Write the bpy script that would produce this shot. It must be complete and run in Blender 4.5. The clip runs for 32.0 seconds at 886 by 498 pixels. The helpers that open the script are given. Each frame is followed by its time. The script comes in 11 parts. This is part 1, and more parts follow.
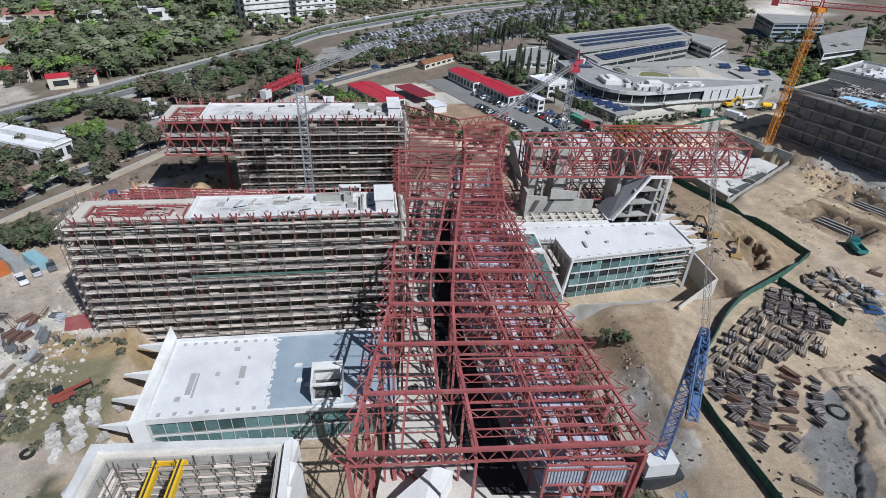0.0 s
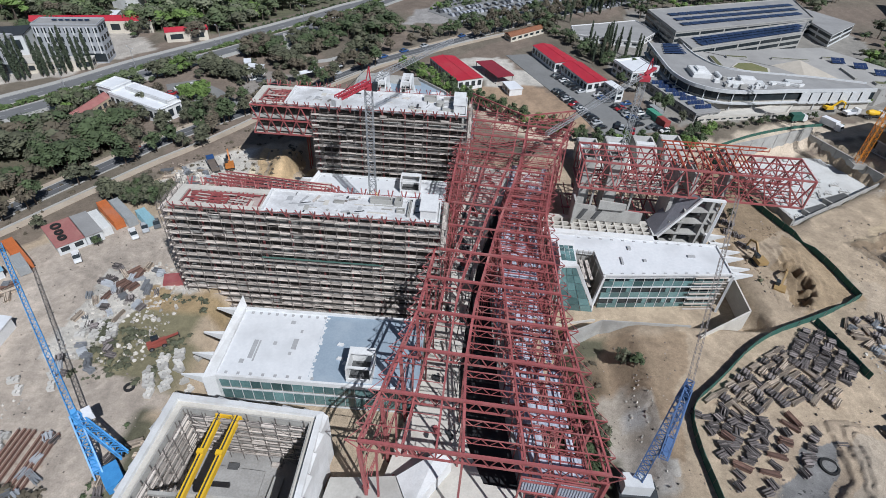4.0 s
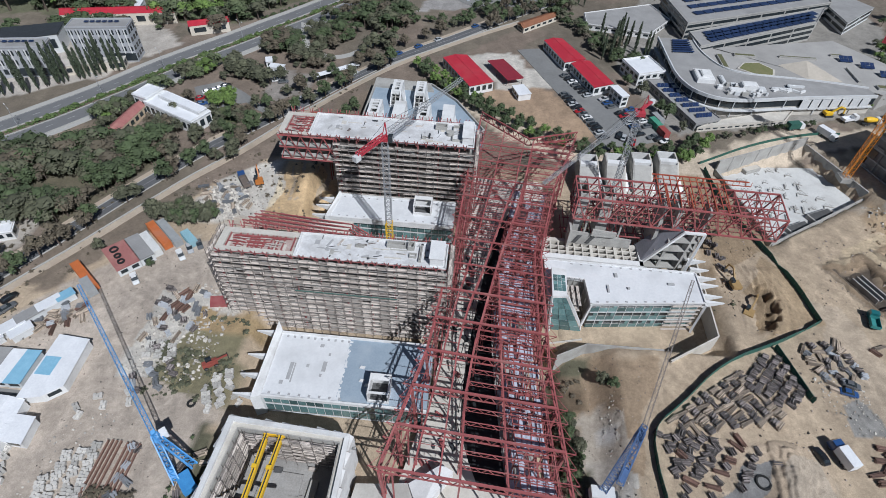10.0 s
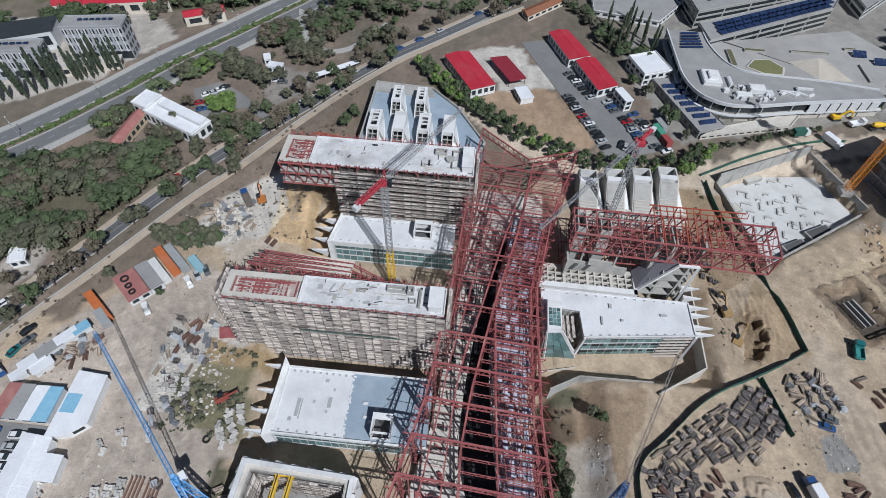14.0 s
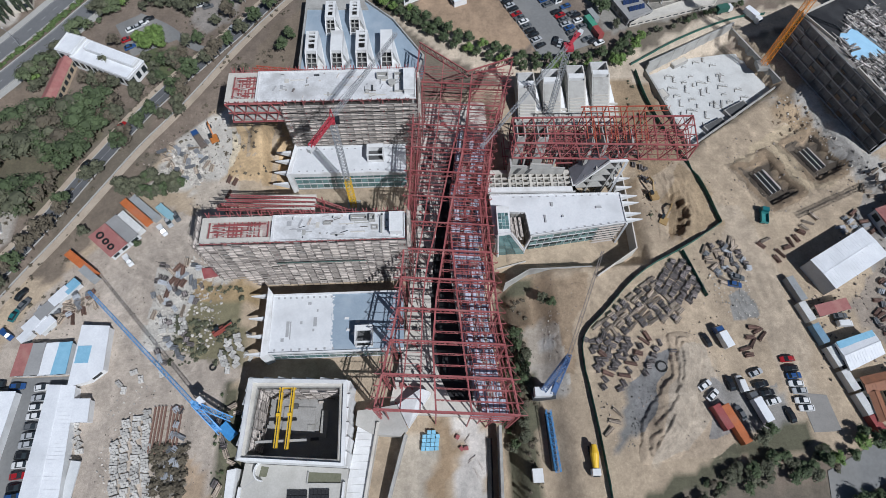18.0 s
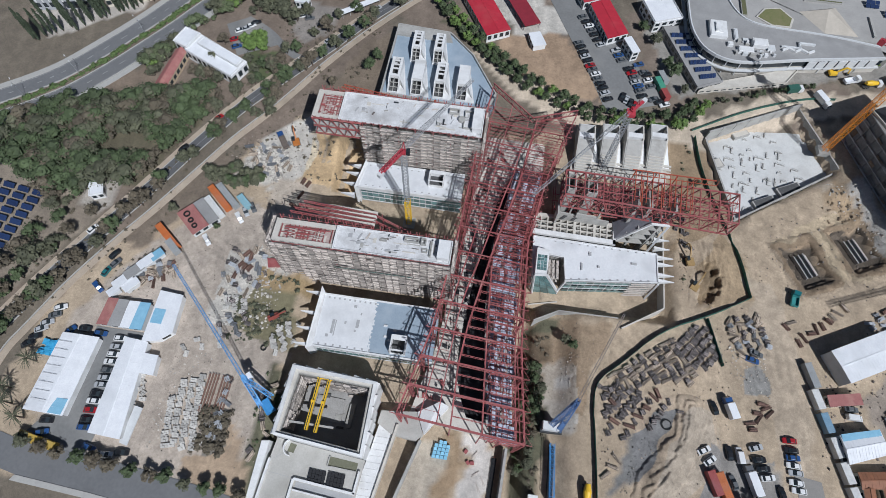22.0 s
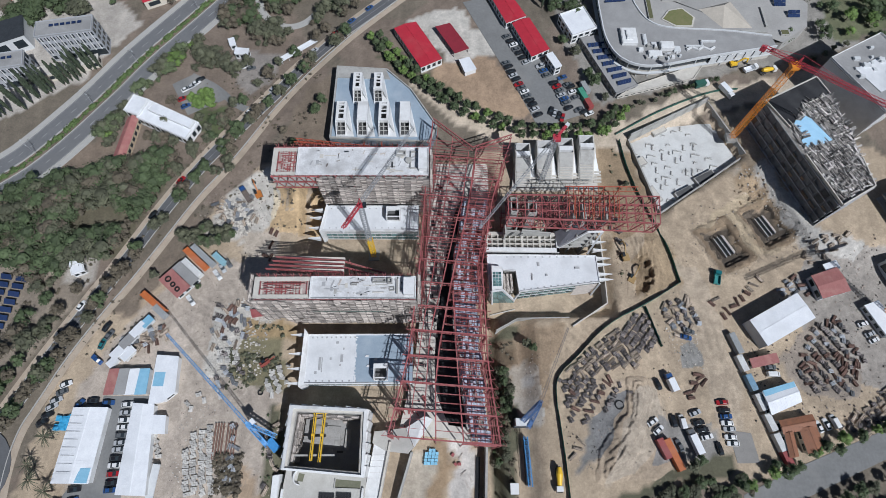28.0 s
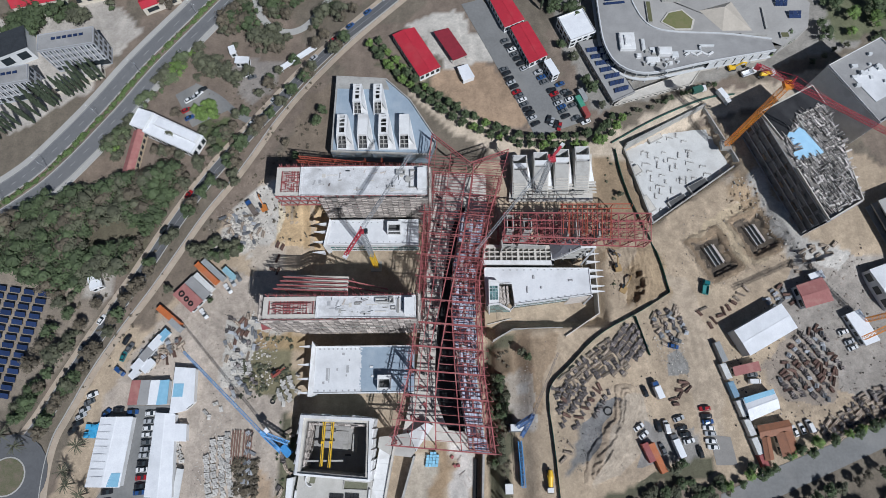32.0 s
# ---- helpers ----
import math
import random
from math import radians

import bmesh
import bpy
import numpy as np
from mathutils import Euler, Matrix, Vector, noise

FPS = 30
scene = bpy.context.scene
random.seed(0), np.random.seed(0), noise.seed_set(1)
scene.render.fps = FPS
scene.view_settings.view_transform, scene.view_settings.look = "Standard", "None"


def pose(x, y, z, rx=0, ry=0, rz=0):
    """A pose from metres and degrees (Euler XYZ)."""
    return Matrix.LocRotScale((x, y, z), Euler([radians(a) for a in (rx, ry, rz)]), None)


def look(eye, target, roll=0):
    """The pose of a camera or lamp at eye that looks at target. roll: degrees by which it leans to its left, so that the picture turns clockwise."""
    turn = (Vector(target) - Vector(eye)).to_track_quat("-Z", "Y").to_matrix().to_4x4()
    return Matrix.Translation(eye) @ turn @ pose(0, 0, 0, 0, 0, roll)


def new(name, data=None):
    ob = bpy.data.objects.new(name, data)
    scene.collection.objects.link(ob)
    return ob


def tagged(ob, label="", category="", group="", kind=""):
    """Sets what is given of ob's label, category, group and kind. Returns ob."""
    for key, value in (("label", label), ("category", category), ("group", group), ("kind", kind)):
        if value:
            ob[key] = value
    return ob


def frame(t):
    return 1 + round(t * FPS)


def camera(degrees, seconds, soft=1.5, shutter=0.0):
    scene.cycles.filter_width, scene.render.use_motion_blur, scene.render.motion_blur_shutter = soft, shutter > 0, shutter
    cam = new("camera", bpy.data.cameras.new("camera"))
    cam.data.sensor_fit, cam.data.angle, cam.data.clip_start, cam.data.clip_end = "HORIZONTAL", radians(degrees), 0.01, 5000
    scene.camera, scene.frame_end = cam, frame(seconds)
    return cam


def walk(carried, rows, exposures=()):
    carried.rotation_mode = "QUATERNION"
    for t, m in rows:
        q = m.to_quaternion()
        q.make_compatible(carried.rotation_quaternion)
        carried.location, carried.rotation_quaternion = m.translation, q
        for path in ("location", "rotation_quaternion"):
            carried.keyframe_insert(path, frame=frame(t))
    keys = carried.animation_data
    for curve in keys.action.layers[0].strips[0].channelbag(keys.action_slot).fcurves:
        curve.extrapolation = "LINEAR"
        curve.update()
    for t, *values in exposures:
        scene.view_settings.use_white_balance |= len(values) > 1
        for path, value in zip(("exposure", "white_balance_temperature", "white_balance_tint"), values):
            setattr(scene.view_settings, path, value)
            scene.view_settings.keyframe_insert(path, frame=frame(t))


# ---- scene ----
cam = camera(78.8, 32.0, soft=0.5)
PATH = [
    (0, (0.57, -3.15, 71.08), (13.71, 80.08, 17.23), 2.69),
    (0.5, (4.19, -3.69, 73.32), (13.32, 80.05, 19.43), 2.68),
    (1, (6.61, -4.15, 75.61), (11.54, 79.93, 21.7), 2.77),
    (1.5, (8.36, -4.18, 77.95), (10.14, 79.9, 23.85), 2.96),
    (2, (8.61, -4.33, 80.31), (8.84, 79.68, 26.07), 3.05),
    (2.5, (8.87, -4.15, 82.53), (8.74, 79.88, 28.32), 3.05),
    (3, (8.94, -4.11, 84.57), (7.87, 79.92, 30.36), 3.15),
    (3.5, (8.84, -4.48, 86.42), (7.12, 78.57, 30.74), 3.13),
    (4, (8.69, -4.7, 88.44), (6.9, 72.84, 25.32), 3.38),
    (4.5, (8.82, -4.32, 91.0), (6.65, 72.5, 27.01), 3.36),
    (6.5, (9.14, -4.07, 101.1), (6.14, 68.93, 32.82), 3.25),
    (7, (9.12, -3.57, 103.76), (6.08, 68.26, 34.25), 3.21),
    (7.5, (9.34, -3.61, 105.99), (6.05, 68.16, 36.43), 3.11),
    (8, (9.42, -3.58, 108.5), (5.98, 68.06, 38.82), 3.1),
    (8.5, (9.35, -3.61, 110.64), (5.83, 67.31, 40.23), 3.08),
    (9, (9.39, -3.29, 113.11), (5.89, 66.41, 41.48), 3.04),
    (9.5, (9.15, -2.86, 115.51), (5.64, 66.76, 43.81), 3.03),
    (10, (9.18, -1.62, 118.03), (5.47, 67.82, 46.17), 2.83),
    (10.5, (9.1, -0.24, 120.17), (5.32, 68.41, 47.56), 2.7),
    (11, (9.26, 1.49, 122.16), (5.48, 68.24, 47.8), 2.53),
    (11.5, (9.48, 3.78, 124.45), (5.68, 67.79, 47.72), 2.42),
    (12, (9.58, 6.55, 126.92), (5.81, 67.91, 48.04), 2.4),
    (12.5, (9.34, 9.76, 129.39), (5.57, 70.94, 50.38), 2.4),
    (13, (9.16, 13.02, 132.08), (5.29, 74.23, 53.09), 2.3),
    (13.5, (8.79, 14.71, 135.1), (5.12, 75.92, 56.11), 2.5),
    (15.5, (9.88, 15.89, 144.77), (2.78, 75.67, 64.92), 2.05),
    (16, (10.54, 15.54, 147.13), (2.11, 69.2, 63.17), 1.85),
    (16.5, (10.56, 15.28, 149.22), (5.15, 61.5, 60.71), 2.11),
    (17, (10.84, 15.62, 151.07), (9.59, 59.46, 61.19), 2.08),
    (17.5, (11.02, 15.73, 153.49), (14.67, 59.08, 63.44), 2.19),
    (18, (10.7, 15.7, 155.94), (14.25, 58.9, 65.83), 2.37),
    (18.5, (10.37, 16.3, 157.82), (8.46, 59.55, 67.67), 2.43),
    (19, (10.16, 16.59, 159.83), (5.75, 59.64, 69.68), 2.43),
    (19.5, (10.05, 16.37, 161.76), (5.14, 59.52, 71.68), 2.54),
    (20, (10.25, 16.56, 164.0), (4.94, 59.56, 73.88), 2.44),
    (20.5, (10.45, 17.04, 166.63), (4.79, 59.73, 76.38), 2.22),
    (21, (10.22, 17.18, 168.99), (4.7, 59.77, 78.68), 2.3),
    (21.5, (10.22, 17.42, 171.63), (4.91, 59.81, 81.22), 2.28),
    (22, (10.33, 17.31, 173.83), (5.82, 59.91, 83.47), 2.49),
    (22.5, (10.41, 17.46, 176.34), (7.2, 60.07, 85.93), 2.57),
    (23, (10.79, 17.63, 178.89), (8.97, 60.18, 88.41), 2.46),
    (23.5, (10.87, 17.66, 181.27), (10.6, 60.11, 90.73), 2.56),
    (24, (11.14, 17.8, 183.73), (11.67, 60.06, 93.1), 2.34),
    (24.5, (10.77, 18.37, 186.16), (12.0, 60.41, 95.44), 2.63),
    (25, (10.83, 18.94, 188.33), (12.31, 60.98, 97.61), 2.73),
    (25.5, (10.88, 20.32, 190.78), (12.56, 62.11, 99.95), 2.81),
    (27.5, (11.55, 26.11, 199.41), (13.3, 65.86, 107.66), 2.5),
    (28, (12.06, 27.99, 201.44), (13.64, 66.18, 109.04), 2.13),
    (28.5, (12.4, 31.0, 203.79), (13.76, 67.98, 110.89), 1.88),
    (29, (12.71, 33.54, 206.02), (14.07, 70.34, 113.04), 1.76),
    (29.5, (13.0, 35.81, 208.05), (14.2, 71.4, 114.61), 1.6),
    (30, (13.56, 37.27, 210.02), (14.48, 70.52, 115.71), 1.26),
    (30.5, (14.19, 40.69, 212.2), (14.9, 72.19, 117.29), 0.87),
    (31, (14.27, 43.05, 214.29), (14.97, 74.21, 119.27), 0.81),
    (31.5, (14.73, 45.34, 216.03), (15.23, 75.79, 120.78), 0.28),
    (32, (14.71, 47.49, 218.1), (15.2, 77.68, 122.76), 0.33),
]
walk(cam, [(t, look(eye, target, roll)) for t, eye, target, roll in PATH],
     [(0.0, -0.02, 5750, 10), (9.0, -0.14, 5720, 10), (19.0, -0.22, 5680, 10), (32.0, -0.20, 5680, 10)])
# ---- world, sun, exposure ----
SUN_UP, SUN_FROM = radians(48), Vector((0.61, -0.79, 0))
wd = bpy.data.worlds.new("world")
scene.world = wd
wd.use_nodes = True
sky = wd.node_tree.nodes.new("ShaderNodeTexSky")
sky.sky_type, sky.sun_disc = "NISHITA", False
sky.sun_elevation, sky.sun_rotation = SUN_UP, math.atan2(SUN_FROM.x, SUN_FROM.y)
wd.node_tree.links.new(sky.outputs[0], wd.node_tree.nodes["Background"].inputs[0])
wd.node_tree.nodes["Background"].inputs[1].default_value = 0.038
sun = new("sun", bpy.data.lights.new("sun", "SUN"))
sun.data.energy, sun.data.angle, sun.data.color = 4.9, radians(0.5), (1.0, 0.96, 0.90)
sun.matrix_basis = look((0, 0, 300), Vector((0, 0, 300)) - (SUN_FROM * math.cos(SUN_UP) + Vector((0, 0, math.sin(SUN_UP)))))
scene.view_settings.exposure = 0.0

# ---- materials ----
MATS = {}


def mat(name, c1, c2=None, rough=0.8, scale=1.0, metal=0.0, bump=0.3, fine=8.0, stain=None, spread=0.15, object_random=0.0, island=0.0, dist=0.05):
    """A procedural surface: two colours mixed by coarse and fine noise in metres, stains, a bump, and a change from piece to piece."""
    if name in MATS:
        return MATS[name]
    m = bpy.data.materials.new(name)
    m.use_nodes = True
    nt = m.node_tree
    N, L = nt.nodes, nt.links.new
    b = N["Principled BSDF"]
    b.inputs["Roughness"].default_value, b.inputs["Metallic"].default_value = rough, metal
    geo = N.new("ShaderNodeNewGeometry")
    c2 = c2 or tuple(min(1, v * 0.75) for v in c1)
    n1, n2 = N.new("ShaderNodeTexNoise"), N.new("ShaderNodeTexNoise")
    for n, s, d in ((n1, scale, 4), (n2, scale * fine, 5)):
        n.inputs["Scale"].default_value, n.inputs["Detail"].default_value, n.inputs["Roughness"].default_value = s, d, 0.62
        L(geo.outputs["Position"], n.inputs["Vector"])
    mx = N.new("ShaderNodeMix")
    mx.data_type = "FLOAT"
    mx.inputs[0].default_value = 0.45
    L(n1.outputs["Fac"], mx.inputs[2])
    L(n2.outputs["Fac"], mx.inputs[3])
    ramp = N.new("ShaderNodeMapRange")
    ramp.inputs[1].default_value, ramp.inputs[2].default_value = 0.5 - spread, 0.5 + spread
    L(mx.outputs[0], ramp.inputs[0])
    col = N.new("ShaderNodeMix")
    col.data_type = "RGBA"
    col.inputs[6].default_value, col.inputs[7].default_value = (*c1, 1), (*c2, 1)
    L(ramp.outputs[0], col.inputs[0])
    out = col.outputs[2]
    if stain:
        n3 = N.new("ShaderNodeTexNoise")
        n3.inputs["Scale"].default_value, n3.inputs["Detail"].default_value = scale * 0.37, 6
        L(geo.outputs["Position"], n3.inputs["Vector"])
        r3 = N.new("ShaderNodeMapRange")
        r3.inputs[1].default_value, r3.inputs[2].default_value, r3.inputs[4].default_value = 0.52, 0.72, 0.8
        L(n3.outputs["Fac"], r3.inputs[0])
        c3 = N.new("ShaderNodeMix")
        c3.data_type = "RGBA"
        c3.inputs[7].default_value = (*stain, 1)
        L(r3.outputs[0], c3.inputs[0])
        L(out, c3.inputs[6])
        out = c3.outputs[2]
    if object_random or island:
        hsv = N.new("ShaderNodeHueSaturation")
        mr = N.new("ShaderNodeMapRange")
        k = object_random or island
        mr.inputs[3].default_value, mr.inputs[4].default_value = 1 - k, 1 + k
        if object_random:
            L(N.new("ShaderNodeObjectInfo").outputs["Random"], mr.inputs[0])
        else:
            L(geo.outputs["Random Per Island"], mr.inputs[0])
        L(mr.outputs[0], hsv.inputs["Value"])
        L(out, hsv.inputs["Color"])
        out = hsv.outputs[0]
    L(out, b.inputs["Base Color"])
    if bump:
        bp = N.new("ShaderNodeBump")
        bp.inputs["Strength"].default_value, bp.inputs["Distance"].default_value = bump, dist
        L(n2.outputs["Fac"], bp.inputs["Height"])
        L(bp.outputs[0], b.inputs["Normal"])
    MATS[name] = m
    return m


RED = mat("red_oxide_steel", (0.345, 0.100, 0.098), (0.235, 0.068, 0.068), 0.5, 0.6, bump=0.1, island=0.3, stain=(0.33, 0.155, 0.14))
RED2 = mat("orange_red_steel", (0.40, 0.10, 0.05), (0.27, 0.05, 0.035), 0.55, 0.6, bump=0.1, island=0.25)
DARKSTEEL = mat("dark_steel", (0.045, 0.05, 0.055), (0.02, 0.022, 0.025), 0.6, 0.8, island=0.3)
WHITE = mat("white_membrane", (0.69, 0.695, 0.70), (0.58, 0.59, 0.60), 0.7, 0.25, bump=0.05, fine=6.0, stain=(0.50, 0.505, 0.51))
WHITEWALL = mat("white_render", (0.72, 0.72, 0.71), (0.60, 0.60, 0.59), 0.8, 0.4, bump=0.1, stain=(0.48, 0.47, 0.45))
BLUEGREY = mat("blue_grey_membrane", (0.30, 0.36, 0.42), (0.24, 0.30, 0.36), 0.7, 0.3, bump=0.05, stain=(0.36, 0.41, 0.46))
CONC = mat("grey_concrete", (0.42, 0.41, 0.38), (0.30, 0.29, 0.27), 0.85, 0.4, stain=(0.24, 0.23, 0.21))
CONCL = mat("pale_concrete", (0.58, 0.55, 0.49), (0.46, 0.43, 0.38), 0.85, 0.35, stain=(0.38, 0.35, 0.30))
# Dark concrete, and the painted shade of openings, sunken floors and open storeys
CONC_SHADE = mat("dark_concrete_and_shade", (0.10, 0.10, 0.10), (0.06, 0.06, 0.06), 0.9, 0.4)
PLANK = mat("scaffold_boards", (0.52, 0.465, 0.415), (0.34, 0.30, 0.265), 0.85, 0.8, island=0.55)
TUBE = mat("scaffold_tube", (0.22, 0.195, 0.18), (0.14, 0.12, 0.11), 0.6, 1.0, island=0.3, metal=0.2)
GLASSY = mat("curtain_glass", (0.15, 0.245, 0.24), (0.09, 0.16, 0.16), 0.12, 0.3, bump=0.02, object_random=0.5)
ASPH = mat("asphalt", (0.12, 0.122, 0.127), (0.09, 0.092, 0.096), 0.9, 0.15, stain=(0.10, 0.10, 0.10))
ASPHL = mat("highway_asphalt", (0.165, 0.167, 0.17), (0.13, 0.132, 0.135), 0.9, 0.12, stain=(0.15, 0.15, 0.15))
ASPHP = mat("worn_parking_asphalt", (0.21, 0.21, 0.205), (0.16, 0.16, 0.155), 0.9, 0.12, stain=(0.27, 0.26, 0.24))
VENT = mat("grey_roof_patch", (0.40, 0.40, 0.40), (0.32, 0.32, 0.32), 0.8, 0.6)
DARKGLASS = mat("dark_window", (0.035, 0.045, 0.05), (0.02, 0.025, 0.03), 0.15, 0.4, bump=0.0)
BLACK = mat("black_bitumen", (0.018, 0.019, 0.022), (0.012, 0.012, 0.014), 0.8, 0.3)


# ---- mesh helpers ----
class Shape:
    """Collects boxes, beams and prisms into one mesh."""

    def __init__(self):
        self.v, self.f = [], []

    def add(self, vs, fs):
        n = len(self.v)
        self.v += [tuple(p) for p in vs]
        self.f += [tuple(i + n for i in q) for q in fs]
        return self

    def box(self, x0, x1, y0, y1, z0, z1):
        return self.prism([(x0, y0), (x1, y0), (x1, y1), (x0, y1)], z0, z1)

    def prism(self, poly, z0, z1, top=None):
        """A prism over a polygon; z0 and z1 may be functions' lists, one per corner; top: another polygon for the upper end."""
        n = len(poly)
        area = sum(poly[i][0] * poly[(i + 1) % n][1] - poly[(i + 1) % n][0] * poly[i][1] for i in range(n))
        lo = z0 if isinstance(z0, (list, tuple)) else [z0] * n
        hi = z1 if isinstance(z1, (list, tuple)) else [z1] * n
        top = list(top or poly)
        poly, lo, hi = list(poly), list(lo), list(hi)
        if area < 0:
            poly, top, lo, hi = poly[::-1], top[::-1], lo[::-1], hi[::-1]
        vs = [(*p, z) for p, z in zip(poly, lo)] + [(*p, z) for p, z in zip(top, hi)]
        fs = [tuple(range(n - 1, -1, -1)), tuple(range(n, 2 * n))] + [(i, (i + 1) % n, n + (i + 1) % n, n + i) for i in range(n)]
        return self.add(vs, fs)

    def beam(self, a, b, w, h=None):
        """A bar from a to b, w wide and h high."""
        a, b = Vector(a), Vector(b)
        h = h or w
        d = (b - a).normalized()
        s = d.cross(Vector((0, 0, 1)))
        s = s.normalized() if s.length > 0.01 else Vector((1, 0, 0))
        u = s.cross(d)
        s, u = s * w / 2, u * h / 2
        vs = [p + i * s + j * u for p in (a, b) for i, j in ((-1, -1), (1, -1), (1, 1), (-1, 1))]
        return self.add(vs, [(3, 2, 1, 0), (4, 5, 6, 7), (0, 1, 5, 4), (1, 2, 6, 5), (2, 3, 7, 6), (3, 0, 4, 7)])

    def tube(self, a, b, r, n=8, r2=None):
        a, b = Vector(a), Vector(b)
        d = (b - a).normalized()
        s = d.cross(Vector((0, 0, 1)))
        s = s.normalized() if s.length > 0.01 else Vector((1, 0, 0))
        u = s.cross(d)
        r2 = r if r2 is None else r2
        vs = [p + q * (math.cos(6.2832 * i / n) * s + math.sin(6.2832 * i / n) * u) for p, q in ((a, r), (b, r2)) for i in range(n)]
        fs = [tuple(range(n)), tuple(range(2 * n - 1, n - 1, -1))] + [(i, n + i, n + (i + 1) % n, (i + 1) % n) for i in range(n)]
        return self.add(vs, fs)

    def mesh(self, name):
        me = bpy.data.meshes.new(name)
        me.from_pydata(self.v, [], self.f)
        me.update()
        return me


def part(name, shape, material, parent=None, label="", at=None):
    """Links a Shape (or a mesh) as one object under a thing or a part."""
    me = shape if isinstance(shape, bpy.types.Mesh) else shape.mesh(name)
    if not me.materials:
        me.materials.append(material)
    ob = new(name, me)
    if parent:
        ob.parent = parent
    if at:
        ob.matrix_basis = at
    return tagged(ob, label)


def thing(name, label, category, group="", kind="", at=None):
    ob = new(name)
    if at:
        ob.matrix_basis = at
    return tagged(ob, label, category, group, kind)


def solid(name, shape, material, label, category, group="", kind="", at=None):
    return tagged(part(name, shape, material, None, label, at), label, category, group, kind)


def S():
    return Shape()


def lerp(a, b, s):
    return tuple(p + (q - p) * s for p, q in zip(a, b))


def smooth(a, b, x):
    s = min(1, max(0, (x - a) / (b - a)))
    return s * s * (3 - 2 * s)


def inside(p, poly):
    x, y = p
    r = False
    for (ax, ay), (bx, by) in zip(poly, poly[1:] + poly[:1]):
        if (ay > y) != (by > y) and x < (bx - ax) * (y - ay) / (by - ay) + ax:
            r = not r
    return r


def edge_dist(p, line):
    """The distance of p from a polyline."""
    best = 1e9
    for (ax, ay), (bx, by) in zip(line, line[1:]):
        dx, dy = bx - ax, by - ay
        s = min(1, max(0, ((p[0] - ax) * dx + (p[1] - ay) * dy) / (dx * dx + dy * dy)))
        best = min(best, math.hypot(p[0] - ax - s * dx, p[1] - ay - s * dy))
    return best


# ---- the ground ----
def hollow(x, y, x0, x1, y0, y1, w):
    """1 inside a rectangle, falling to 0 over w metres outside it."""
    return smooth(-w, 0, x - x0) * smooth(-w, 0, x1 - x) * smooth(-w, 0, y - y0) * smooth(-w, 0, y1 - y)


PIT = [(97.5, 163), (136, 183), (147.5, 155), (106, 127)]


def poly_depth(x, y, poly):
    """Metres inside a polygon's edge (negative outside)."""
    d = edge_dist((x, y), poly + poly[:1])
    return d if inside((x, y), poly) else -d


def heap(x, y, cx, cy, r, h):
    d = math.hypot(x - cx, y - cy) + 1.2 * noise.noise((x * 0.25, y * 0.25, cx))
    return h * smooth(r, 0, d)


def ground_z(x, y):
    z = 4.0 * smooth(150, 185, y) * smooth(-60, -20, x)
    z -= 6.0 * hollow(x, y, -41, 34, -40, 152, 3.5)
    z -= 5.0 * hollow(x, y, 34, 80, 86, 116, 4)
    z -= 5.0 * hollow(x, y, 34, 44, 10, 80, 8)
    if 85 < x < 165:
        z -= 5.5 * smooth(-1.0, 1.5, poly_depth(x, y, PIT))
        for cx, cy in ((130.8, 112.9), (150.0, 121.9)):
            u, v = (x - cx) * 0.9 + (y - cy) * 0.43, (x - cx) * 0.43 + (y - cy) * -0.9
            z -= 2.6 * smooth(6.6, 5.0, abs(u)) * smooth(8.6, 6.8, abs(v))
            z += (0.5 + 0.6 * noise.noise((x * 0.3, y * 0.3, 2))) * smooth(2.0, 0, abs(max(abs(u) - 8.0, abs(v) - 10.2)))
        z -= 2.6 * hollow(x, y, 92, 103, 95, 117, 3.0)
    if x > 140 and 95 < y < 185:
        z += 4.4 * smooth(1, 6, (x - 141) * 0.93 + (y - 160) * 0.368) * smooth(98, 116, y) * smooth(185, 150, y) * smooth(260, 225, x)
    if 55 < x < 100 and 15 < y < 60:
        z += heap(x, y, 80, 42, 7, 1.6) + heap(x, y, 77, 33, 8, 2.2) + heap(x, y, 84, 50, 5, 1.2)
    if 130 < x < 165 and 125 < y < 160:
        z += heap(x, y, 147, 144, 8, 2.4) + heap(x, y, 152, 136, 5, 1.4)
    if x < -36 and y > 120:
        z += heap(x, y, -44, 136, 9, 5.0)
    if x < -45:
        z += heap(x, y, -70, 126, 9, 0.9)
    z += 0.3 * noise.noise((x * 0.04, y * 0.04, 0)) * smooth(20, 60, abs(x - 5)) + 0.05 * noise.noise((x * 0.2, y * 0.2, 3))
    return z
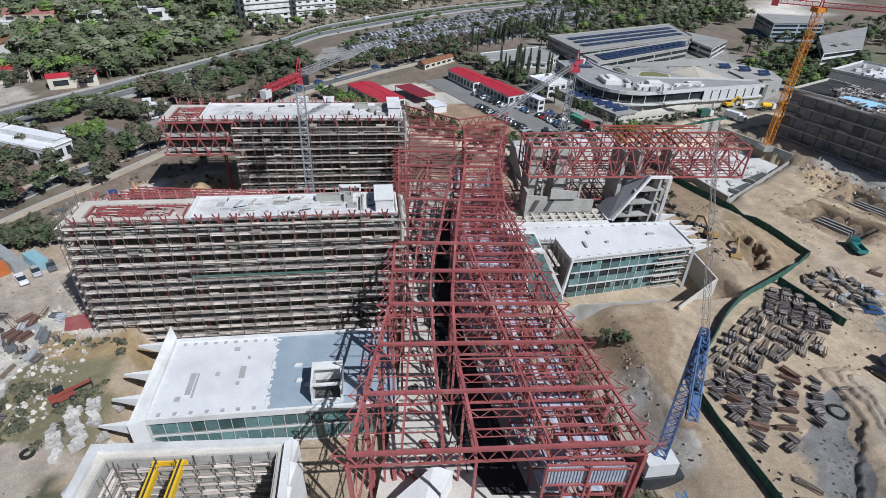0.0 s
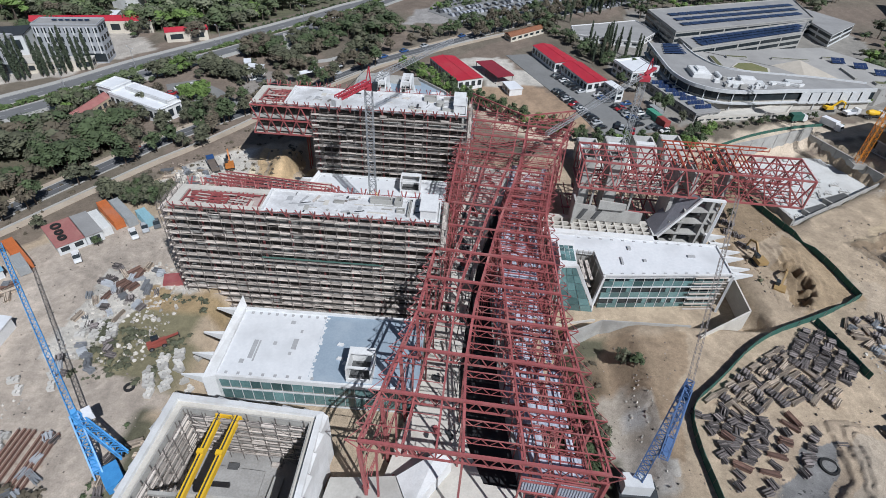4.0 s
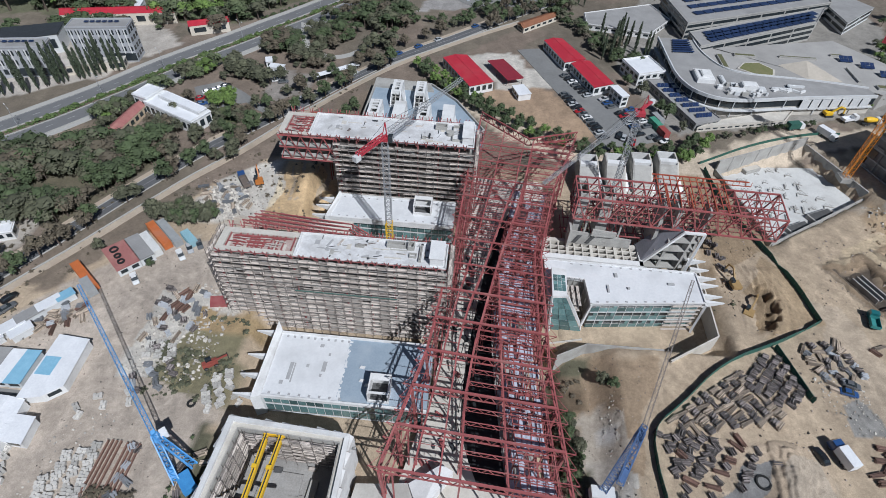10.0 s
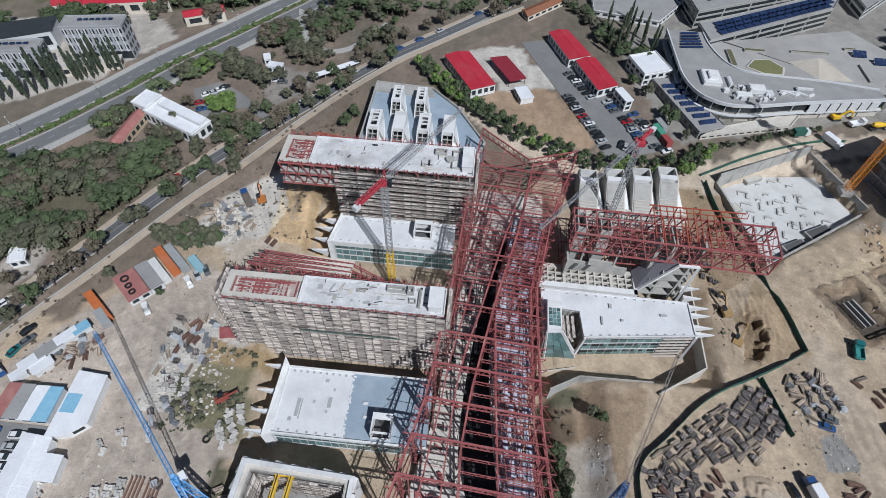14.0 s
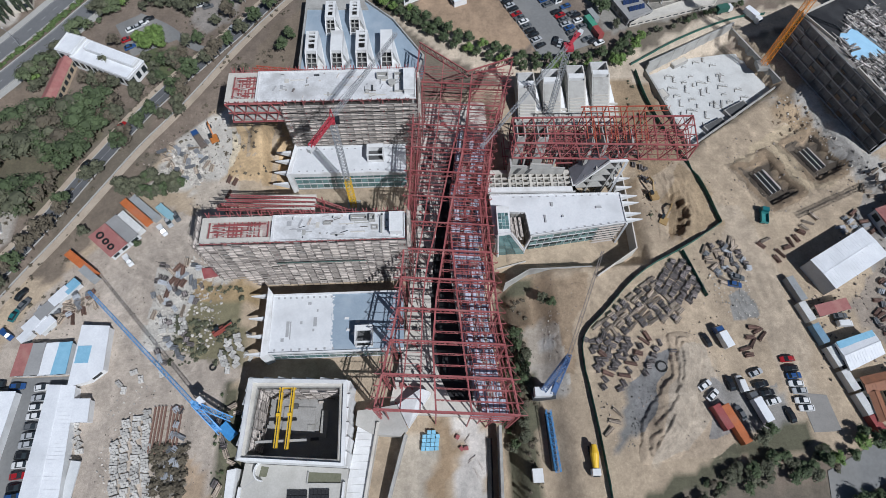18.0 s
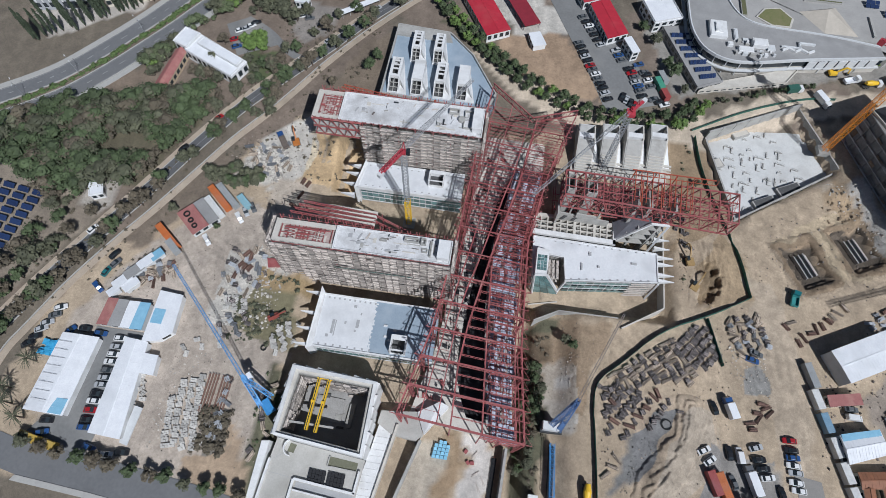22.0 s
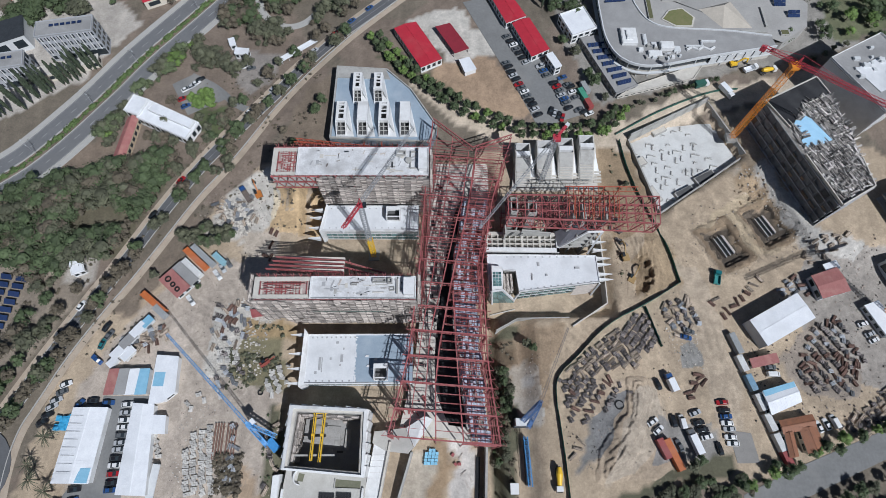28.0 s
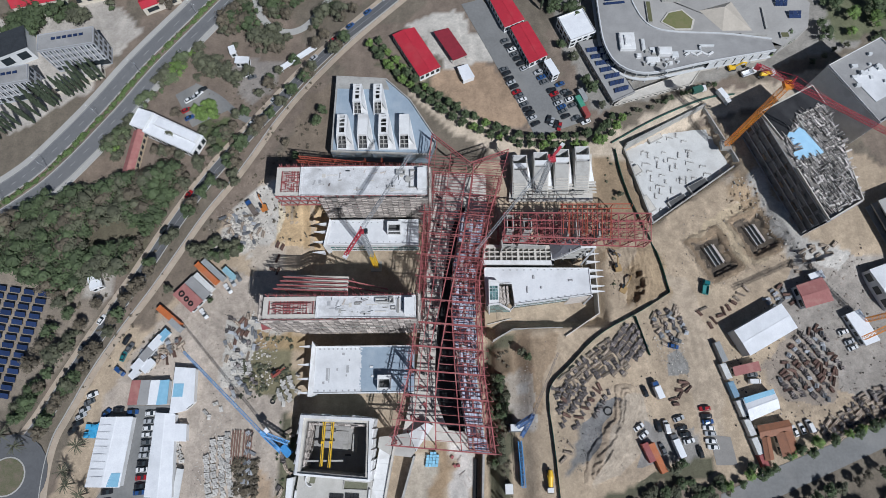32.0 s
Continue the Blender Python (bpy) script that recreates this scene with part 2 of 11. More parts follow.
# ---- ground cover, as areas of the one sheet ----
TAN, PALE, GREYTAN = (0.385, 0.305, 0.215), (0.46, 0.385, 0.295), (0.385, 0.328, 0.27)
SCRUB, LITTER, GRASSY, STONY = (0.15, 0.126, 0.095), (0.18, 0.142, 0.11), (0.085, 0.10, 0.045), (0.46, 0.43, 0.38)
REDDISH, DRYFIELD, CAMPUS, BANK = (0.33, 0.235, 0.155), (0.24, 0.20, 0.155), (0.235, 0.22, 0.195), (0.10, 0.095, 0.06)
AREAS = [
    ([(-400, -300), (400, -300), (400, 22), (210, 50), (150, 24), (60, 8), (-130, 15), (-150, 100), (-400, 140)], SCRUB),
    ([(-190, 40), (-140, 60), (-122, 98), (-145, 106), (-190, 122)], DRYFIELD),
    ([(-130, 8), (-126, 60), (-108, 92), (-84, 124), (-62, 150), (-52, 158), (-34, 157), (12, 152), (45, 158), (95, 162), (150, 178), (215, 150), (215, 60), (185, 40), (147, 27), (118, 24), (88, 22), (60, 6)], TAN),
    ([(-112, 12), (-118, 55), (-100, 88), (-76, 108), (-56, 106), (-44, 62), (-44, 10)], GREYTAN),
    ([(-116, 82), (-103, 86), (-95, 99), (-86, 109), (-80, 122), (-86, 128), (-96, 118), (-108, 102)], (0.175, 0.14, 0.105)),
    ([(-84, 116), (-60, 112), (-52, 130), (-58, 150), (-70, 142)], STONY),
    ([(-72, 60), (-48, 60), (-50, 88), (-72, 88)], STONY),
    ([(-64, 60), (-44, 56), (-46, 80), (-58, 80)], (0.19, 0.17, 0.10)),
    ([(-60, 76), (-42, 74), (-44, 81), (-60, 83)], (0.30, 0.22, 0.12)),
    ([(-47, 10), (-40, 10), (-42, 45), (-46, 55)], BANK),
    ([(33, 5), (40, 5), (42, 40), (46, 72), (38, 78), (33, 78)], BANK),
    ([(44, 42), (52, 44), (52, 66), (46, 70)], STONY),
    ([(44, 68), (52, 70), (50, 76), (44, 76)], BANK),
    ([(62, 28), (70, 32), (80, 48), (83, 55), (76, 54), (68, 44)], (0.19, 0.185, 0.175)),
    ([(70, 24), (80, 26), (94, 40), (95, 56), (86, 56), (79, 40)], (0.37, 0.31, 0.235)),
    ([(104, 62), (114, 62), (113, 74), (106, 72)], (0.26, 0.25, 0.23)),
    ([(88, 30), (112, 32), (112, 42), (92, 46)], (0.24, 0.225, 0.205)),
    ([(60, 4), (90, 22), (118, 26), (116, 34), (90, 26), (62, 14)], BANK),
    ([(152, 60), (190, 50), (205, 110), (165, 112), (152, 92)], (0.30, 0.27, 0.235)),
    ([(150, 112), (165, 116), (150, 148), (140, 150)], PALE),
    ([(85, 112), (106, 126), (98, 160), (82, 158)], (0.29, 0.215, 0.135)),
    ([(34, 76), (62, 80), (57, 68), (55, 62), (48, 50), (39, 52), (35, 66)], (0.33, 0.25, 0.165)),
    ([(36, 50), (54, 50), (57, 66), (62, 79), (44, 80), (38, 70)], (0.315, 0.235, 0.155)),
    ([(43, 42), (50, 44), (50, 60), (45, 64), (42, 54)], (0.40, 0.36, 0.31)),
    ([(-8, 4), (10, 4), (12, 36), (4, 34)], (0.42, 0.365, 0.29)),
    ([(11, 4), (16, 4), (17, 38), (12.5, 38)], (0.31, 0.225, 0.14)),
    ([(17.5, 8), (26, 8), (27, 40), (18, 40)], (0.52, 0.485, 0.44)),
    ([(36, 66), (40, 66), (44, 76), (46, 80), (38, 80)], BANK),
    ([(33, 40), (38.6, 40), (39, 52), (38.4, 62), (41, 68), (45, 74), (36, 76), (33, 62)], (0.19, 0.145, 0.095)),
    ([(40, 62), (44.5, 66.4), (51.4, 63.8), (50.8, 54), (43, 51), (39.6, 55)], (0.40, 0.35, 0.285)),
    ([(45.5, 57), (49, 58.5), (48.6, 62), (45.6, 61)], (0.47, 0.45, 0.42)),
    ([(38.2, 72), (40.2, 66.6), (38, 61.6), (37.8, 55.6), (39.2, 51), (40.6, 51.6), (39.4, 56), (39.8, 61.4), (42, 66.4), (45.2, 72.4)], (0.13, 0.095, 0.06)),
    ([(91, 104), (100, 120), (110, 108), (109, 97), (92, 88), (96, 98)], (0.34, 0.255, 0.16)),
    ([(90.5, 90), (94, 106), (98, 108), (99.6, 99), (96, 92)], (0.24, 0.175, 0.105)),
    ([(109, 102), (118, 105), (123, 78), (125, 34), (114, 34), (112, 68), (107, 75)], (0.40, 0.325, 0.24)),
    ([(140, 66), (158, 82), (172, 66), (166, 52), (150, 52)], (0.28, 0.235, 0.19)),
    ([(120, 120), (140, 134), (158, 140), (163, 118), (150, 108), (130, 104)], (0.40, 0.32, 0.215)),
    ([(-66, 118), (-50, 122), (-54, 98), (-64, 98)], (0.42, 0.36, 0.29)),
    ([(-98, 66), (-94, 50), (-78, 46), (-78, 20), (-88, 20), (-84, 62), (-78, 84), (-90, 80)], (0.41, 0.35, 0.29)),
    ([(-148, 250), (-112, 256), (-70, 318), (-60, 430), (-130, 520), (-360, 500), (-300, 240), (-215, 250)], (0.105, 0.105, 0.062)),
    ([(-176, 131), (-150, 141), (-127, 146), (-103, 157), (-98, 150), (-113, 108), (-146, 104), (-170, 112)], (0.12, 0.105, 0.068)),
    ([(-60, 340), (40, 440), (150, 500), (320, 575), (320, 640), (0, 560), (-130, 470), (-130, 400)], (0.13, 0.125, 0.075)),
    # Footing pits: a ring of brown soil, then near-black that paints the shade inside
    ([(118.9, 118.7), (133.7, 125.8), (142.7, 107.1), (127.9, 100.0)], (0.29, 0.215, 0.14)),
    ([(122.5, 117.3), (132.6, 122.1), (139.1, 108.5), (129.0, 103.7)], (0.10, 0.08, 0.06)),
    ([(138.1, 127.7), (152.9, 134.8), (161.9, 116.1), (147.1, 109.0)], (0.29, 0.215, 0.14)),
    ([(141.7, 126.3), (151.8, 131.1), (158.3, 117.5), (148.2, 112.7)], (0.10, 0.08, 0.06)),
    ([(139, 143), (146, 150), (152, 146), (155, 134), (150, 132), (142, 138)], (0.33, 0.245, 0.155)),
    ([(148, 150), (154, 150), (167, 118), (184, 112), (182, 104), (166, 108), (157, 122)], (0.43, 0.405, 0.365)),
    ([(200, 400), (300, 425), (340, 480), (460, 600), (340, 660), (230, 560), (150, 480)], (0.15, 0.135, 0.09)),
    ([(-55.2, 33.3), (-50.4, 29.2), (-42.4, 6), (-55.4, 6), (-66, 18.8), (-56, 23.5)], (0.36, 0.27, 0.185)),
    ([(-64.2, 35), (-57, 33.5), (-54, 22), (-60, 21), (-63.4, 28)], (0.20, 0.18, 0.15)),
    ([(-134, 97), (-121, 97), (-121, 112), (-131, 111)], (0.38, 0.345, 0.30)),
    ([(-152, 150), (-143, 144), (-126, 147), (-125, 158), (-134, 166)], (0.20, 0.155, 0.115)),
    ([(-90, 150), (-62, 158), (-36, 200), (-60, 240), (-130, 240), (-150, 170)], LITTER),
    ([(-84, 207), (-75, 213), (-58, 213), (-63, 196), (-72, 186), (-78, 192)], (0.25, 0.225, 0.20)),
    ([(-96, 168), (-80, 165), (-80, 180), (-94, 180)], GRASSY),
    ([(-180, 172), (-150, 195), (-130, 230), (-150, 250), (-230, 230)], (0.40, 0.365, 0.32)),
    ([(-60, 150), (-32, 157), (-32, 198), (-45, 192)], (0.19, 0.15, 0.11)),
    ([(2, 190), (20, 172), (45, 158), (97, 158), (135, 178), (180, 182), (215, 200), (215, 212), (170, 194), (132, 190), (98, 172), (58, 165), (25, 180), (0, 205)], PALE),
    ([(20, 206), (40, 206), (58, 172), (32, 176), (8, 195)], REDDISH),
    ([(-2, 228), (24, 238), (42, 208), (20, 204)], STONY),
    ([(-14, 205), (10, 188), (24, 178), (22, 186), (4, 200), (-6, 212)], BANK),
    ([(64, 222), (74, 226), (92, 178), (84, 172)], LITTER),
    ([(84, 180), (136, 194), (215, 215), (215, 330), (100, 330), (70, 232)], CAMPUS),
    ([(-60, 330), (60, 432), (160, 500), (300, 470), (300, 700), (-200, 700)], (0.24, 0.20, 0.15)),
    ([(-25, 275), (28, 292), (150, 395), (170, 470), (60, 400), (-20, 300)], (0.27, 0.255, 0.24)),
    ([(230, 500), (330, 440), (420, 520), (300, 640)], (0.26, 0.23, 0.18)),
    ([(300, 425), (372, 436), (475, 565), (330, 480)], (0.60, 0.56, 0.50)),
    ([(205, 215), (300, 250), (330, 330), (260, 330), (200, 260)], (0.12, 0.125, 0.07)),
]
BOXES = [(min(p[0] for p in a), max(p[0] for p in a), min(p[1] for p in a), max(p[1] for p in a)) for a, c in AREAS]


def ground_colour(x, y):
    jx, jy = x + 3.0 * noise.noise((x * 0.12, y * 0.12, 7)), y + 3.0 * noise.noise((x * 0.12, y * 0.12, 17))
    c = SCRUB if noise.noise((x * 0.03, y * 0.03, 1)) < 0.1 else LITTER
    for (area, col), (x0, x1, y0, y1) in zip(AREAS, BOXES):
        if x0 < jx < x1 and y0 < jy < y1 and inside((jx, jy), area):
            c = col
    return c


def build_ground():
    xs = [-3000, -1500, -800, -500, -360, -320, -300] + [v * 2.0 for v in range(-140, 141)] + [300, 330, 370, 420, 500, 600, 900, 1600, 3000]
    ys = [-3000, -1200, -500, -200, -80, -50] + [v * 2.0 for v in range(-20, 155)] + [320, 340, 360, 380, 400, 425, 450, 480, 520, 560, 600, 700, 800, 1100, 1600, 3000]
    vs = [(x, y, ground_z(x, y)) for y in ys for x in xs]
    n = len(xs)
    fs = [(j * n + i, j * n + i + 1, (j + 1) * n + i + 1, (j + 1) * n + i) for j in range(len(ys) - 1) for i in range(n - 1)]
    me = S().add(vs, fs).mesh("ground")
    at = me.color_attributes.new("cover", "FLOAT_COLOR", "POINT")
    at.data.foreach_set("color", np.array([(*ground_colour(x, y), 1) for x, y, z in vs], np.float32).ravel())
    me.polygons.foreach_set("use_smooth", [True] * len(me.polygons))
    return me


def ground_material():
    """The cover colour of each place, broken up by grit, wheel marks and darker patches."""
    m = bpy.data.materials.new("earth")
    m.use_nodes = True
    N, L = m.node_tree.nodes, m.node_tree.links.new
    b = N["Principled BSDF"]
    b.inputs["Roughness"].default_value = 0.95
    at = N.new("ShaderNodeVertexColor")
    at.layer_name = "cover"
    geo = N.new("ShaderNodeNewGeometry")
    val = None
    for sc, dt, lo, hi, w in ((0.025, 7, 0.35, 0.65, 0.16), (0.19, 9, 0.3, 0.7, 0.20), (1.1, 6, 0.3, 0.7, 0.16), (5.0, 4, 0.3, 0.7, 0.20)):
        n = N.new("ShaderNodeTexNoise")
        n.inputs["Scale"].default_value, n.inputs["Detail"].default_value, n.inputs["Roughness"].default_value = sc, dt, 0.65
        L(geo.outputs["Position"], n.inputs["Vector"])
        r = N.new("ShaderNodeMapRange")
        r.inputs[1].default_value, r.inputs[2].default_value, r.inputs[3].default_value, r.inputs[4].default_value = lo, hi, 1 - w, 1 + w
        L(n.outputs["Fac"], r.inputs[0])
        if val is None:
            val = r.outputs[0]
        else:
            mu = N.new("ShaderNodeMath")
            mu.operation = "MULTIPLY"
            L(val, mu.inputs[0])
            L(r.outputs[0], mu.inputs[1])
            val = mu.outputs[0]
    wv = N.new("ShaderNodeTexWave")
    wv.inputs["Scale"].default_value, wv.inputs["Distortion"].default_value, wv.inputs["Detail"].default_value, wv.inputs["Detail Scale"].default_value = 0.035, 9, 5, 1.6
    L(geo.outputs["Position"], wv.inputs["Vector"])
    r = N.new("ShaderNodeMapRange")
    r.inputs[1].default_value, r.inputs[2].default_value, r.inputs[3].default_value, r.inputs[4].default_value = 0.55, 1.0, 1.0, 1.10
    L(wv.outputs["Fac"], r.inputs[0])
    mu = N.new("ShaderNodeMath")
    mu.operation = "MULTIPLY"
    L(val, mu.inputs[0])
    L(r.outputs[0], mu.inputs[1])
    hsv = N.new("ShaderNodeHueSaturation")
    L(mu.outputs[0], hsv.inputs["Value"])
    L(at.outputs["Color"], hsv.inputs["Color"])
    L(hsv.outputs[0], b.inputs["Base Color"])
    bp = N.new("ShaderNodeBump")
    bp.inputs["Strength"].default_value, bp.inputs["Distance"].default_value = 0.6, 0.25
    L(n.outputs["Fac"], bp.inputs["Height"])
    L(bp.outputs[0], b.inputs["Normal"])
    return m


EARTH = ground_material()
ground = solid("ground", build_ground(), EARTH, "sandy building-site earth with scrub, litter and dry field around", "ground", kind="structure")


# ---- worked earth: rutted mounds, cuttings and spoil in finer relief ----
def earthwork(name, label, box, step, fn, tint=(1, 1, 1)):
    """A finely meshed piece of ground; fn gives its rise over the sheet and sinks under it at the rim."""
    x0, x1, y0, y1 = box
    nx, ny = int((x1 - x0) / step) + 1, int((y1 - y0) / step) + 1
    vs, cs = [], []
    for j in range(ny):
        for i in range(nx):
            x, y = x0 + i * step, y0 + j * step
            e = min(i, j, nx - 1 - i, ny - 1 - j) * step
            h, k = fn(x, y)
            rim = smooth(0, 4.0, e)
            vs.append((x, y, ground_z(x, y) + (h + 0.12) * rim - 0.35 * (1 - rim)))
            c = ground_colour(x, y)
            cs.append((*[min(1, a * (1 + (b * k - 1) * rim)) for a, b in zip(c, tint)], 1))
    fs = [(j * nx + i, j * nx + i + 1, (j + 1) * nx + i + 1, (j + 1) * nx + i) for j in range(ny - 1) for i in range(nx - 1)]
    me = S().add(vs, fs).mesh(name)
    me.color_attributes.new("cover", "FLOAT_COLOR", "POINT").data.foreach_set("color", np.array(cs, np.float32).ravel())
    me.polygons.foreach_set("use_smooth", [True] * len(me.polygons))
    solid(name, me, EARTH, label, "earthwork", kind="structure")


def ruts(x, y, turn, wave, amp, seed):
    """Curving wheel ruts and ridges: a rise and a change of colour."""
    u = x * math.cos(turn) + y * math.sin(turn) + 5.0 * noise.noise((x * 0.05, y * 0.05, seed)) + 0.7 * noise.noise((x * 0.3, y * 0.3, seed))
    r = math.sin(u * 6.2832 / wave)
    m = smooth(-0.25, 0.35, noise.noise((x * 0.06, y * 0.06, seed + 9)))
    g = noise.fractal((x * 0.35, y * 0.35, seed), 0.8, 2.2, 4)
    return 0.6 * amp * m * r + 0.12 * g, 1 + 0.08 * m * r + 0.15 * g


def sand_bank(x, y):
    """A tipped sand bank with a few sharp scarps and fine ridges."""
    d = edge_dist((x, y), [(87, 56), (85, 47), (80, 37), (72, 27)]) + 3.0 * noise.noise((x * 0.13, y * 0.13, 3)) + 0.9 * noise.noise((x * 0.45, y * 0.45, 8)) + 0.3 * noise.noise((x * 1.3, y * 1.3, 18))
    m = smooth(8.5, 3.0, d)
    scarp = sum(smooth(0.5, 0.0, abs(d - k)) for k in (0.6, 2.2, 4.6)) * smooth(-0.4, 0.1, noise.noise((x * 0.09, y * 0.09, 12)))
    ridge = math.sin(d * 5.2) * smooth(-0.1, 0.3, noise.noise((x * 0.12, y * 0.12, 31))) * m
    g = noise.fractal((x * 0.5, y * 0.5, 6), 0.8, 2.2, 4)
    return 0.5 * smooth(0.8, 0.4, d) + 0.55 * smooth(2.4, 2.0, d) + 0.6 * smooth(4.8, 4.4, d) + 0.06 * ridge + 0.12 * g, 1 - 0.20 * min(1, scarp) + 0.05 * ridge + 0.13 * g


def gully(x, y):
    """Raw ridged earth with a ragged gully cut into it; the cut's shade is also painted as a darker tint."""
    d = edge_dist((x, y), [(96.4, 106), (97.6, 100.6), (95.2, 95.6), (92.0, 91)])
    r = noise.noise((x * 0.9, y * 0.13, 3)) + 0.5 * noise.noise((x * 2.1, y * 0.4, 9))
    g = noise.fractal((x * 0.6, y * 0.6, 4), 0.9, 2.2, 4)
    m = hollow(x, y, 95, 101, 101, 113, 4.0)
    cut = smooth(2.3, 0.5, d + 1.7 * noise.noise((x * 0.45, y * 0.45, 7)) + 0.9 * noise.noise((x * 1.1, y * 1.1, 17)) + 0.4 * g)
    return 2.6 * hollow(x, y, 92, 103, 95, 117, 3.0) + m * (0.9 + 0.45 * r) + 0.12 * r + 0.1 * g - 2.8 * cut, 1 + 0.2 * m * r + 0.1 * r + 0.14 * g - 0.3 * cut


def footing_pits(x, y):
    """Rutted ground, browner and rougher round the two footing pits, and darkened inside to paint their shade."""
    e = min(max(abs((x - cx) * 0.9 + (y - cy) * 0.43) - 6.0, abs((x - cx) * 0.43 - (y - cy) * 0.9) - 8.2) for cx, cy in ((130.8, 112.9), (150.0, 121.9)))
    a, k = ruts(x, y, 0.9, 4.5, 0.25 * smooth(1.0, 5.0, e), 27)
    g = noise.fractal((x * 0.45, y * 0.45, 14), 0.8, 2.2, 4)
    line = smooth(0.9, 0.2, abs(e - 3.2 + 0.9 * noise.noise((x * 0.3, y * 0.3, 30))))
    near = smooth(5.0, 1.0, e)
    return a + 0.15 * g * near - 0.1 * line, k * (1 - 0.3 * near + 0.14 * g * near - 0.22 * line)


earthwork("sand_spoil", "tipped pale sand with stepped edges and wheel ruts", (66, 98, 22, 62), 0.33, sand_bank, (1.0, 1.0, 1.02))
earthwork("cutting", "brown earth cutting with a ragged gully", (85, 112, 88, 126), 0.4, gully)
earthwork("dug_bank", "dug sandy bank below the retaining wall", (47, 64, 44, 80), 0.5, lambda x, y: ruts(x, y, 1.2, 4.0, 0.35, 15))
earthwork("haul_ruts", "rutted sandy haul road between the yards", (98, 126, 40, 112), 0.6, lambda x, y: ruts(x, y, 0.15, 2.6, 0.07, 21))
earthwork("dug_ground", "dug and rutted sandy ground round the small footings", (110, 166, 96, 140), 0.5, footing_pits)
earthwork("western_ruts", "dusty rutted ground of the western yard", (-82, -50, 14, 66), 0.6, lambda x, y: ruts(x, y, 0.1, 2.8, 0.08, 33))
earthwork("northern_ruts", "dusty rutted ground beside the containers", (-92, -52, 66, 110), 0.6, lambda x, y: ruts(x, y, 0.75, 3.0, 0.08, 39))
earthwork("eastern_ruts", "dusty rutted ground of the eastern yard", (160, 194, 94, 116), 0.7, lambda x, y: ruts(x, y, 2.2, 3.2, 0.10, 45))
earthwork("eastern_yard", "dusty rutted ground between sheds and stacks", (144, 190, 44, 94), 0.7, lambda x, y: ruts(x, y, 1.9, 2.8, 0.07, 57))
earthwork("timber_yard", "sandy ground under the timber stacks", (57, 100, 60, 90), 0.6, lambda x, y: ruts(x, y, 0.6, 3.0, 0.06, 63))
earthwork("clay_heap", "heap of yellow clay beside the far tower", (-58, -33, 116, 152), 0.5, lambda x, y: (lambda a: (a[0], a[1] * 1.05))(ruts(x, y, 0.3, 4.0, 0.3, 51)), (1.15, 1.05, 0.85))

# ---- roads ----
def resample(line, step):
    out = []
    for a, b in zip(line, line[1:]):
        n = max(1, int(math.hypot(b[0] - a[0], b[1] - a[1]) / step))
        out += [lerp(a, b, i / n) for i in range(n)]
    return out + [line[-1]]


def rounded(line, times=3):
    for _ in range(times):
        q = [line[0]]
        for a, b in zip(line, line[1:]):
            q += [lerp(a, b, 0.25), lerp(a, b, 0.75)]
        line = q + [line[-1]]
    return line


def sideways(line, i):
    a, b = line[max(0, i - 1)], line[min(len(line) - 1, i + 1)]
    d = math.hypot(b[0] - a[0], b[1] - a[1])
    return -(b[1] - a[1]) / d, (b[0] - a[0]) / d


def normal(a, b, away):
    d = Vector((b[1] - a[1], a[0] - b[0]))
    m = Vector(lerp(a, b, 0.5)) - Vector(away)
    return tuple((d if d.dot(m) > 0 else -d).normalized())


def ribbon(line, w0, w1, up, thick=0.25, step=2.0):
    """A strip along a line between the side distances w0 and w1, lying on the ground."""
    line = resample(line, step)
    vs, fs = [], []
    for i, p in enumerate(line):
        nx, ny = sideways(line, i)
        for w in (w0, w1):
            x, y = p[0] + nx * w, p[1] + ny * w
            g = ground_z(x, y) + up
            vs += [(x, y, g), (x, y, g - thick)]
    for i in range(len(line) - 1):
        k = 4 * i
        fs += [(k, k + 2, k + 6, k + 4), (k + 1, k, k + 4, k + 5), (k + 2, k + 3, k + 7, k + 6)]
    fs += [(0, 1, 3, 2), (len(vs) - 4, len(vs) - 2, len(vs) - 1, len(vs) - 3)]
    return S().add(vs, [f[::-1] if w1 > w0 else f for f in fs])


PAINT = mat("road_paint", (0.42, 0.42, 0.41), (0.26, 0.26, 0.26), 0.7, 1.0)
KERB = mat("kerb_stone", (0.42, 0.41, 0.38), (0.34, 0.33, 0.31), 0.85, 1.0)
SAND = mat("sandy_track", (0.44, 0.37, 0.29), (0.36, 0.29, 0.22), 0.95, 0.25, stain=(0.30, 0.25, 0.19))
HW = rounded([(-215, 112), (-190, 128), (-170, 143), (-156, 157), (-136, 187), (-124, 208), (-98, 244), (-70, 285), (-44, 325), (0, 372), (61, 432), (156, 491), (300, 560)])
LOCAL = rounded([(-160, 18), (-141, 44), (-134, 60), (-128, 72), (-119, 90), (-110, 106), (-97, 134), (-83, 157), (-62, 185), (-47, 206), (-9, 241), (35, 290), (144, 390), (320, 463)])
PATHLINE = rounded([(-132, 8), (-134, 39), (-128, 53), (-123, 66), (-113, 85), (-106, 96), (-97, 112), (-87, 132), (-78, 145), (-71, 156), (-55, 186), (-35, 209), (5, 250), (28, 270)])
hw = thing("highway", "dual carriageway of grey asphalt with planted median", "road", kind="structure")
part("carriageway", ribbon(HW, 2.2, 9.6, 0.16), ASPHL, hw)
part("carriageway", ribbon(HW, -9.6, -2.2, 0.16), ASPHL, hw)
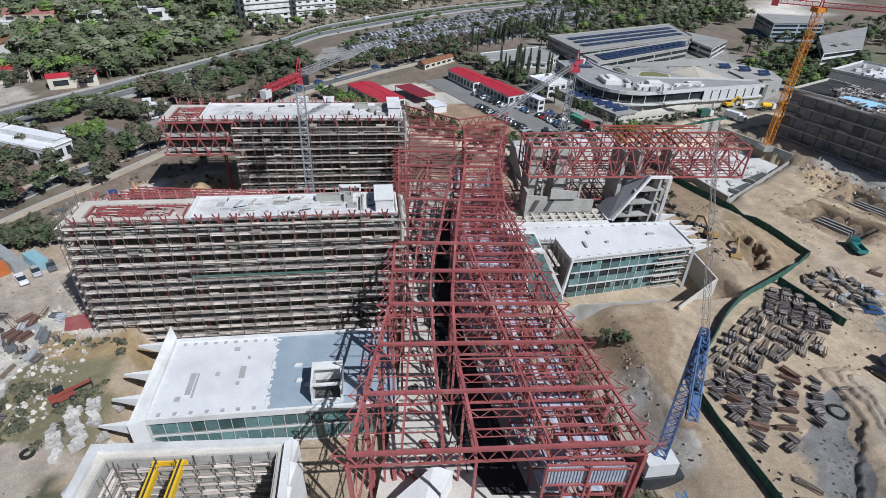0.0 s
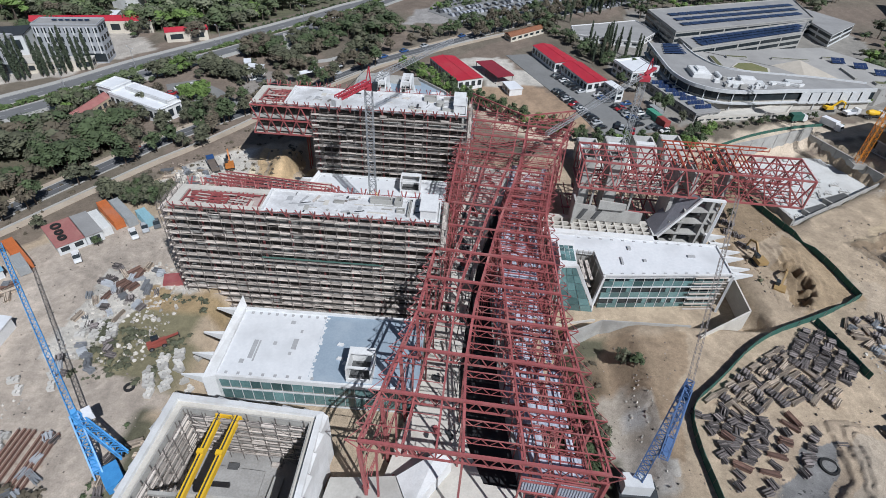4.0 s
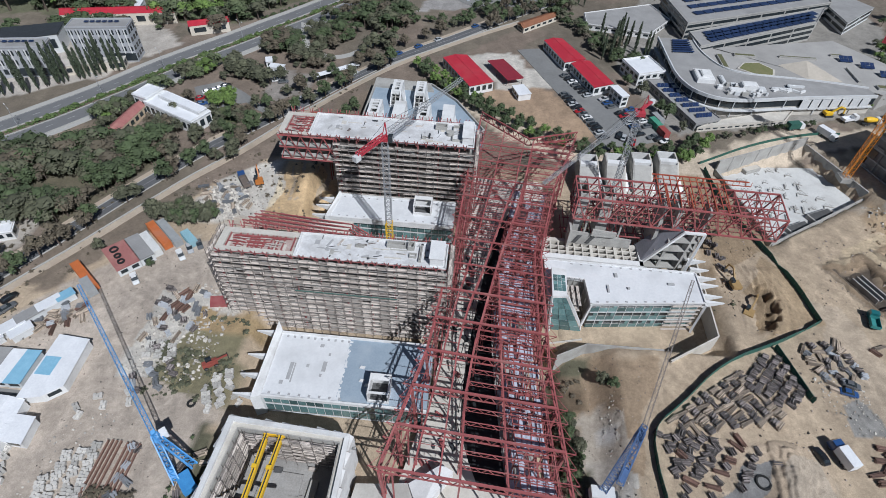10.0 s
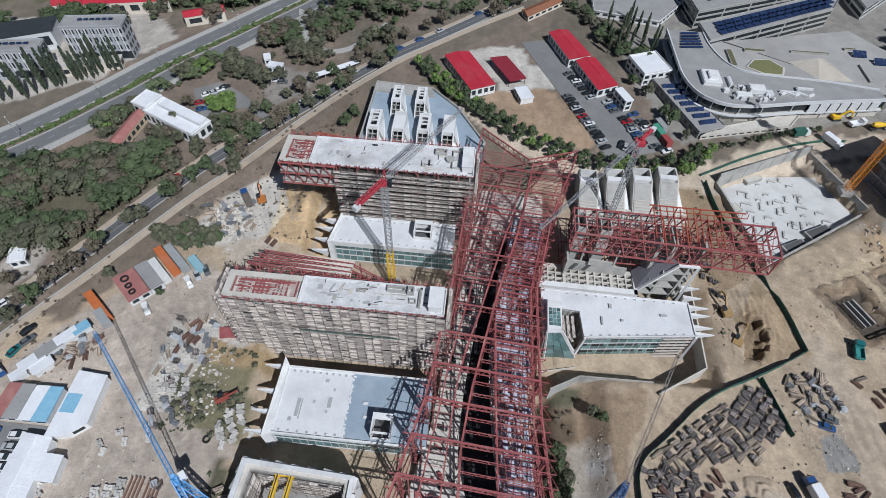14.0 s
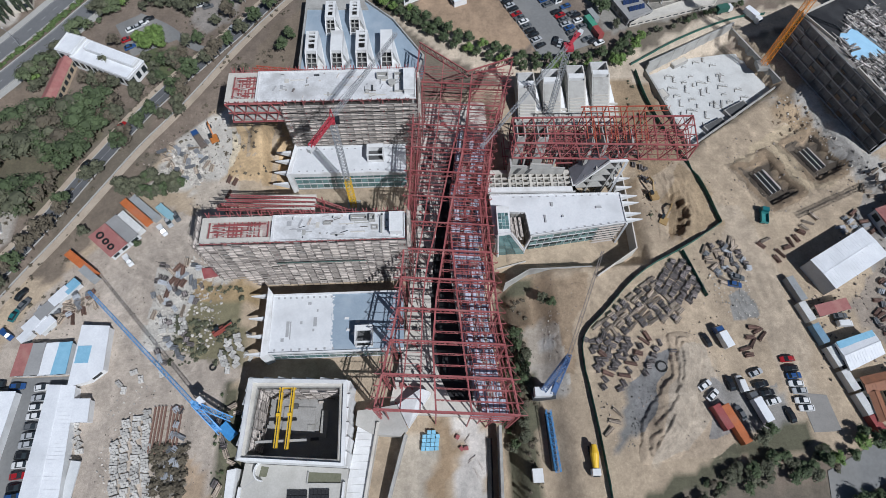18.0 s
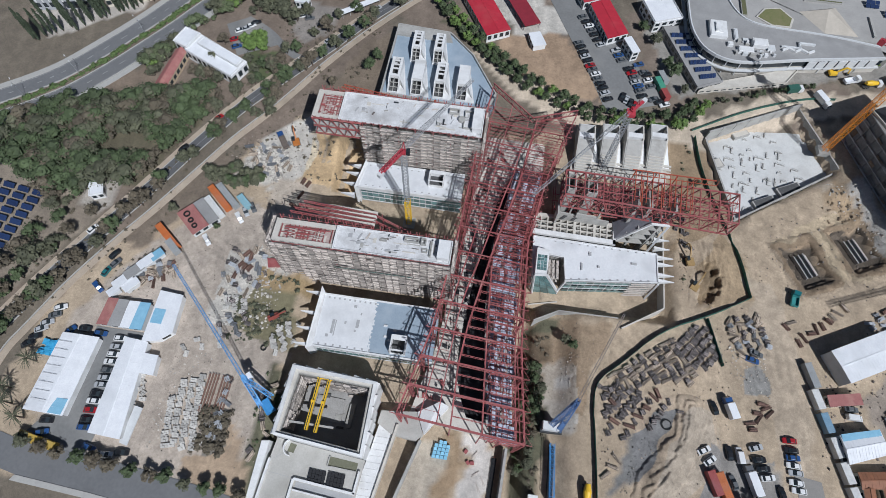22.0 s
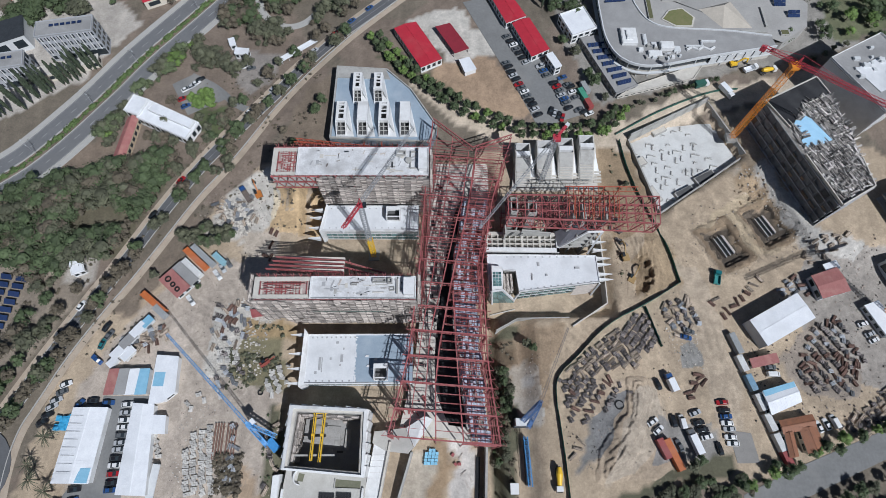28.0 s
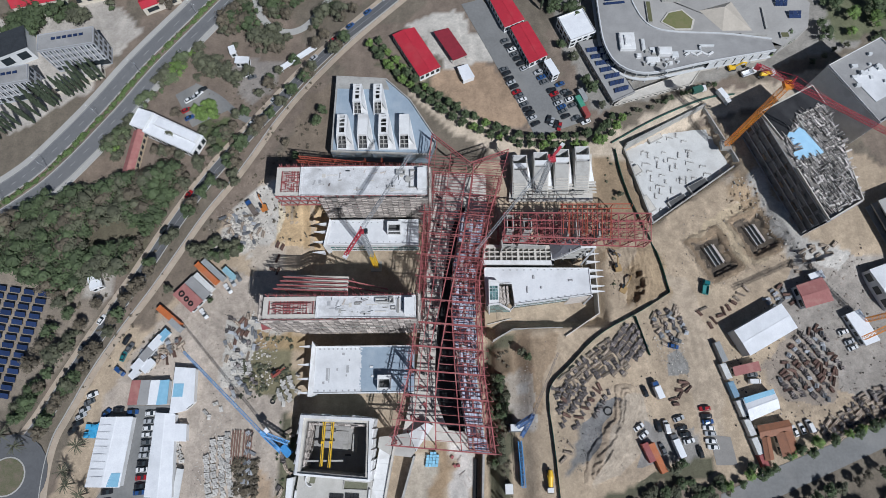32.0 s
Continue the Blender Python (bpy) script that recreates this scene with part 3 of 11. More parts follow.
for w in (1.9, 9.6, -2.2, -10.0):
    part("kerb", ribbon(HW, w, w + 0.35, 0.34, 0.5), KERB, hw)
for w in (10.0, -12.6):
    part("footway", ribbon(HW, w, w + 2.4, 0.24), KERB, hw)
for w in (5.9, -5.9):
    pts = resample(HW, 4.5)
    sh = S()
    for i in range(4, len(pts) - 4, 2):
        (x, y), (nx, ny) = pts[i], sideways(pts, i)
        a, b = (x + nx * w, y + ny * w), (pts[i + 1][0] + nx * w, pts[i + 1][1] + ny * w)
        sh.beam((*a, ground_z(*a) + 0.18), (*lerp(a, b, 0.7), ground_z(*lerp(a, b, 0.7)) + 0.18), 0.18, 0.03)
    tagged(part("lane_dashes", sh, PAINT, hw), kind="stuff")
for w in (2.6, 9.2, -2.6, -9.2):
    part("edge_line", ribbon(HW, w - 0.05, w + 0.05, 0.19, 0.05), PAINT, hw)
loc = thing("local_road", "narrow two-lane asphalt road between rows of trees", "road", kind="structure")
part("carriageway", ribbon(LOCAL, -2.5, 2.5, 0.16), ASPH, loc)
for w in (-2.75, 2.5):
    part("kerb", ribbon(LOCAL, w, w + 0.25, 0.3, 0.45), KERB, loc)
part("verge_path", ribbon(LOCAL, 2.8, 4.8, 0.2), SAND, loc)
part("centre_line", ribbon(LOCAL, -0.04, 0.04, 0.19, 0.05), PAINT, loc)
solid("haul_track", ribbon(PATHLINE, -1.1, 1.3, 0.14), SAND, "pale sandy track beside the tree rows", "track", kind="structure")
part("track_kerb", ribbon(PATHLINE, 1.5, 1.8, 0.45, 0.6), KERB, loc)
LOOP = rounded([(-80, 262), (-75, 245), (-72, 236), (-65, 229), (-57, 227), (-49, 230), (-42, 240), (-36, 250)])
solid("loop_lane", ribbon(LOOP, -1.8, 1.8, 0.16), KERB, "narrow looping concrete lane in the grove", "lane", kind="structure")
LANE = rounded([(-100, 198), (-88, 192), (-78, 182), (-70, 178), (-63, 184)])
solid("garden_lane", ribbon(LANE, -1.6, 1.6, 0.16), ASPHP, "grey asphalt lane past the garden", "lane", kind="structure")


def patch(name, poly, material, label, category, up=0.15):
    """A flat area that follows the ground."""
    x0, x1, y0, y1 = min(p[0] for p in poly), max(p[0] for p in poly), min(p[1] for p in poly), max(p[1] for p in poly)
    bm = bmesh.new()
    bm.faces.new([bm.verts.new((*p, 0)) for p in poly])
    for axis, lo, hi in ((0, x0, x1), (1, y0, y1)):
        k = lo + 3
        while k < hi:
            co, no = ((k, 0, 0), (1, 0, 0)) if axis == 0 else ((0, k, 0), (0, 1, 0))
            bmesh.ops.bisect_plane(bm, geom=bm.verts[:] + bm.edges[:] + bm.faces[:], plane_co=co, plane_no=no)
            k += 3
    bmesh.ops.recalc_face_normals(bm, faces=bm.faces[:])
    if bm.faces[:] and bm.faces[:][0].normal.z < 0:
        bmesh.ops.reverse_faces(bm, faces=bm.faces[:])
    r = bmesh.ops.extrude_face_region(bm, geom=bm.faces[:])
    for v in bm.verts:
        v.co.z = ground_z(v.co.x, v.co.y) - 0.3
    for v in (g for g in r["geom"] if isinstance(g, bmesh.types.BMVert)):
        v.co.z = ground_z(v.co.x, v.co.y) + up
    me = bpy.data.meshes.new(name)
    bm.to_mesh(me)
    bm.free()
    return solid(name, me, material, label, category, kind="structure")


patch("parking_north", [(26, 240), (36, 243), (82, 176), (58, 168)], ASPHP, "worn grey asphalt car park", "car park")
patch("parking_garden", [(-108, 193), (-99, 199), (-82, 185), (-98, 176)], ASPHP, "small grey asphalt car park in the trees", "car park")
patch("parking_office", [(-107, 54), (-89, 54), (-95, 12), (-118, 14), (-108, 30)], ASPHP, "grey asphalt yard between site offices", "car park")
patch("road_south_east", [(116, 10), (150, 23), (205, 44), (215, 52), (212, 60), (180, 43), (140, 29), (118, 20)], ASPHP, "pale asphalt street edged by trees", "road")
patch("far_parking", [(-14, 300), (2, 340), (40, 384), (100, 432), (150, 462), (196, 478), (190, 425), (140, 372), (80, 322), (40, 300), (10, 280)], ASPHP, "long far car park with planted rows", "car park")
patch("yard_strip", [(118, 30), (126, 30), (125, 40), (117, 41)], mat("oily_gravel", (0.27, 0.255, 0.235), (0.21, 0.20, 0.185), 0.9, 0.3), "oily grey gravel strip along site cabins", "yard", 0.1)
patch("street_south", [(-140, 22), (-113, 16.5), (-89, 15.6), (-56, 12.2), (-30, 8), (-30, 0), (-60, 3.5), (-89, 6), (-112, 7.5), (-140, 13)], ASPHL, "grey asphalt street south of the site", "road", 0.19)
patch("street_kerb", [(-113, 5.9), (-89, 4.4), (-60, 1.9), (-30, -1.6), (-30, 0), (-60, 3.5), (-89, 6), (-112, 7.5)], KERB, "pale concrete footway along the street", "footway", 0.34)
rbt = thing("roundabout", "asphalt roundabout with a planted island", "road", kind="structure")
disc = lambda r: [(-148 + r * math.cos(k * 0.2618), 29 + r * math.sin(k * 0.2618)) for k in range(24)]
part("ring", S().prism(disc(15), -0.4, 0.42), ASPH, rbt)
part("island", S().prism(disc(6.5), 0, 0.6), mat("island_soil", GRASSY, LITTER, 0.95, 0.5), rbt)
part("island_kerb", S().prism(disc(7.0), 0, 0.55), KERB, rbt)
# ---- the red roof structure over the spine ----
DECK = mat("galvanised_deck", (0.50, 0.53, 0.60), (0.34, 0.37, 0.44), 0.5, 0.5, metal=0.15, island=0.3)
YELLOW = mat("yellow_paint", (0.75, 0.48, 0.02), (0.66, 0.40, 0.02), 0.5, 0.5)
rnd = random.Random(5)
FLOOR = -6.0


def truss(sh, a, b, depth, bay, chord, web, drop=(0, 0, -1), low=1.0):
    """Two chords and a zigzag between them; b may lie anywhere."""
    a, b, d = Vector(a), Vector(b), Vector(drop) * depth
    sh.beam(a, b, chord)
    sh.beam(a + d, b + d, chord * low)
    n = max(2, int((b - a).length / bay))
    for i in range(n):
        p, q = a.lerp(b, i / n), a.lerp(b, (i + 0.5) / n)
        r = a.lerp(b, (i + 1) / n)
        sh.beam(p, q + d, web)
        sh.beam(q + d, r, web)
    return sh


def along(line, y):
    for (x0, y0), (x1, y1) in zip(line, line[1:]):
        if y <= y1:
            return x0 + (x1 - x0) * (y - y0) / (y1 - y0)
    return line[-1][0]


WEST = [(-3.9, 36), (3.0, 64.5), (6.6, 97), (8.6, 130), (11.5, 162)]
EAST = [(33.6, 34), (30.3, 62), (29.5, 97), (34.5, 125), (43.5, 154)]
CENTRE = [(12.5, 30), (12.3, 55), (13.7, 68), (15.6, 78), (18.4, 93), (21.7, 107), (24.0, 117), (26.2, 130), (30.0, 155)]
SLOT = [(8.0, 30), (9.2, 55), (10.2, 70), (11.8, 79), (14.4, 89), (16.4, 98), (18.2, 106), (20.4, 115.8), (23.0, 126), (27.0, 155)]
CROSSING = [(22.0, 30), (20.6, 50), (19.6, 66), (18.6, 90)]
TRENCH_W = [(17.5, 30), (17.2, 43.5), (14.4, 50), (12.2, 57), (12.0, 66), (12.5, 76), (14.0, 91), (16.0, 107), (18.0, 116), (19.3, 126), (24.0, 138.5), (27, 160)]
TRENCH_E = [(25.0, 30), (23.7, 44), (22.4, 53), (20.7, 66), (19.6, 77), (18.8, 92), (19.5, 107), (21.0, 114.5), (22.8, 126.5), (26.6, 138.5), (30, 160)]


def span(f, y):
    """The point a share f across the roof on the skewed frame line y."""
    xw, xe = along(WEST, y), along(EAST, y - 3)
    x = xw + f * (xe - xw)
    return x, y - 0.09 * (x - 8)


def cross(line, y):
    """Where the skewed frame line y meets a plan line."""
    x = along(line, y)
    for _ in range(3):
        x = along(line, y - 0.09 * (x - 8))
    return x, y - 0.09 * (x - 8)


def share(line, y):
    """The share across the roof at which a plan line meets the frame line y."""
    x, xw, xe = cross(line, y)[0], along(WEST, y), along(EAST, y - 3)
    return (x - xw) / (xe - xw)


def north_end(f):
    return 162 - 12.5 * f / 0.55 if f < 0.55 else 149.5 + 7.5 * (f - 0.55) / 0.45


spine = thing("steel_roof_structure", "red-oxide painted steel lattice roof on columns, unclad", "steel structure")
ROOF, DEEP = 17.0, 1.9
BAY = 8.9
mains = [38 + BAY * i for i in range(13)]
inner_west = lambda y: lerp(cross(WEST, y), cross(SLOT, y), 0.55)
second_west = lambda y: span(0.075, y)
second_east = lambda y: span(0.93, y)
for point, last, chord, web in ((lambda y: span(0, y), 161.5, 0.34, 0.13), (second_west, 159.5, 0.13, 0.06), (inner_west, 156, 0.20, 0.06), (lambda y: cross(SLOT, y), 148, 0.28, 0.09),
                                (lambda y: cross(CENTRE, y), 150, 0.42, 0.13), (lambda y: cross(CROSSING, y), 89, 0.32, 0.11), (second_east, 153, 0.15, 0.07), (lambda y: span(1, y), 156.5, 0.34, 0.13)):
    ys = [38 + BAY / 2 * i for i in range(28) if 38 + BAY / 2 * i < last - 1] + [last]
    if point is second_west:
        ys = [y for y in ys if y > 80]
    for k in range(0, len(ys) - 1, 4):
        sh = S()
        for y0, y1 in zip(ys[k:k + 5], ys[k + 1:k + 5]):
            truss(sh, (*point(y0), ROOF), (*point(y1), ROOF), DEEP, 2.225, chord, web)
        part("longitudinal_truss", sh, RED, spine)


def roof_purlin(name, y, f0, f1, up, depth, bay, chord, web):
    """A light truss across part of the roof, cut off at the slanting north edge."""
    fa = [f0 + (f1 - f0) * q / 12 for q in range(13)]
    fa = [f for f in fa if north_end(f) >= y]
    if len(fa) > 3:
        a, b = (*span(fa[0], y), ROOF + up), (*span(fa[-1], y), ROOF + up)
        part(name, truss(S(), a, b, depth, bay, chord, web, low=0.6) if web else S().beam(a, b, chord), RED, spine)


for i, y in enumerate(mains):
    roof_purlin("portal_truss", y, 0, 1, 0.35, DEEP + 0.4, 2.6, 0.46 if i < 6 else 0.34, 0.15)
    for k in (1, 2):
        yp = y + BAY * k / 3
        roof_purlin("purlin_truss", yp, 0, share(SLOT, yp), 0.1, 0.7, 2.0, 0.10, 0.05 if y > 92 else 0)
        roof_purlin("purlin_truss", yp, share(CENTRE, yp), 1, 0.2, 1.5, 2.6, 0.17, 0.10)
    if y > 92:
        for k in (0.5, 1.5, 2.5):
            yp = y + BAY * k / 3
            roof_purlin("light_purlin", yp, 0, share(SLOT, yp), 0.0, 0.6, 1.6, 0.10, 0.05)
            roof_purlin("light_purlin", yp, share(CENTRE, yp), 1, 0.0, 0.6, 1.6, 0.10, 0.05)
    # pointed brackets beyond both edges
    for k in (0, 1, 2):
        yp = y + BAY * k / 3
        for f, d in ((0, -1), (1, 1)):
            if north_end(f) > yp + 1:
                x, yy = span(f, yp)
                w = 1.5 + 0.5 * (k == 0)
                part("edge_bracket", S().beam((x, yy, ROOF + 0.1), (x + d * w, yy - 0.09 * d * w, ROOF + 0.1), 0.15).beam((x + d * w, yy - 0.09 * d * w, ROOF + 0.1), (x, yy, ROOF - DEEP), 0.12).beam((x + d * w, yy, ROOF + 0.1), (*span(f, yp + BAY / 3), ROOF), 0.08), RED, spine)
for f0, f1 in ((0.0, 0.55), (0.55, 1.0)):
    a, b = span(f0, north_end(f0)), span(f1, north_end(f1))
    part("edge_truss", truss(S(), (*a, ROOF + 1.2), (*b, ROOF + 1.2), 2.6, 2.2, 0.35, 0.18), RED, spine)
# columns: pairs of box posts on both edges, single slim ones inside, lattice legs in the far bays
for i, y in enumerate(mains):
    for point, f, w in ((lambda y: span(0, y), 0, 1.3), (second_west, 0.085, 0.8), (lambda y: cross(CENTRE, y), share(CENTRE, y), 0.5), (lambda y: span(1, y), 1, 1.3)):
        if north_end(f) < y:
            continue
        x, yy = point(y)
        sh = S()
        if i < 5:
            foot = x + (0.9 if f == 0 else -0.6 if f == 1 else 0)
            sh.beam((foot, yy, FLOOR - 0.3), (x, yy, ROOF - DEEP), 0.5 if w > 1 else 0.34)
            if w > 1:
                sh.beam((foot + 0.2, yy + 1.1, FLOOR - 0.3), (x, yy + 0.8, ROOF - DEEP), 0.36)
                for k in range(4):
                    sh.beam((foot, yy, FLOOR + 4.6 * k + 1), (foot + 0.1, yy + 1.0, FLOOR + 4.6 * k + 3.4), 0.12)
            part("box_column", sh, RED, spine)
            continue
        for dx, dy in ((-w / 2, -0.45), (w / 2, -0.45), (-w / 2, 0.45), (w / 2, 0.45)):
            sh.beam((x + dx, yy + dy, FLOOR - 0.3), (x + dx, yy + dy, ROOF - DEEP), 0.16)
        for k in range(10):
            z0, z1 = FLOOR + k * 2.1, FLOOR + (k + 1) * 2.1
            sh.beam((x - w / 2, yy - 0.45, z0), (x + w / 2, yy - 0.45, z1), 0.08)
            sh.beam((x + w / 2, yy + 0.45, z0), (x - w / 2, yy + 0.45, z1), 0.08)
            sh.beam((x - w / 2, yy + 0.45, z1), (x - w / 2, yy - 0.45, z1), 0.08)
        part("lattice_column", sh, RED, spine)
# bracing in the west and east rows, and rails half-way up
for f in (0.0, 0.075, 1.0):
    for y in mains[:-1]:
        if north_end(f) < y + BAY or (f == 0.075 and y < 80):
            continue
        a, b = span(f, y), span(f, y + BAY)
        sh = S()
        for z in (0.5, 7.5) if f != 0.075 else (7.5,):
            truss(sh, (*a, z + 1.0), (*b, z + 1.0), 1.1, 2.2, 0.13, 0.06)
        sh.beam((*a, -5.5), (*b, 4.0), 0.14)
        sh.beam((*b, 4.6), (*a, 13.5), 0.14)
        part("wall_bracing", sh, RED, spine)

# the roof surface droops towards its south-west corner
for ob in spine.children:
    for v in ob.data.vertices:
        k = max(0.0, min(1.0, (80 - v.co.y) / 42)) ** 1.4
        if k > 0:
            u = max(0.0, min(1.0, (v.co.x + 4) / 37))
            v.co.z -= k * (2.6 - 1.9 * u) * max(0.0, min(1.0, (v.co.z + 4) / 18))

# the lower steel floors under the eastern half
lower = thing("steel_floor_frame", "red steel floor frame with loose galvanised decking under the roof", "steel structure")


DECKZ = 11.9


def bay_point(g, y):
    """A share g of the way from the trench's edge to the eastern edge, on the frame line y."""
    a, b = cross(TRENCH_E, y), span(0.95, y)
    return lerp(a, b, 0.02 + 0.98 * g)


for y in [38.6 + 4.35 * i for i in range(22)]:
    a, b = bay_point(0, y), bay_point(1, y)
    sh = S()
    for p in (a, lerp(a, b, 0.5), b):
        sh.beam((*p, FLOOR - 0.3), (*p, DECKZ), 0.26)
    part("floor_post", sh, RED, lower)
    for z in (-1.5, 5.2, DECKZ):
        part("floor_beam", S().beam((*a, z), (*b, z), 0.22, 0.4), RED, lower)
for g in (0, 0.27, 0.5, 0.74, 1.0):
    for z in (5.2, DECKZ):
        sh = S()
        for y0 in [38.6 + 4.35 * i for i in range(21)]:
            sh.beam((*bay_point(g, y0), z + 0.15), (*bay_point(g, y0 + 4.35), z + 0.15), 0.16, 0.3)
        part("edge_beam", sh, RED, lower)
for i in range(21):
    y0 = 38.6 + 4.35 * i
    for j in range(7):
        for z, chance in ((DECKZ + 0.25, 0.42 if i else 0.9), (5.45, 0.35), (-1.2, 0.6)):
            if rnd.random() < chance * (1.0 if i < 13 else 0.6):
                sh = S()
                for q in range(4):
                    g = 0.03 + 0.135 * j + 0.034 * q
                    a, b = bay_point(g, y0 + 0.3), bay_point(g, y0 + 3.9)
                    sh.beam((*a, z + 0.05 + 0.03 * (q % 2)), (*b, z + 0.05 + 0.03 * (q % 2)), 0.30, 0.06)
                part("deck_sheet", sh, DECK, lower)
for i in range(18):
    y0 = 38.6 + 4.35 * i
    sh = S()
    for q in (0.33, 0.66):
        a, b = bay_point(0, y0 + 4.35 * q), bay_point(1, y0 + 4.35 * q)
        sh.beam((*a, DECKZ + 0.45), (*b, DECKZ + 0.45), 0.16, 0.26)
    for g in (0.13, 0.39, 0.62, 0.87):
        sh.beam((*bay_point(g, y0), DECKZ + 0.5), (*bay_point(g + 0.1, y0 + 4.35), DECKZ + 0.5), 0.12, 0.16)
    part("joist_grid", sh, RED, lower)
CF0, CF1 = (21.3, 36.7), (32.4, 35.8)
for k in range(26):
    a, b = lerp(CF0, CF1, k / 26), lerp(CF0, CF1, (k + 0.6) / 26)
    part("cladding_rib", S().prism([a, b, (b[0], b[1] + 0.12 + 0.1 * (k % 2)), (a[0], a[1] + 0.12 + 0.1 * (k % 2))], DECKZ - 3.2, DECKZ - 0.2), DECK, lower)
part("cladding_sheet", S().prism([(CF0[0], CF0[1] + 0.24), (CF1[0], CF1[1] + 0.24), (CF1[0], CF1[1] + 0.36), (CF0[0], CF0[1] + 0.36)], DECKZ - 3.2, DECKZ - 0.2), DECK, lower, "corrugated galvanised cladding sheets")
for q in (0, 0.5, 1):
    x, y = lerp(CF0, CF1, q)
    part("cladding_post", S().beam((x, y - 0.2, FLOOR - 0.5), (x, y - 0.2, DECKZ + 1.0), 0.3), RED, lower)
for z in (DECKZ - 3.2, DECKZ - 0.1, DECKZ + 0.9):
    part("cladding_rail", S().beam((CF0[0], CF0[1] - 0.2, z), (CF1[0], CF1[1] - 0.2, z), 0.24), RED, lower)

# the floor under the roof: pale concrete walk, black membrane trench, eastern slab
walkway = S()
trench = S()
eastern = S()
for i in range(54):
    y0, y1 = 40 + 2.2 * i, 40 + 2.2 * (i + 1)
    q = [span(0.05, y0), cross(TRENCH_W, y0), cross(TRENCH_W, y1), span(0.05, y1)]
    walkway.prism(q, FLOOR - 0.5, -3.6)
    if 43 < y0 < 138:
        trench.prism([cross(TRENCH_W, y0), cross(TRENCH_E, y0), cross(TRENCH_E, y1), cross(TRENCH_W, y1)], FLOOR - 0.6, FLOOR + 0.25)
    q = [cross(TRENCH_E, y0), span(0.96, y0), span(0.96, y1), cross(TRENCH_E, y1)]
    (eastern if y0 < 120 else walkway).prism(q, FLOOR - 0.5, FLOOR + 0.15 if y0 < 120 else -3.6)
    if not 43 < y0 < 138:
        walkway.prism([cross(TRENCH_W, y0), cross(TRENCH_E, y0), cross(TRENCH_E, y1), cross(TRENCH_W, y1)], FLOOR - 0.5, -3.62)
solid("walkway_slab", walkway, CONCL, "pale dusty concrete floor slab under the steel roof", "floor slab", kind="structure")
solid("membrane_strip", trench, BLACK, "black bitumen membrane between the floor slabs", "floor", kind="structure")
solid("east_floor_slab", eastern, CONC, "grey concrete ground slab under steel floors", "floor slab", kind="structure")
# steel props and low concrete walls beside the trench
for k in range(30):
    y = rnd.uniform(44, 132)
    x, yy = cross(TRENCH_W, y)
    x -= rnd.uniform(0.4, 2.4)
    part("trench_prop", S().beam((x, yy, -3.7), (x + rnd.uniform(-1.5, 1.5), yy + rnd.uniform(-1.5, 1.5), rnd.uniform(0.5, 7)), 0.16), DARKSTEEL if k % 3 else TUBE, spine, "dark steel prop")
for k in range(60):
    y = rnd.uniform(42, 150)
    x, yy = span(rnd.choice((rnd.uniform(0.10, 0.3), rnd.uniform(0.12, 0.36), rnd.uniform(0.1, 0.22))), y)
    if x > cross(TRENCH_W, y)[0] - 0.8:
        continue
    sx, sy = rnd.uniform(0.4, 1.4), rnd.uniform(0.6, 3.0)
    solid(rnd.choice(("timber_pack", "pallet", "steel_pack")), S().box(-sx / 2, sx / 2, -sy / 2, sy / 2, 0, 0.3).box(-sx / 2.5, sx / 2.5, -sy / 2.2, sy / 2.2, 0.3, rnd.uniform(0.5, 1.1)),
          rnd.choice((PLANK, DARKSTEEL, RED, CONC)), "small stack of building material on the slab", "building material", "stacks on the slab", at=pose(x, yy, -3.62, 0, 0, rnd.uniform(0, 90)))

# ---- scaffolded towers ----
# Dark brown blocks stand in for unlit rooms; their shade is in the colour
ROOM_SHADE = mat("room_shade", (0.10, 0.085, 0.075), (0.05, 0.045, 0.04), 0.9, 0.4)


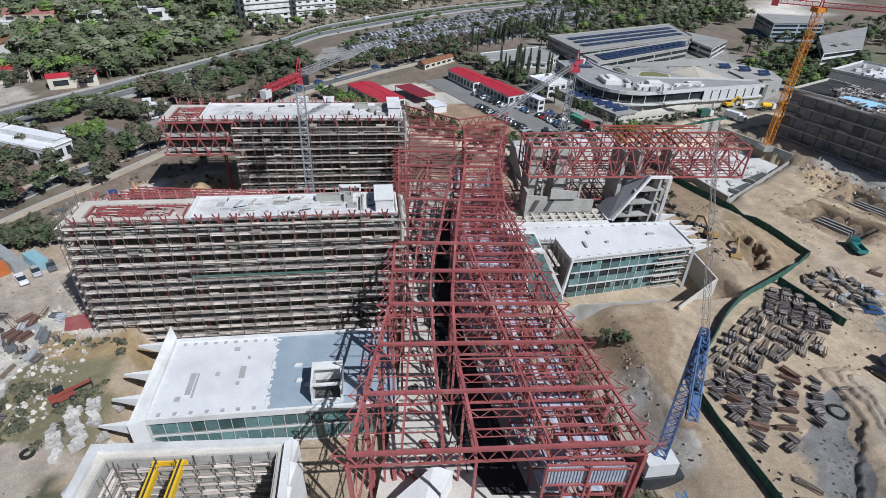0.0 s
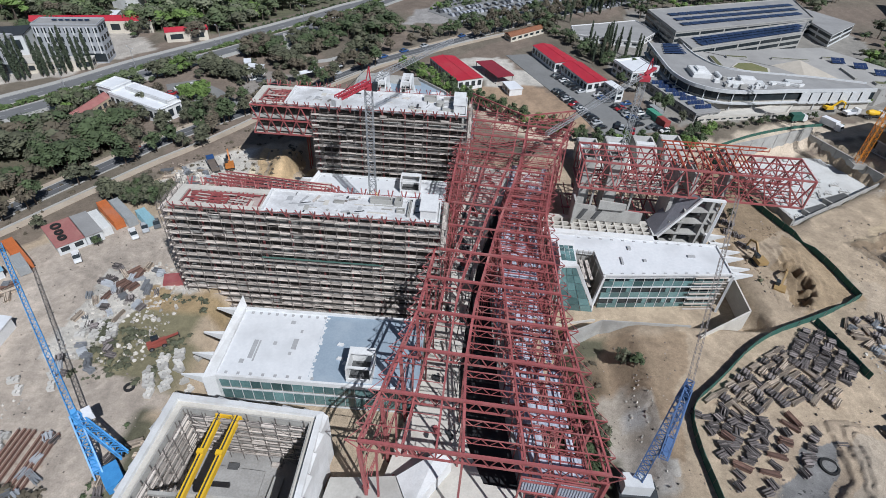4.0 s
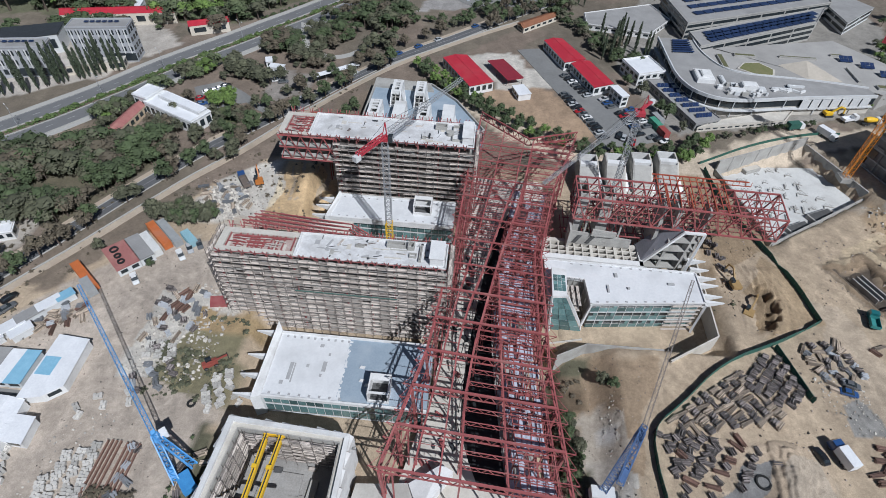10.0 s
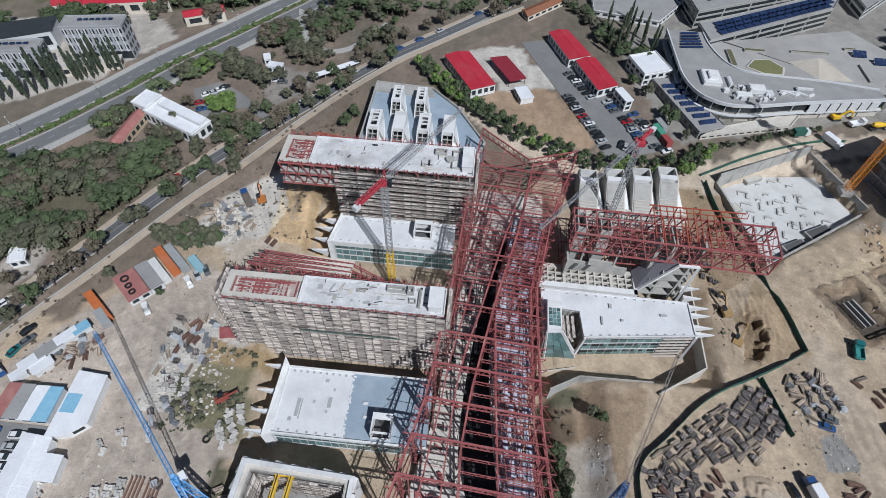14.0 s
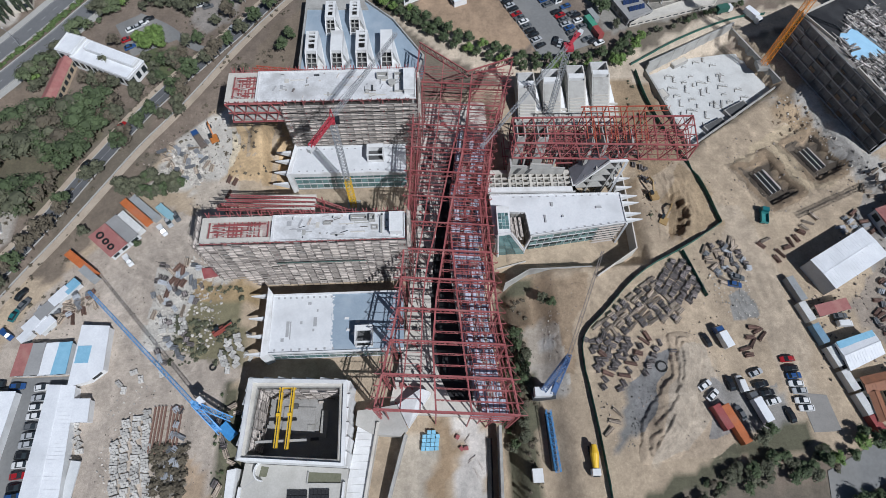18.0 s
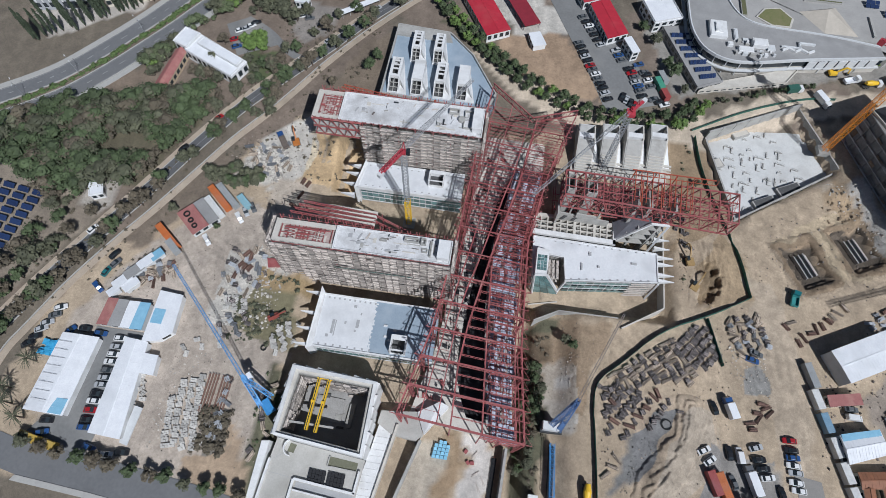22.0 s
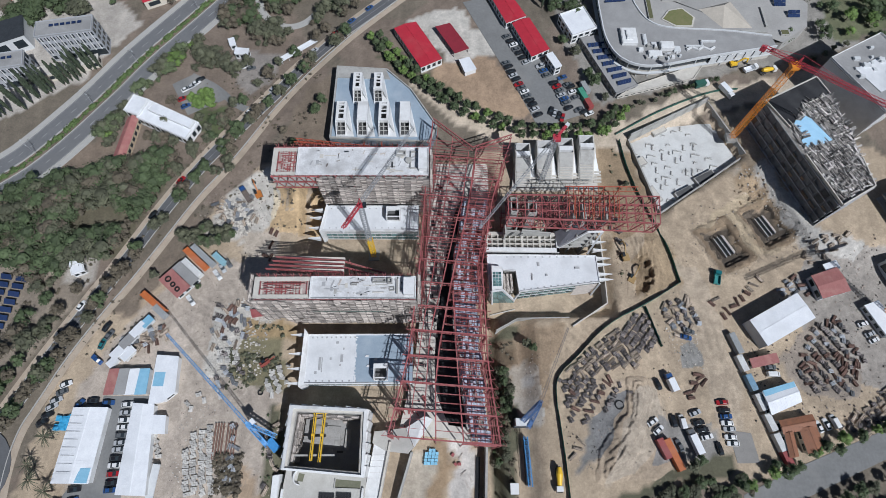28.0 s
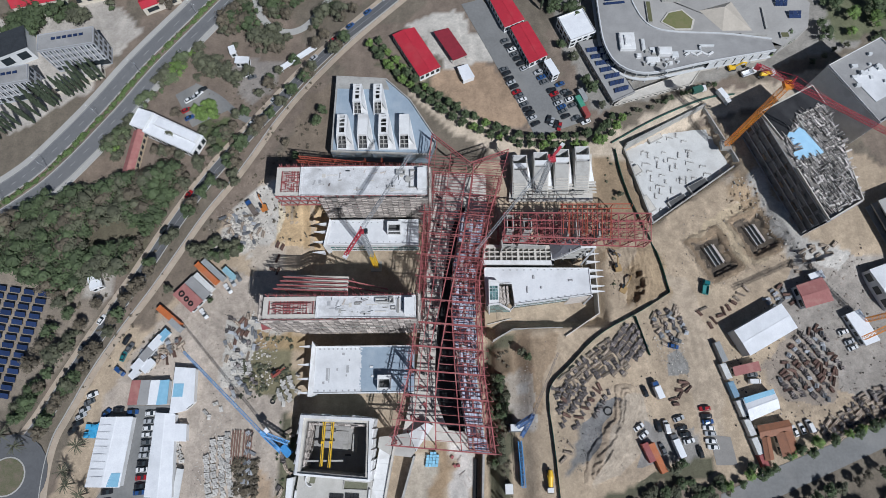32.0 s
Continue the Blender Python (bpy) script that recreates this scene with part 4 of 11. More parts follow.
def scaffold(a, b, out, z0, z1, label, width=1.15, bays=3):
    """A tube scaffold along a to b, standing off on the side out, with board decks every 1.9 m."""
    a, b, o = Vector((*a, 0)), Vector((*b, 0)), Vector((*out, 0))
    d = (b - a).normalized()
    n = round((b - a).length / 2.4)
    st = (b - a) / n
    root = thing("scaffold", label, "scaffold")
    lv = [z0 + 1.9 * k for k in range(1, int((z1 - z0) / 1.9) + 1)]
    for i in range(n + 1):
        p = a + st * i
        sh = S()
        for w in (0.15, width):
            q = p + o * w
            sh.beam((q.x, q.y, z0), (q.x, q.y, z1 + rnd.uniform(0.3, 1.5)), 0.09)
        for z in lv:
            sh.beam(p + o * -0.1 + Vector((0, 0, z - 0.08)), p + o * (width + rnd.uniform(0.0, 0.35)) + Vector((0, 0, z - 0.08)), 0.07)
        part("standard_frame", sh, TUBE, root)
    for z in lv:
        sh = S()
        for w, h in ((width, 0.0), (width, 0.95), (width, 0.5), (0.15, 0.0)):
            if h > 0 and rnd.random() < 0.6:
                continue
            sh.beam(a + o * w + Vector((0, 0, z + h)) - d * rnd.uniform(0, 0.6), b + o * w + Vector((0, 0, z + h)) + d * rnd.uniform(0, 0.6), 0.05)
        for i in range(0, n, 6):
            sh.beam(a + st * i + o * width + Vector((0, 0, z)), a + st * min(n, i + 1) + o * width + Vector((0, 0, z - 1.9)), 0.05)
        part("ledger_rail", sh, TUBE, root)
        for i in range(0, n, bays):
            sh = S()
            for j in range(i, min(n, i + bays)):
                for w in (0.28, 0.52, 0.76, 1.0):
                    if rnd.random() < 0.1:
                        continue
                    e0, e1 = rnd.uniform(-0.25, 0.2), rnd.uniform(-0.2, 0.25)
                    zz = z + rnd.uniform(-0.01, 0.04)
                    sh.beam(a + st * j + d * e0 + o * (w * width / 1.1) + Vector((0, 0, zz)), a + st * (j + 1) + d * e1 + o * (w * width / 1.1) + Vector((0, 0, zz)), 0.225, 0.05)
                if rnd.random() < 0.55:
                    sh.beam(a + st * j + o * (width + 0.04) + Vector((0, 0, z + 0.14)), a + st * (j + 1) + o * (width + 0.04) + Vector((0, 0, z + 0.14)), 0.04, 0.24)
                if rnd.random() < 0.12:
                    h = rnd.uniform(0.4, 0.9)
                    sh.beam(a + st * j + o * (width + 0.05) + Vector((0, 0, z + h)), a + st * (j + rnd.uniform(0.5, 1)) + o * (width + 0.05) + Vector((0, 0, z + h)), 0.04, rnd.uniform(0.3, 0.8))
            tagged(part("board_deck", sh, PLANK, root), kind="stuff")
    return root


def tower(name, label, x0, x1, y0, y1, top, roof_from, open_from=None):
    """A steel-framed tower in the making: slabs, columns, rooms as blocks coloured dark for shade; a white roof slab
    from roof_from on, an open red grid to the west of it.
    """
    root = thing(name, label, "building")
    w0 = open_from if open_from is not None else x0
    z = FLOOR
    k = 0
    while z < top - 1:
        part("floor_slab", S().box(w0 if z < 14 else x0, x1, y0, y1, z - 0.2, z + 0.25), CONC, root)
        part("inner_wall", S().box((w0 if z < 14 else x0) + 1.5, x1 - 1.2, y0 + 1.6, y1 - 1.6, z + 0.25, min(z + 3.4, top - 0.8)), ROOM_SHADE, root)
        z += 3.75
        k += 1
    xx = w0 + 0.3
    while xx < x1:
        for y in (y0 + 0.3, y1 - 0.3):
            part("column", S().beam((xx, y, FLOOR), (xx, y, top - 0.3), 0.35), RED, root)
        xx += 6.2
    part("roof_slab", S().box(roof_from, x1, y0 + 0.2, y1 - 0.2, top - 0.45, top), mat("dusty_white_roof", (0.68, 0.68, 0.68), (0.46, 0.455, 0.45), 0.8, 0.35, bump=0.05, fine=6.0, stain=(0.36, 0.35, 0.34)), root, "dusty white membrane roof with grey patches")
    part("parapet", S().box(roof_from, x1, y0, y0 + 0.25, top, top + 0.45).box(roof_from, x1, y1 - 0.25, y1, top, top + 0.45).box(x1 - 0.25, x1, y0 + 0.25, y1 - 0.25, top, top + 0.45)
         .box(roof_from, roof_from + 0.4, y0 + 0.25, y1 - 0.25, top, top + 0.7), WHITEWALL, root)
    for i in range(9):
        xa, ya, long = rnd.uniform(roof_from + 2, x1 - 8), rnd.uniform(y0 + 1.5, y1 - 2.5), rnd.random() < 0.6
        part("roof_patch", S().box(xa, xa + (rnd.uniform(2, 6) if long else rnd.uniform(0.6, 1.6)), ya, ya + (0.3 if long else rnd.uniform(0.8, 2.2)), top, top + rnd.uniform(0.03, 0.25)), rnd.choice((CONC, CONCL, VENT)), root)
    for i in range(34):
        xa, ya = rnd.uniform(roof_from + 1, x1 - 1.5), rnd.uniform(y0 + 0.8, y1 - 0.8)
        a, l = rnd.choice((0.0, 1.57, 0.3, 1.2)), rnd.uniform(0.4, 2.6)
        l = min(l, (y1 - ya - 0.4) if a > 1 else 9)
        part("roof_scrap", S().beam((xa, ya, top + 0.1), (xa + l * math.cos(a), ya + l * math.sin(a), top + 0.1), rnd.choice((0.12, 0.2, 0.5)), rnd.choice((0.12, 0.2, 0.4))), rnd.choice((PLANK, TUBE, CONC, DARKSTEEL, VENT)), root)
    # the unroofed western bays: perimeter walkway and red joists
    part("edge_walkway", S().box(x0, roof_from, y0, y0 + 1.6, top - 0.4, top).box(x0, roof_from, y1 - 1.6, y1, top - 0.4, top).box(x0, x0 + 1.8, y0 + 1.6, y1 - 1.6, top - 0.4, top), CONCL, root, "dusty concrete strip round the open bays")
    part("floor_below", S().box(x0 + 0.5, roof_from, y0 + 0.5, y1 - 0.5, top - 0.95, top - 0.75), mat("rust_floor", (0.50, 0.42, 0.385), (0.33, 0.25, 0.225), 0.85, 0.5, stain=(0.26, 0.12, 0.10)), root, "dusty pinkish deck under the open bays")
    xx = x0 + 2.2
    while xx < roof_from:
        part("roof_joist", S().beam((xx, y0 + 1.4, top - 0.25), (xx, y1 - 1.4, top - 0.25), 0.2, 0.34), RED, root)
        if rnd.random() < 0.45:
            part("deck_strip", S().box(xx + 0.2, xx + 0.9, y0 + 1.7, y1 - 1.7 - rnd.uniform(0, 4), top - 0.6, top - 0.5), CONCL, root)
        if rnd.random() < 0.6:
            q = rnd.uniform(2, y1 - y0 - 4)
            part("brace", S().beam((xx, y0 + q, top - 0.3), (xx + 1.7, y0 + q + rnd.uniform(-2, 2), top - 0.3), 0.16), RED, root)
        xx += rnd.choice((0.9, 1.3, 1.7, 2.4))
    for y in (y0 + 2.6, y0 + 3.8, y0 + 5.4, y1 - 4.6, y1 - 3.4, y1 - 2.4):
        xb = rnd.uniform(x0 + 7, roof_from)
        part("roof_joist", S().beam((x0 + rnd.uniform(1.6, 4), y, top - 0.1), (xb, y, top - 0.1), 0.18, 0.3), RED, root)
    for k in range(9):
        xa, ya = rnd.uniform(x0 + 2, roof_from - 4), rnd.uniform(y0 + 1.8, y1 - 1.8)
        part("loose_board", S().beam((xa, ya, top + 0.12), (xa + rnd.uniform(1.5, 3.5), ya + rnd.uniform(-0.5, 0.5), top + 0.12), 0.3, 0.06), PLANK, root)
    # forked steel struts along both roof edges
    xx = x0 + 1.5
    while xx < x1 - 0.5:
        for y, s in ((y0 + 0.1, -1), (y1 - 0.1, 1)):
            part("forked_strut", S().beam((xx, y, top - 0.9), (xx - 0.55, y + 0.9 * s, top + 1.5), 0.2).beam((xx, y, top - 0.9), (xx + 0.55, y + 0.9 * s, top + 1.5), 0.2), RED, root)
        xx += 2.9
    for y, s in ((y0 + 0.1, -1), (y1 - 0.1, 1)):
        part("edge_rail", S().beam((x0 + 1, y + 0.5 * s, top + 0.4), (x1, y + 0.5 * s, top + 0.4), 0.12), RED, root)
    return root


south_tower = tower("tower_block", "long unfinished tower wrapped in board scaffold, white flat roof", -50.5, 5.6, 83.2, 91.3, 23.2, -31.0)
scaffold((-51, 83.0), (6.0, 83.0), (0, -1), FLOOR, 23.0, "weathered board scaffold along the tower's long face")
scaffold((-51, 91.5), (6.0, 91.5), (0, 1), FLOOR, 22.0, "weathered board scaffold along the tower's shaded back", bays=6)
scaffold((-51.0, 82.5), (-51.0, 92.2), (-1, 0), FLOOR, 23.6, "board scaffold round the tower's west end")
scaffold((6.0, 82.5), (6.0, 92.2), (1, 0), FLOOR, 24.2, "board scaffold beside the steel roof, at the tower's east end")
part("green_net", S().beam((-32, 81.75, 12.2), (-6, 81.75, 12.2), 0.03, 0.45), mat("green_net", (0.09, 0.17, 0.14), None, 0.8, 2.0), south_tower, "strip of dark green debris netting")
for x, y, sx, sy, sz in ((-9.4, 88.8, 4.6, 1.5, 1.1), (-4.2, 88.4, 1.6, 2.0, 1.3), (-1.2, 84.8, 0.6, 5.2, 0.7), (-3.6, 86.0, 1.8, 1.4, 0.5), (-17, 88, 2.2, 0.9, 0.4)):
    part("roof_upstand", S().box(x, x + sx, y, y + 0.25, 23.2, 23.2 + sz).box(x, x + sx, y + sy - 0.25, y + sy, 23.2, 23.2 + sz).box(x, x + 0.25, y + 0.25, y + sy - 0.25, 23.2, 23.2 + sz).box(x + sx - 0.25, x + sx, y + 0.25, y + sy - 0.25, 23.2, 23.2 + sz), CONC, south_tower)
part("roof_hut", S().box(1.6, 4.8, 84.2, 90.0, 23.2, 25.6).box(1.4, 5.0, 84.0, 90.2, 25.6, 25.8), WHITEWALL, south_tower, "white rendered plant hut")

# the steel ramp lying behind the south tower
ramp = thing("steel_ramp", "red steel ramp frame with pale deck behind the tower", "steel structure")
for k, y in enumerate((94.8, 96.4, 98.0, 99.6)):
    part("ramp_rail", truss(S(), (-47.5 + k, y - 0.2, 22.8 - 0.3 * k), (-20, y - 1.4, 21.8 - 0.3 * k), 1.1, 1.6, 0.24, 0.13), RED, ramp)
    part("ramp_strip", S().prism([(-46.5 + k, y + 0.2), (-20, y - 1.0), (-20, y - 0.2), (-46.5 + k, y + 1.0)], [21.6 - 0.3 * k, 20.6 - 0.3 * k] * 2, [21.7 - 0.3 * k, 20.7 - 0.3 * k] * 2), CONCL, ramp)
part("ramp_tail", truss(S(), (-20, 95.4, 22.0), (-6, 94.6, 13.0), 1.2, 1.5, 0.26, 0.14), RED, ramp)
part("ramp_tail", truss(S(), (-20, 97.8, 21.4), (-6, 96.4, 12.6), 1.2, 1.5, 0.26, 0.14), RED, ramp)
for x in (-44, -35, -26, -18.5):
    part("ramp_leg", S().beam((x, 94.8, FLOOR - 0.2), (x, 94.8, 21.8), 0.3).beam((x, 98.6, FLOOR - 0.2), (x, 98.6, 20.6), 0.3), RED, ramp)

north_tower = tower("tower_block", "unfinished tower with a red cantilever truss and white roof", -49.5, 9.8, 131.2, 143.4, 24.2, -40.0, open_from=-32.0)
scaffold((-32.5, 131.0), (10.0, 131.0), (0, -1), FLOOR, 22.6, "board scaffold on the lit face of the far tower")
scaffold((10.2, 130.5), (10.2, 143.8), (1, 0), FLOOR, 23.8, "board scaffold at the far tower's end", bays=6)
scaffold((-32.4, 143.6), (10.0, 143.6), (0, 1), FLOOR, 21.5, "board scaffold behind the far tower", bays=6)
for y in (131.0, 137.3, 143.6):
    sh = S()
    for z in (15.4, 19.6, 23.8):
        sh.beam((-49.5, y, z), (-32, y, z), 0.36)
    for i in range(6):
        x = -49.5 + i * 3.5
        sh.beam((x, y, 15.4), (x + (1.75 if i < 5 else 0), y, 19.6), 0.26)
        if i < 5:
            sh.beam((x + 1.75, y, 19.6), (x + 3.5, y, 15.4), 0.26)
            sh.beam((x + 1.75, y, 19.6), (x, y, 23.8), 0.26)
            sh.beam((x + 1.75, y, 19.6), (x + 3.5, y, 23.8), 0.26)
    part("cantilever_truss", sh, RED, north_tower)
part("cantilever_floor", S().box(-49, -32, 131.6, 143, 15.2, 15.5).box(-46, -32, 131.6, 143, 19.3, 19.6), CONCL, north_tower)
for x, y, sx, sy, sz in ((-2.5, 139.5, 3.6, 2.0, 1.2), (3, 134, 3.6, 7.5, 0.9), (-6, 134, 1.2, 1.2, 0.5)):
    part("roof_upstand", S().box(x, x + sx, y, y + 0.25, 24.2, 24.2 + sz).box(x, x + sx, y + sy - 0.25, y + sy, 24.2, 24.2 + sz).box(x, x + 0.25, y + 0.25, y + sy - 0.25, 24.2, 24.2 + sz).box(x + sx - 0.25, x + sx, y + 0.25, y + sy - 0.25, 24.2, 24.2 + sz), CONC, north_tower)
part("roof_hut", S().box(6.2, 9.2, 133, 141.5, 24.2, 26.6).box(6.0, 9.4, 132.8, 141.7, 26.6, 26.8), WHITEWALL, north_tower)
part("roof_tank", S().tube((2.2, 137.5, 24.2), (2.2, 137.5, 25.3), 1.2, 14), CONC, north_tower)

girder = thing("lattice_girder", "orange-red lattice girder resting behind the far tower", "steel structure")
for y, z in ((146.5, 21.5), (149.3, 19.6)):
    part("girder_side", truss(S(), (-43, y + 1.5, z), (-8, y - 1.5, z - 2.0), 2.0, 2.0, 0.26, 0.15), RED2, girder)
part("girder_lacing", S().beam((-43, 148, 21.5), (-8, 145, 19.5), 0.2).beam((-42, 150.8, 17.6), (-8, 147.8, 15.6), 0.2), RED2, girder)
for x in (-40, -28, -16, -9):
    part("girder_leg", S().beam((x, 148.0, FLOOR - 0.2), (x, 148.0, 20.5), 0.3).beam((x, 150.2, FLOOR - 0.2), (x, 150.2, 18.0), 0.3), RED2, girder)
# ---- low white buildings of the site ----
FRAME = mat("pale_frame", (0.62, 0.63, 0.63), (0.52, 0.53, 0.53), 0.6, 0.6, bump=0.05)


def glazed_wall(root, a, b, z0, z1, out, floors, step=2.4):
    """A curtain wall from a to b: panes, mullions and floor bands, each a part."""
    a, b, o = Vector((*a, 0)), Vector((*b, 0)), Vector((*out, 0))
    n = max(1, round((b - a).length / step))
    h = (z1 - z0) / floors
    for k in range(floors):
        for i in range(n):
            p, q = a.lerp(b, (i + 0.04) / n) + o * 0.06, a.lerp(b, (i + 0.96) / n) + o * 0.06
            z = z0 + k * h
            part("pane", S().beam(p + Vector((0, 0, z + h * 0.55)), q + Vector((0, 0, z + h * 0.58)), 0.06, h * 0.78), GLASSY, root)
        part("floor_band", S().beam(a + o * 0.12 + Vector((0, 0, z0 + k * h + 0.08)), b + o * 0.12 + Vector((0, 0, z0 + k * h + 0.08)), 0.16, 0.34), FRAME, root)
    for i in range(n + 1):
        p = a.lerp(b, i / n) + o * 0.12
        part("mullion", S().beam(p + Vector((0, 0, z0)), p + Vector((0, 0, z1)), 0.09), FRAME, root)


def stair_box(root, x0, x1, y0, y1, z, h):
    """A white roof box, open on top and to the south."""
    t = 0.35
    part("stair_box", S().box(x0, x0 + t, y0, y1, z, z + h).box(x1 - t, x1, y0, y1, z, z + h).box(x0 + t, x1 - t, y1 - t, y1, z, z + h).box(x0 + t, x1 - t, y0, y0 + t, z, z + 0.9)
         .box(x0 + t, x1 - t, y0 + t, y0 + (y1 - y0) * 0.15, z + h - 0.3, z + h).box(x0 + t, x1 - t, y1 - (y1 - y0) * 0.3, y1 - t, z + h - 0.3, z + h), WHITEWALL, root)
    # Dark sheet paints the shade inside the box
    part("stair_floor", S().box(x0 + t, x1 - t, y0 + t, y1 - t, z + 0.01, z + 0.06), CONC_SHADE, root)


def fin(root, x, y, z, length, s):
    """A pointed white blade that juts out of an end wall."""
    part("wall_fin", S().prism([(x, y - 0.55), (x + s * length, y - 0.1), (x + s * length, y + 0.1), (x, y + 0.55)], [z - 2.4, z - 0.5, z - 0.5, z - 2.4], [z, z - 0.15, z - 0.15, z]), WHITEWALL, root)


# the white-roofed block in front of the scaffolded tower
X0, X1, Y0, Y1, TOP = -35.5, 4.0, 57.8, 75.6, 2.2
pav = thing("low_block", "low block with a white and blue-grey membrane roof and glazed side", "building")
part("body", S().box(X0 + 0.6, X1, Y0 + 0.6, Y1 - 0.4, FLOOR - 0.3, TOP - 0.5), CONC, pav)
part("roof", S().box(X0, -17.4, Y0, Y1, TOP - 0.5, TOP), WHITE, pav, "white roof membrane")
part("roof_membrane", S().box(-17.4, X1, Y0, Y1, TOP - 0.5, TOP), BLUEGREY, pav, "blue-grey primed roof")
sh = S()
for k in range(38):
    y = Y0 + 0.4 + k * 0.45
    sh.box(-17.4 + rnd.uniform(-0.1, 0.1), -17.4 + rnd.uniform(0.1, 0.9), y, y + 0.45, TOP + 0.004, TOP + 0.012)
part("roof_lap", sh, WHITE, pav, "ragged edge of the white membrane")
part("parapet", S().box(X0 + 0.5, X1, Y0 - 0.25, Y0 + 0.2, TOP - 0.7, TOP + 0.4).box(X0 + 0.5, X1, Y1 - 0.2, Y1 + 0.25, TOP - 0.7, TOP + 0.55), WHITEWALL, pav)
part("end_wall", S().prism([(X0 - 1.6, Y0 - 1.2), (X0 + 0.5, Y0 - 0.3), (X0 + 0.5, Y1 + 0.3), (X0 - 0.7, Y1 + 2.0)], [FLOOR - 0.3] * 4, [TOP + 0.5, TOP + 0.35, TOP + 0.9, TOP + 2.2]), WHITEWALL, pav, "slanting white end wall")
for y in (Y0 + 0.2, Y0 + 5.5, Y0 + 11.0, Y1 + 0.3):
    fin(pav, X0 - 1.2, y, TOP - 0.4, 5.2, -1)
glazed_wall(pav, (X0 + 0.6, Y0 + 0.5), (X1, Y0 + 0.5), FLOOR + 0.2, TOP - 0.7, (0, -1), 2, 2.0)
stair_box(pav, -9.9, -4.9, 58.6, 64.2, TOP, 3.9)
for x, y in [(-33.6 + 1.75 * i, Y1 - 0.95) for i in range(10)] + [(-33.6 + 2.4 * i, Y0 + 0.9) for i in range(8)]:
    part("roof_vent", S().box(x, x + 0.55, y - 0.3, y + 0.3, TOP, TOP + 0.12), VENT, pav)
for x, y, sx, sy in ((-30.5, 62.5, 0.9, 4.8), (-29.4, 61.8, 0.35, 5.4), (-22.6, 65.5, 1.0, 2.8), (-24.5, 72.3, 1.0, 0.9), (-22.8, 64.0, 0.6, 0.8), (-31.8, 61.2, 0.9, 1.0), (-26.5, 66.3, 0.7, 0.9), (-21.8, 70, 0.5, 0.8)):
    part("roof_patch", S().box(x, x + sx, y, y + sy, TOP + 0.004, TOP + 0.05), VENT, pav)
for x, y in ((-12.8, 67.6), (-12.2, 64.0), (-10.8, 62.9), (-9.6, 66.4)):
    solid("wrapped_bundle", S().prism([(x - 0.7, y - 0.3), (x + 0.5, y - 0.4), (x + 0.7, y + 0.3), (x - 0.4, y + 0.4)], TOP, TOP + 0.3), WHITEWALL, "white wrapped roofing bundle on the roof", "building material")

# the open white box with the yellow gantry
OX0, OX1, OY0, OY1, OT = -39.0, -10.8, 26.6, 49.6, 7.2
HALLFLOOR = mat("stained_hall_floor", (0.36, 0.35, 0.335), (0.25, 0.24, 0.225), 0.9, 0.3, stain=(0.18, 0.17, 0.155))
box = thing("open_hall", "roofless white hall with thick sloping wall tops", "building")
outer = [(-39.0, 29.0), (-11.4, 26.4), (-11.3, 48.3), (-38.2, 49.8)]
inner = [(-37.2, 30.1), (-13.1, 27.9), (-13.2, 46.7), (-35.8, 47.7)]
for i in range(4):
    j = (i + 1) % 4
    o0, o1, i0, i1 = outer[i], outer[j], inner[i], inner[j]
    h0, h1 = lerp(o0, i0, 0.55), lerp(o1, i1, 0.55)
    part("hall_wall", S().prism([o0, o1, h1, h0], FLOOR - 1.5, [OT + 0.2, OT + 0.2, OT + 0.35, OT + 0.35]), WHITEWALL, box, "white rendered thick wall")
    part("inner_ledge", S().prism([h0, h1, i1, i0], FLOOR - 1.5, OT - 0.45), CONCL, box, "lower inner ledge of raw pale concrete")
    part("inner_lining", S().prism([lerp(i0, (-25, 38), 0.004), lerp(i1, (-25, 38), 0.004), lerp(i1, (-25, 38), 0.02), lerp(i0, (-25, 38), 0.02)], FLOOR - 1.4, OT - 0.6), CONC, box)
    if i in (1, 2, 3):
        n = 7 if i == 2 else 6
        out = normal(o0, o1, (-25, 38))
        for k in range(n):
            a, b = lerp(o0, o1, (k + 0.03) / n), lerp(o0, o1, (k + 0.97) / n)
            d, e = 0.15 + 0.10 * (k % 2), 0.55 + 0.16 * ((k * 5) % 3)
            part("cladding_panel", S().prism([a, b, (b[0] + out[0] * e, b[1] + out[1] * e), (a[0] + out[0] * d, a[1] + out[1] * d)], FLOOR, [OT, OT, OT - 0.35 - 0.2 * (k % 3), OT - 0.5]), WHITEWALL, box)
part("hall_floor", S().prism(inner, FLOOR - 0.6, FLOOR + 0.2), HALLFLOOR, box, "stained grey concrete floor")
part("floor_plinth", S().prism([(-31.5, 36.5), (-22, 36), (-22, 43.5), (-31, 44)], FLOOR + 0.2, FLOOR + 0.6), HALLFLOOR, box)
part("floor_plinth", S().prism([(-20.5, 35), (-18.6, 35), (-18.2, 42.5), (-20.0, 42.5)], FLOOR + 0.2, FLOOR + 1.1), CONC, box)
for k in range(9):
    x, y = rnd.uniform(-32, -16), rnd.uniform(32, 45)
    solid("floor_hatch", S().box(x, x + rnd.uniform(0.6, 2.4), y, y + rnd.uniform(0.5, 2.2), FLOOR + 0.2, FLOOR + rnd.uniform(0.4, 0.9)), rnd.choice((CONC, CONC_SHADE, PLANK)), "stacked formwork on the hall floor", "building material", "formwork in the hall")
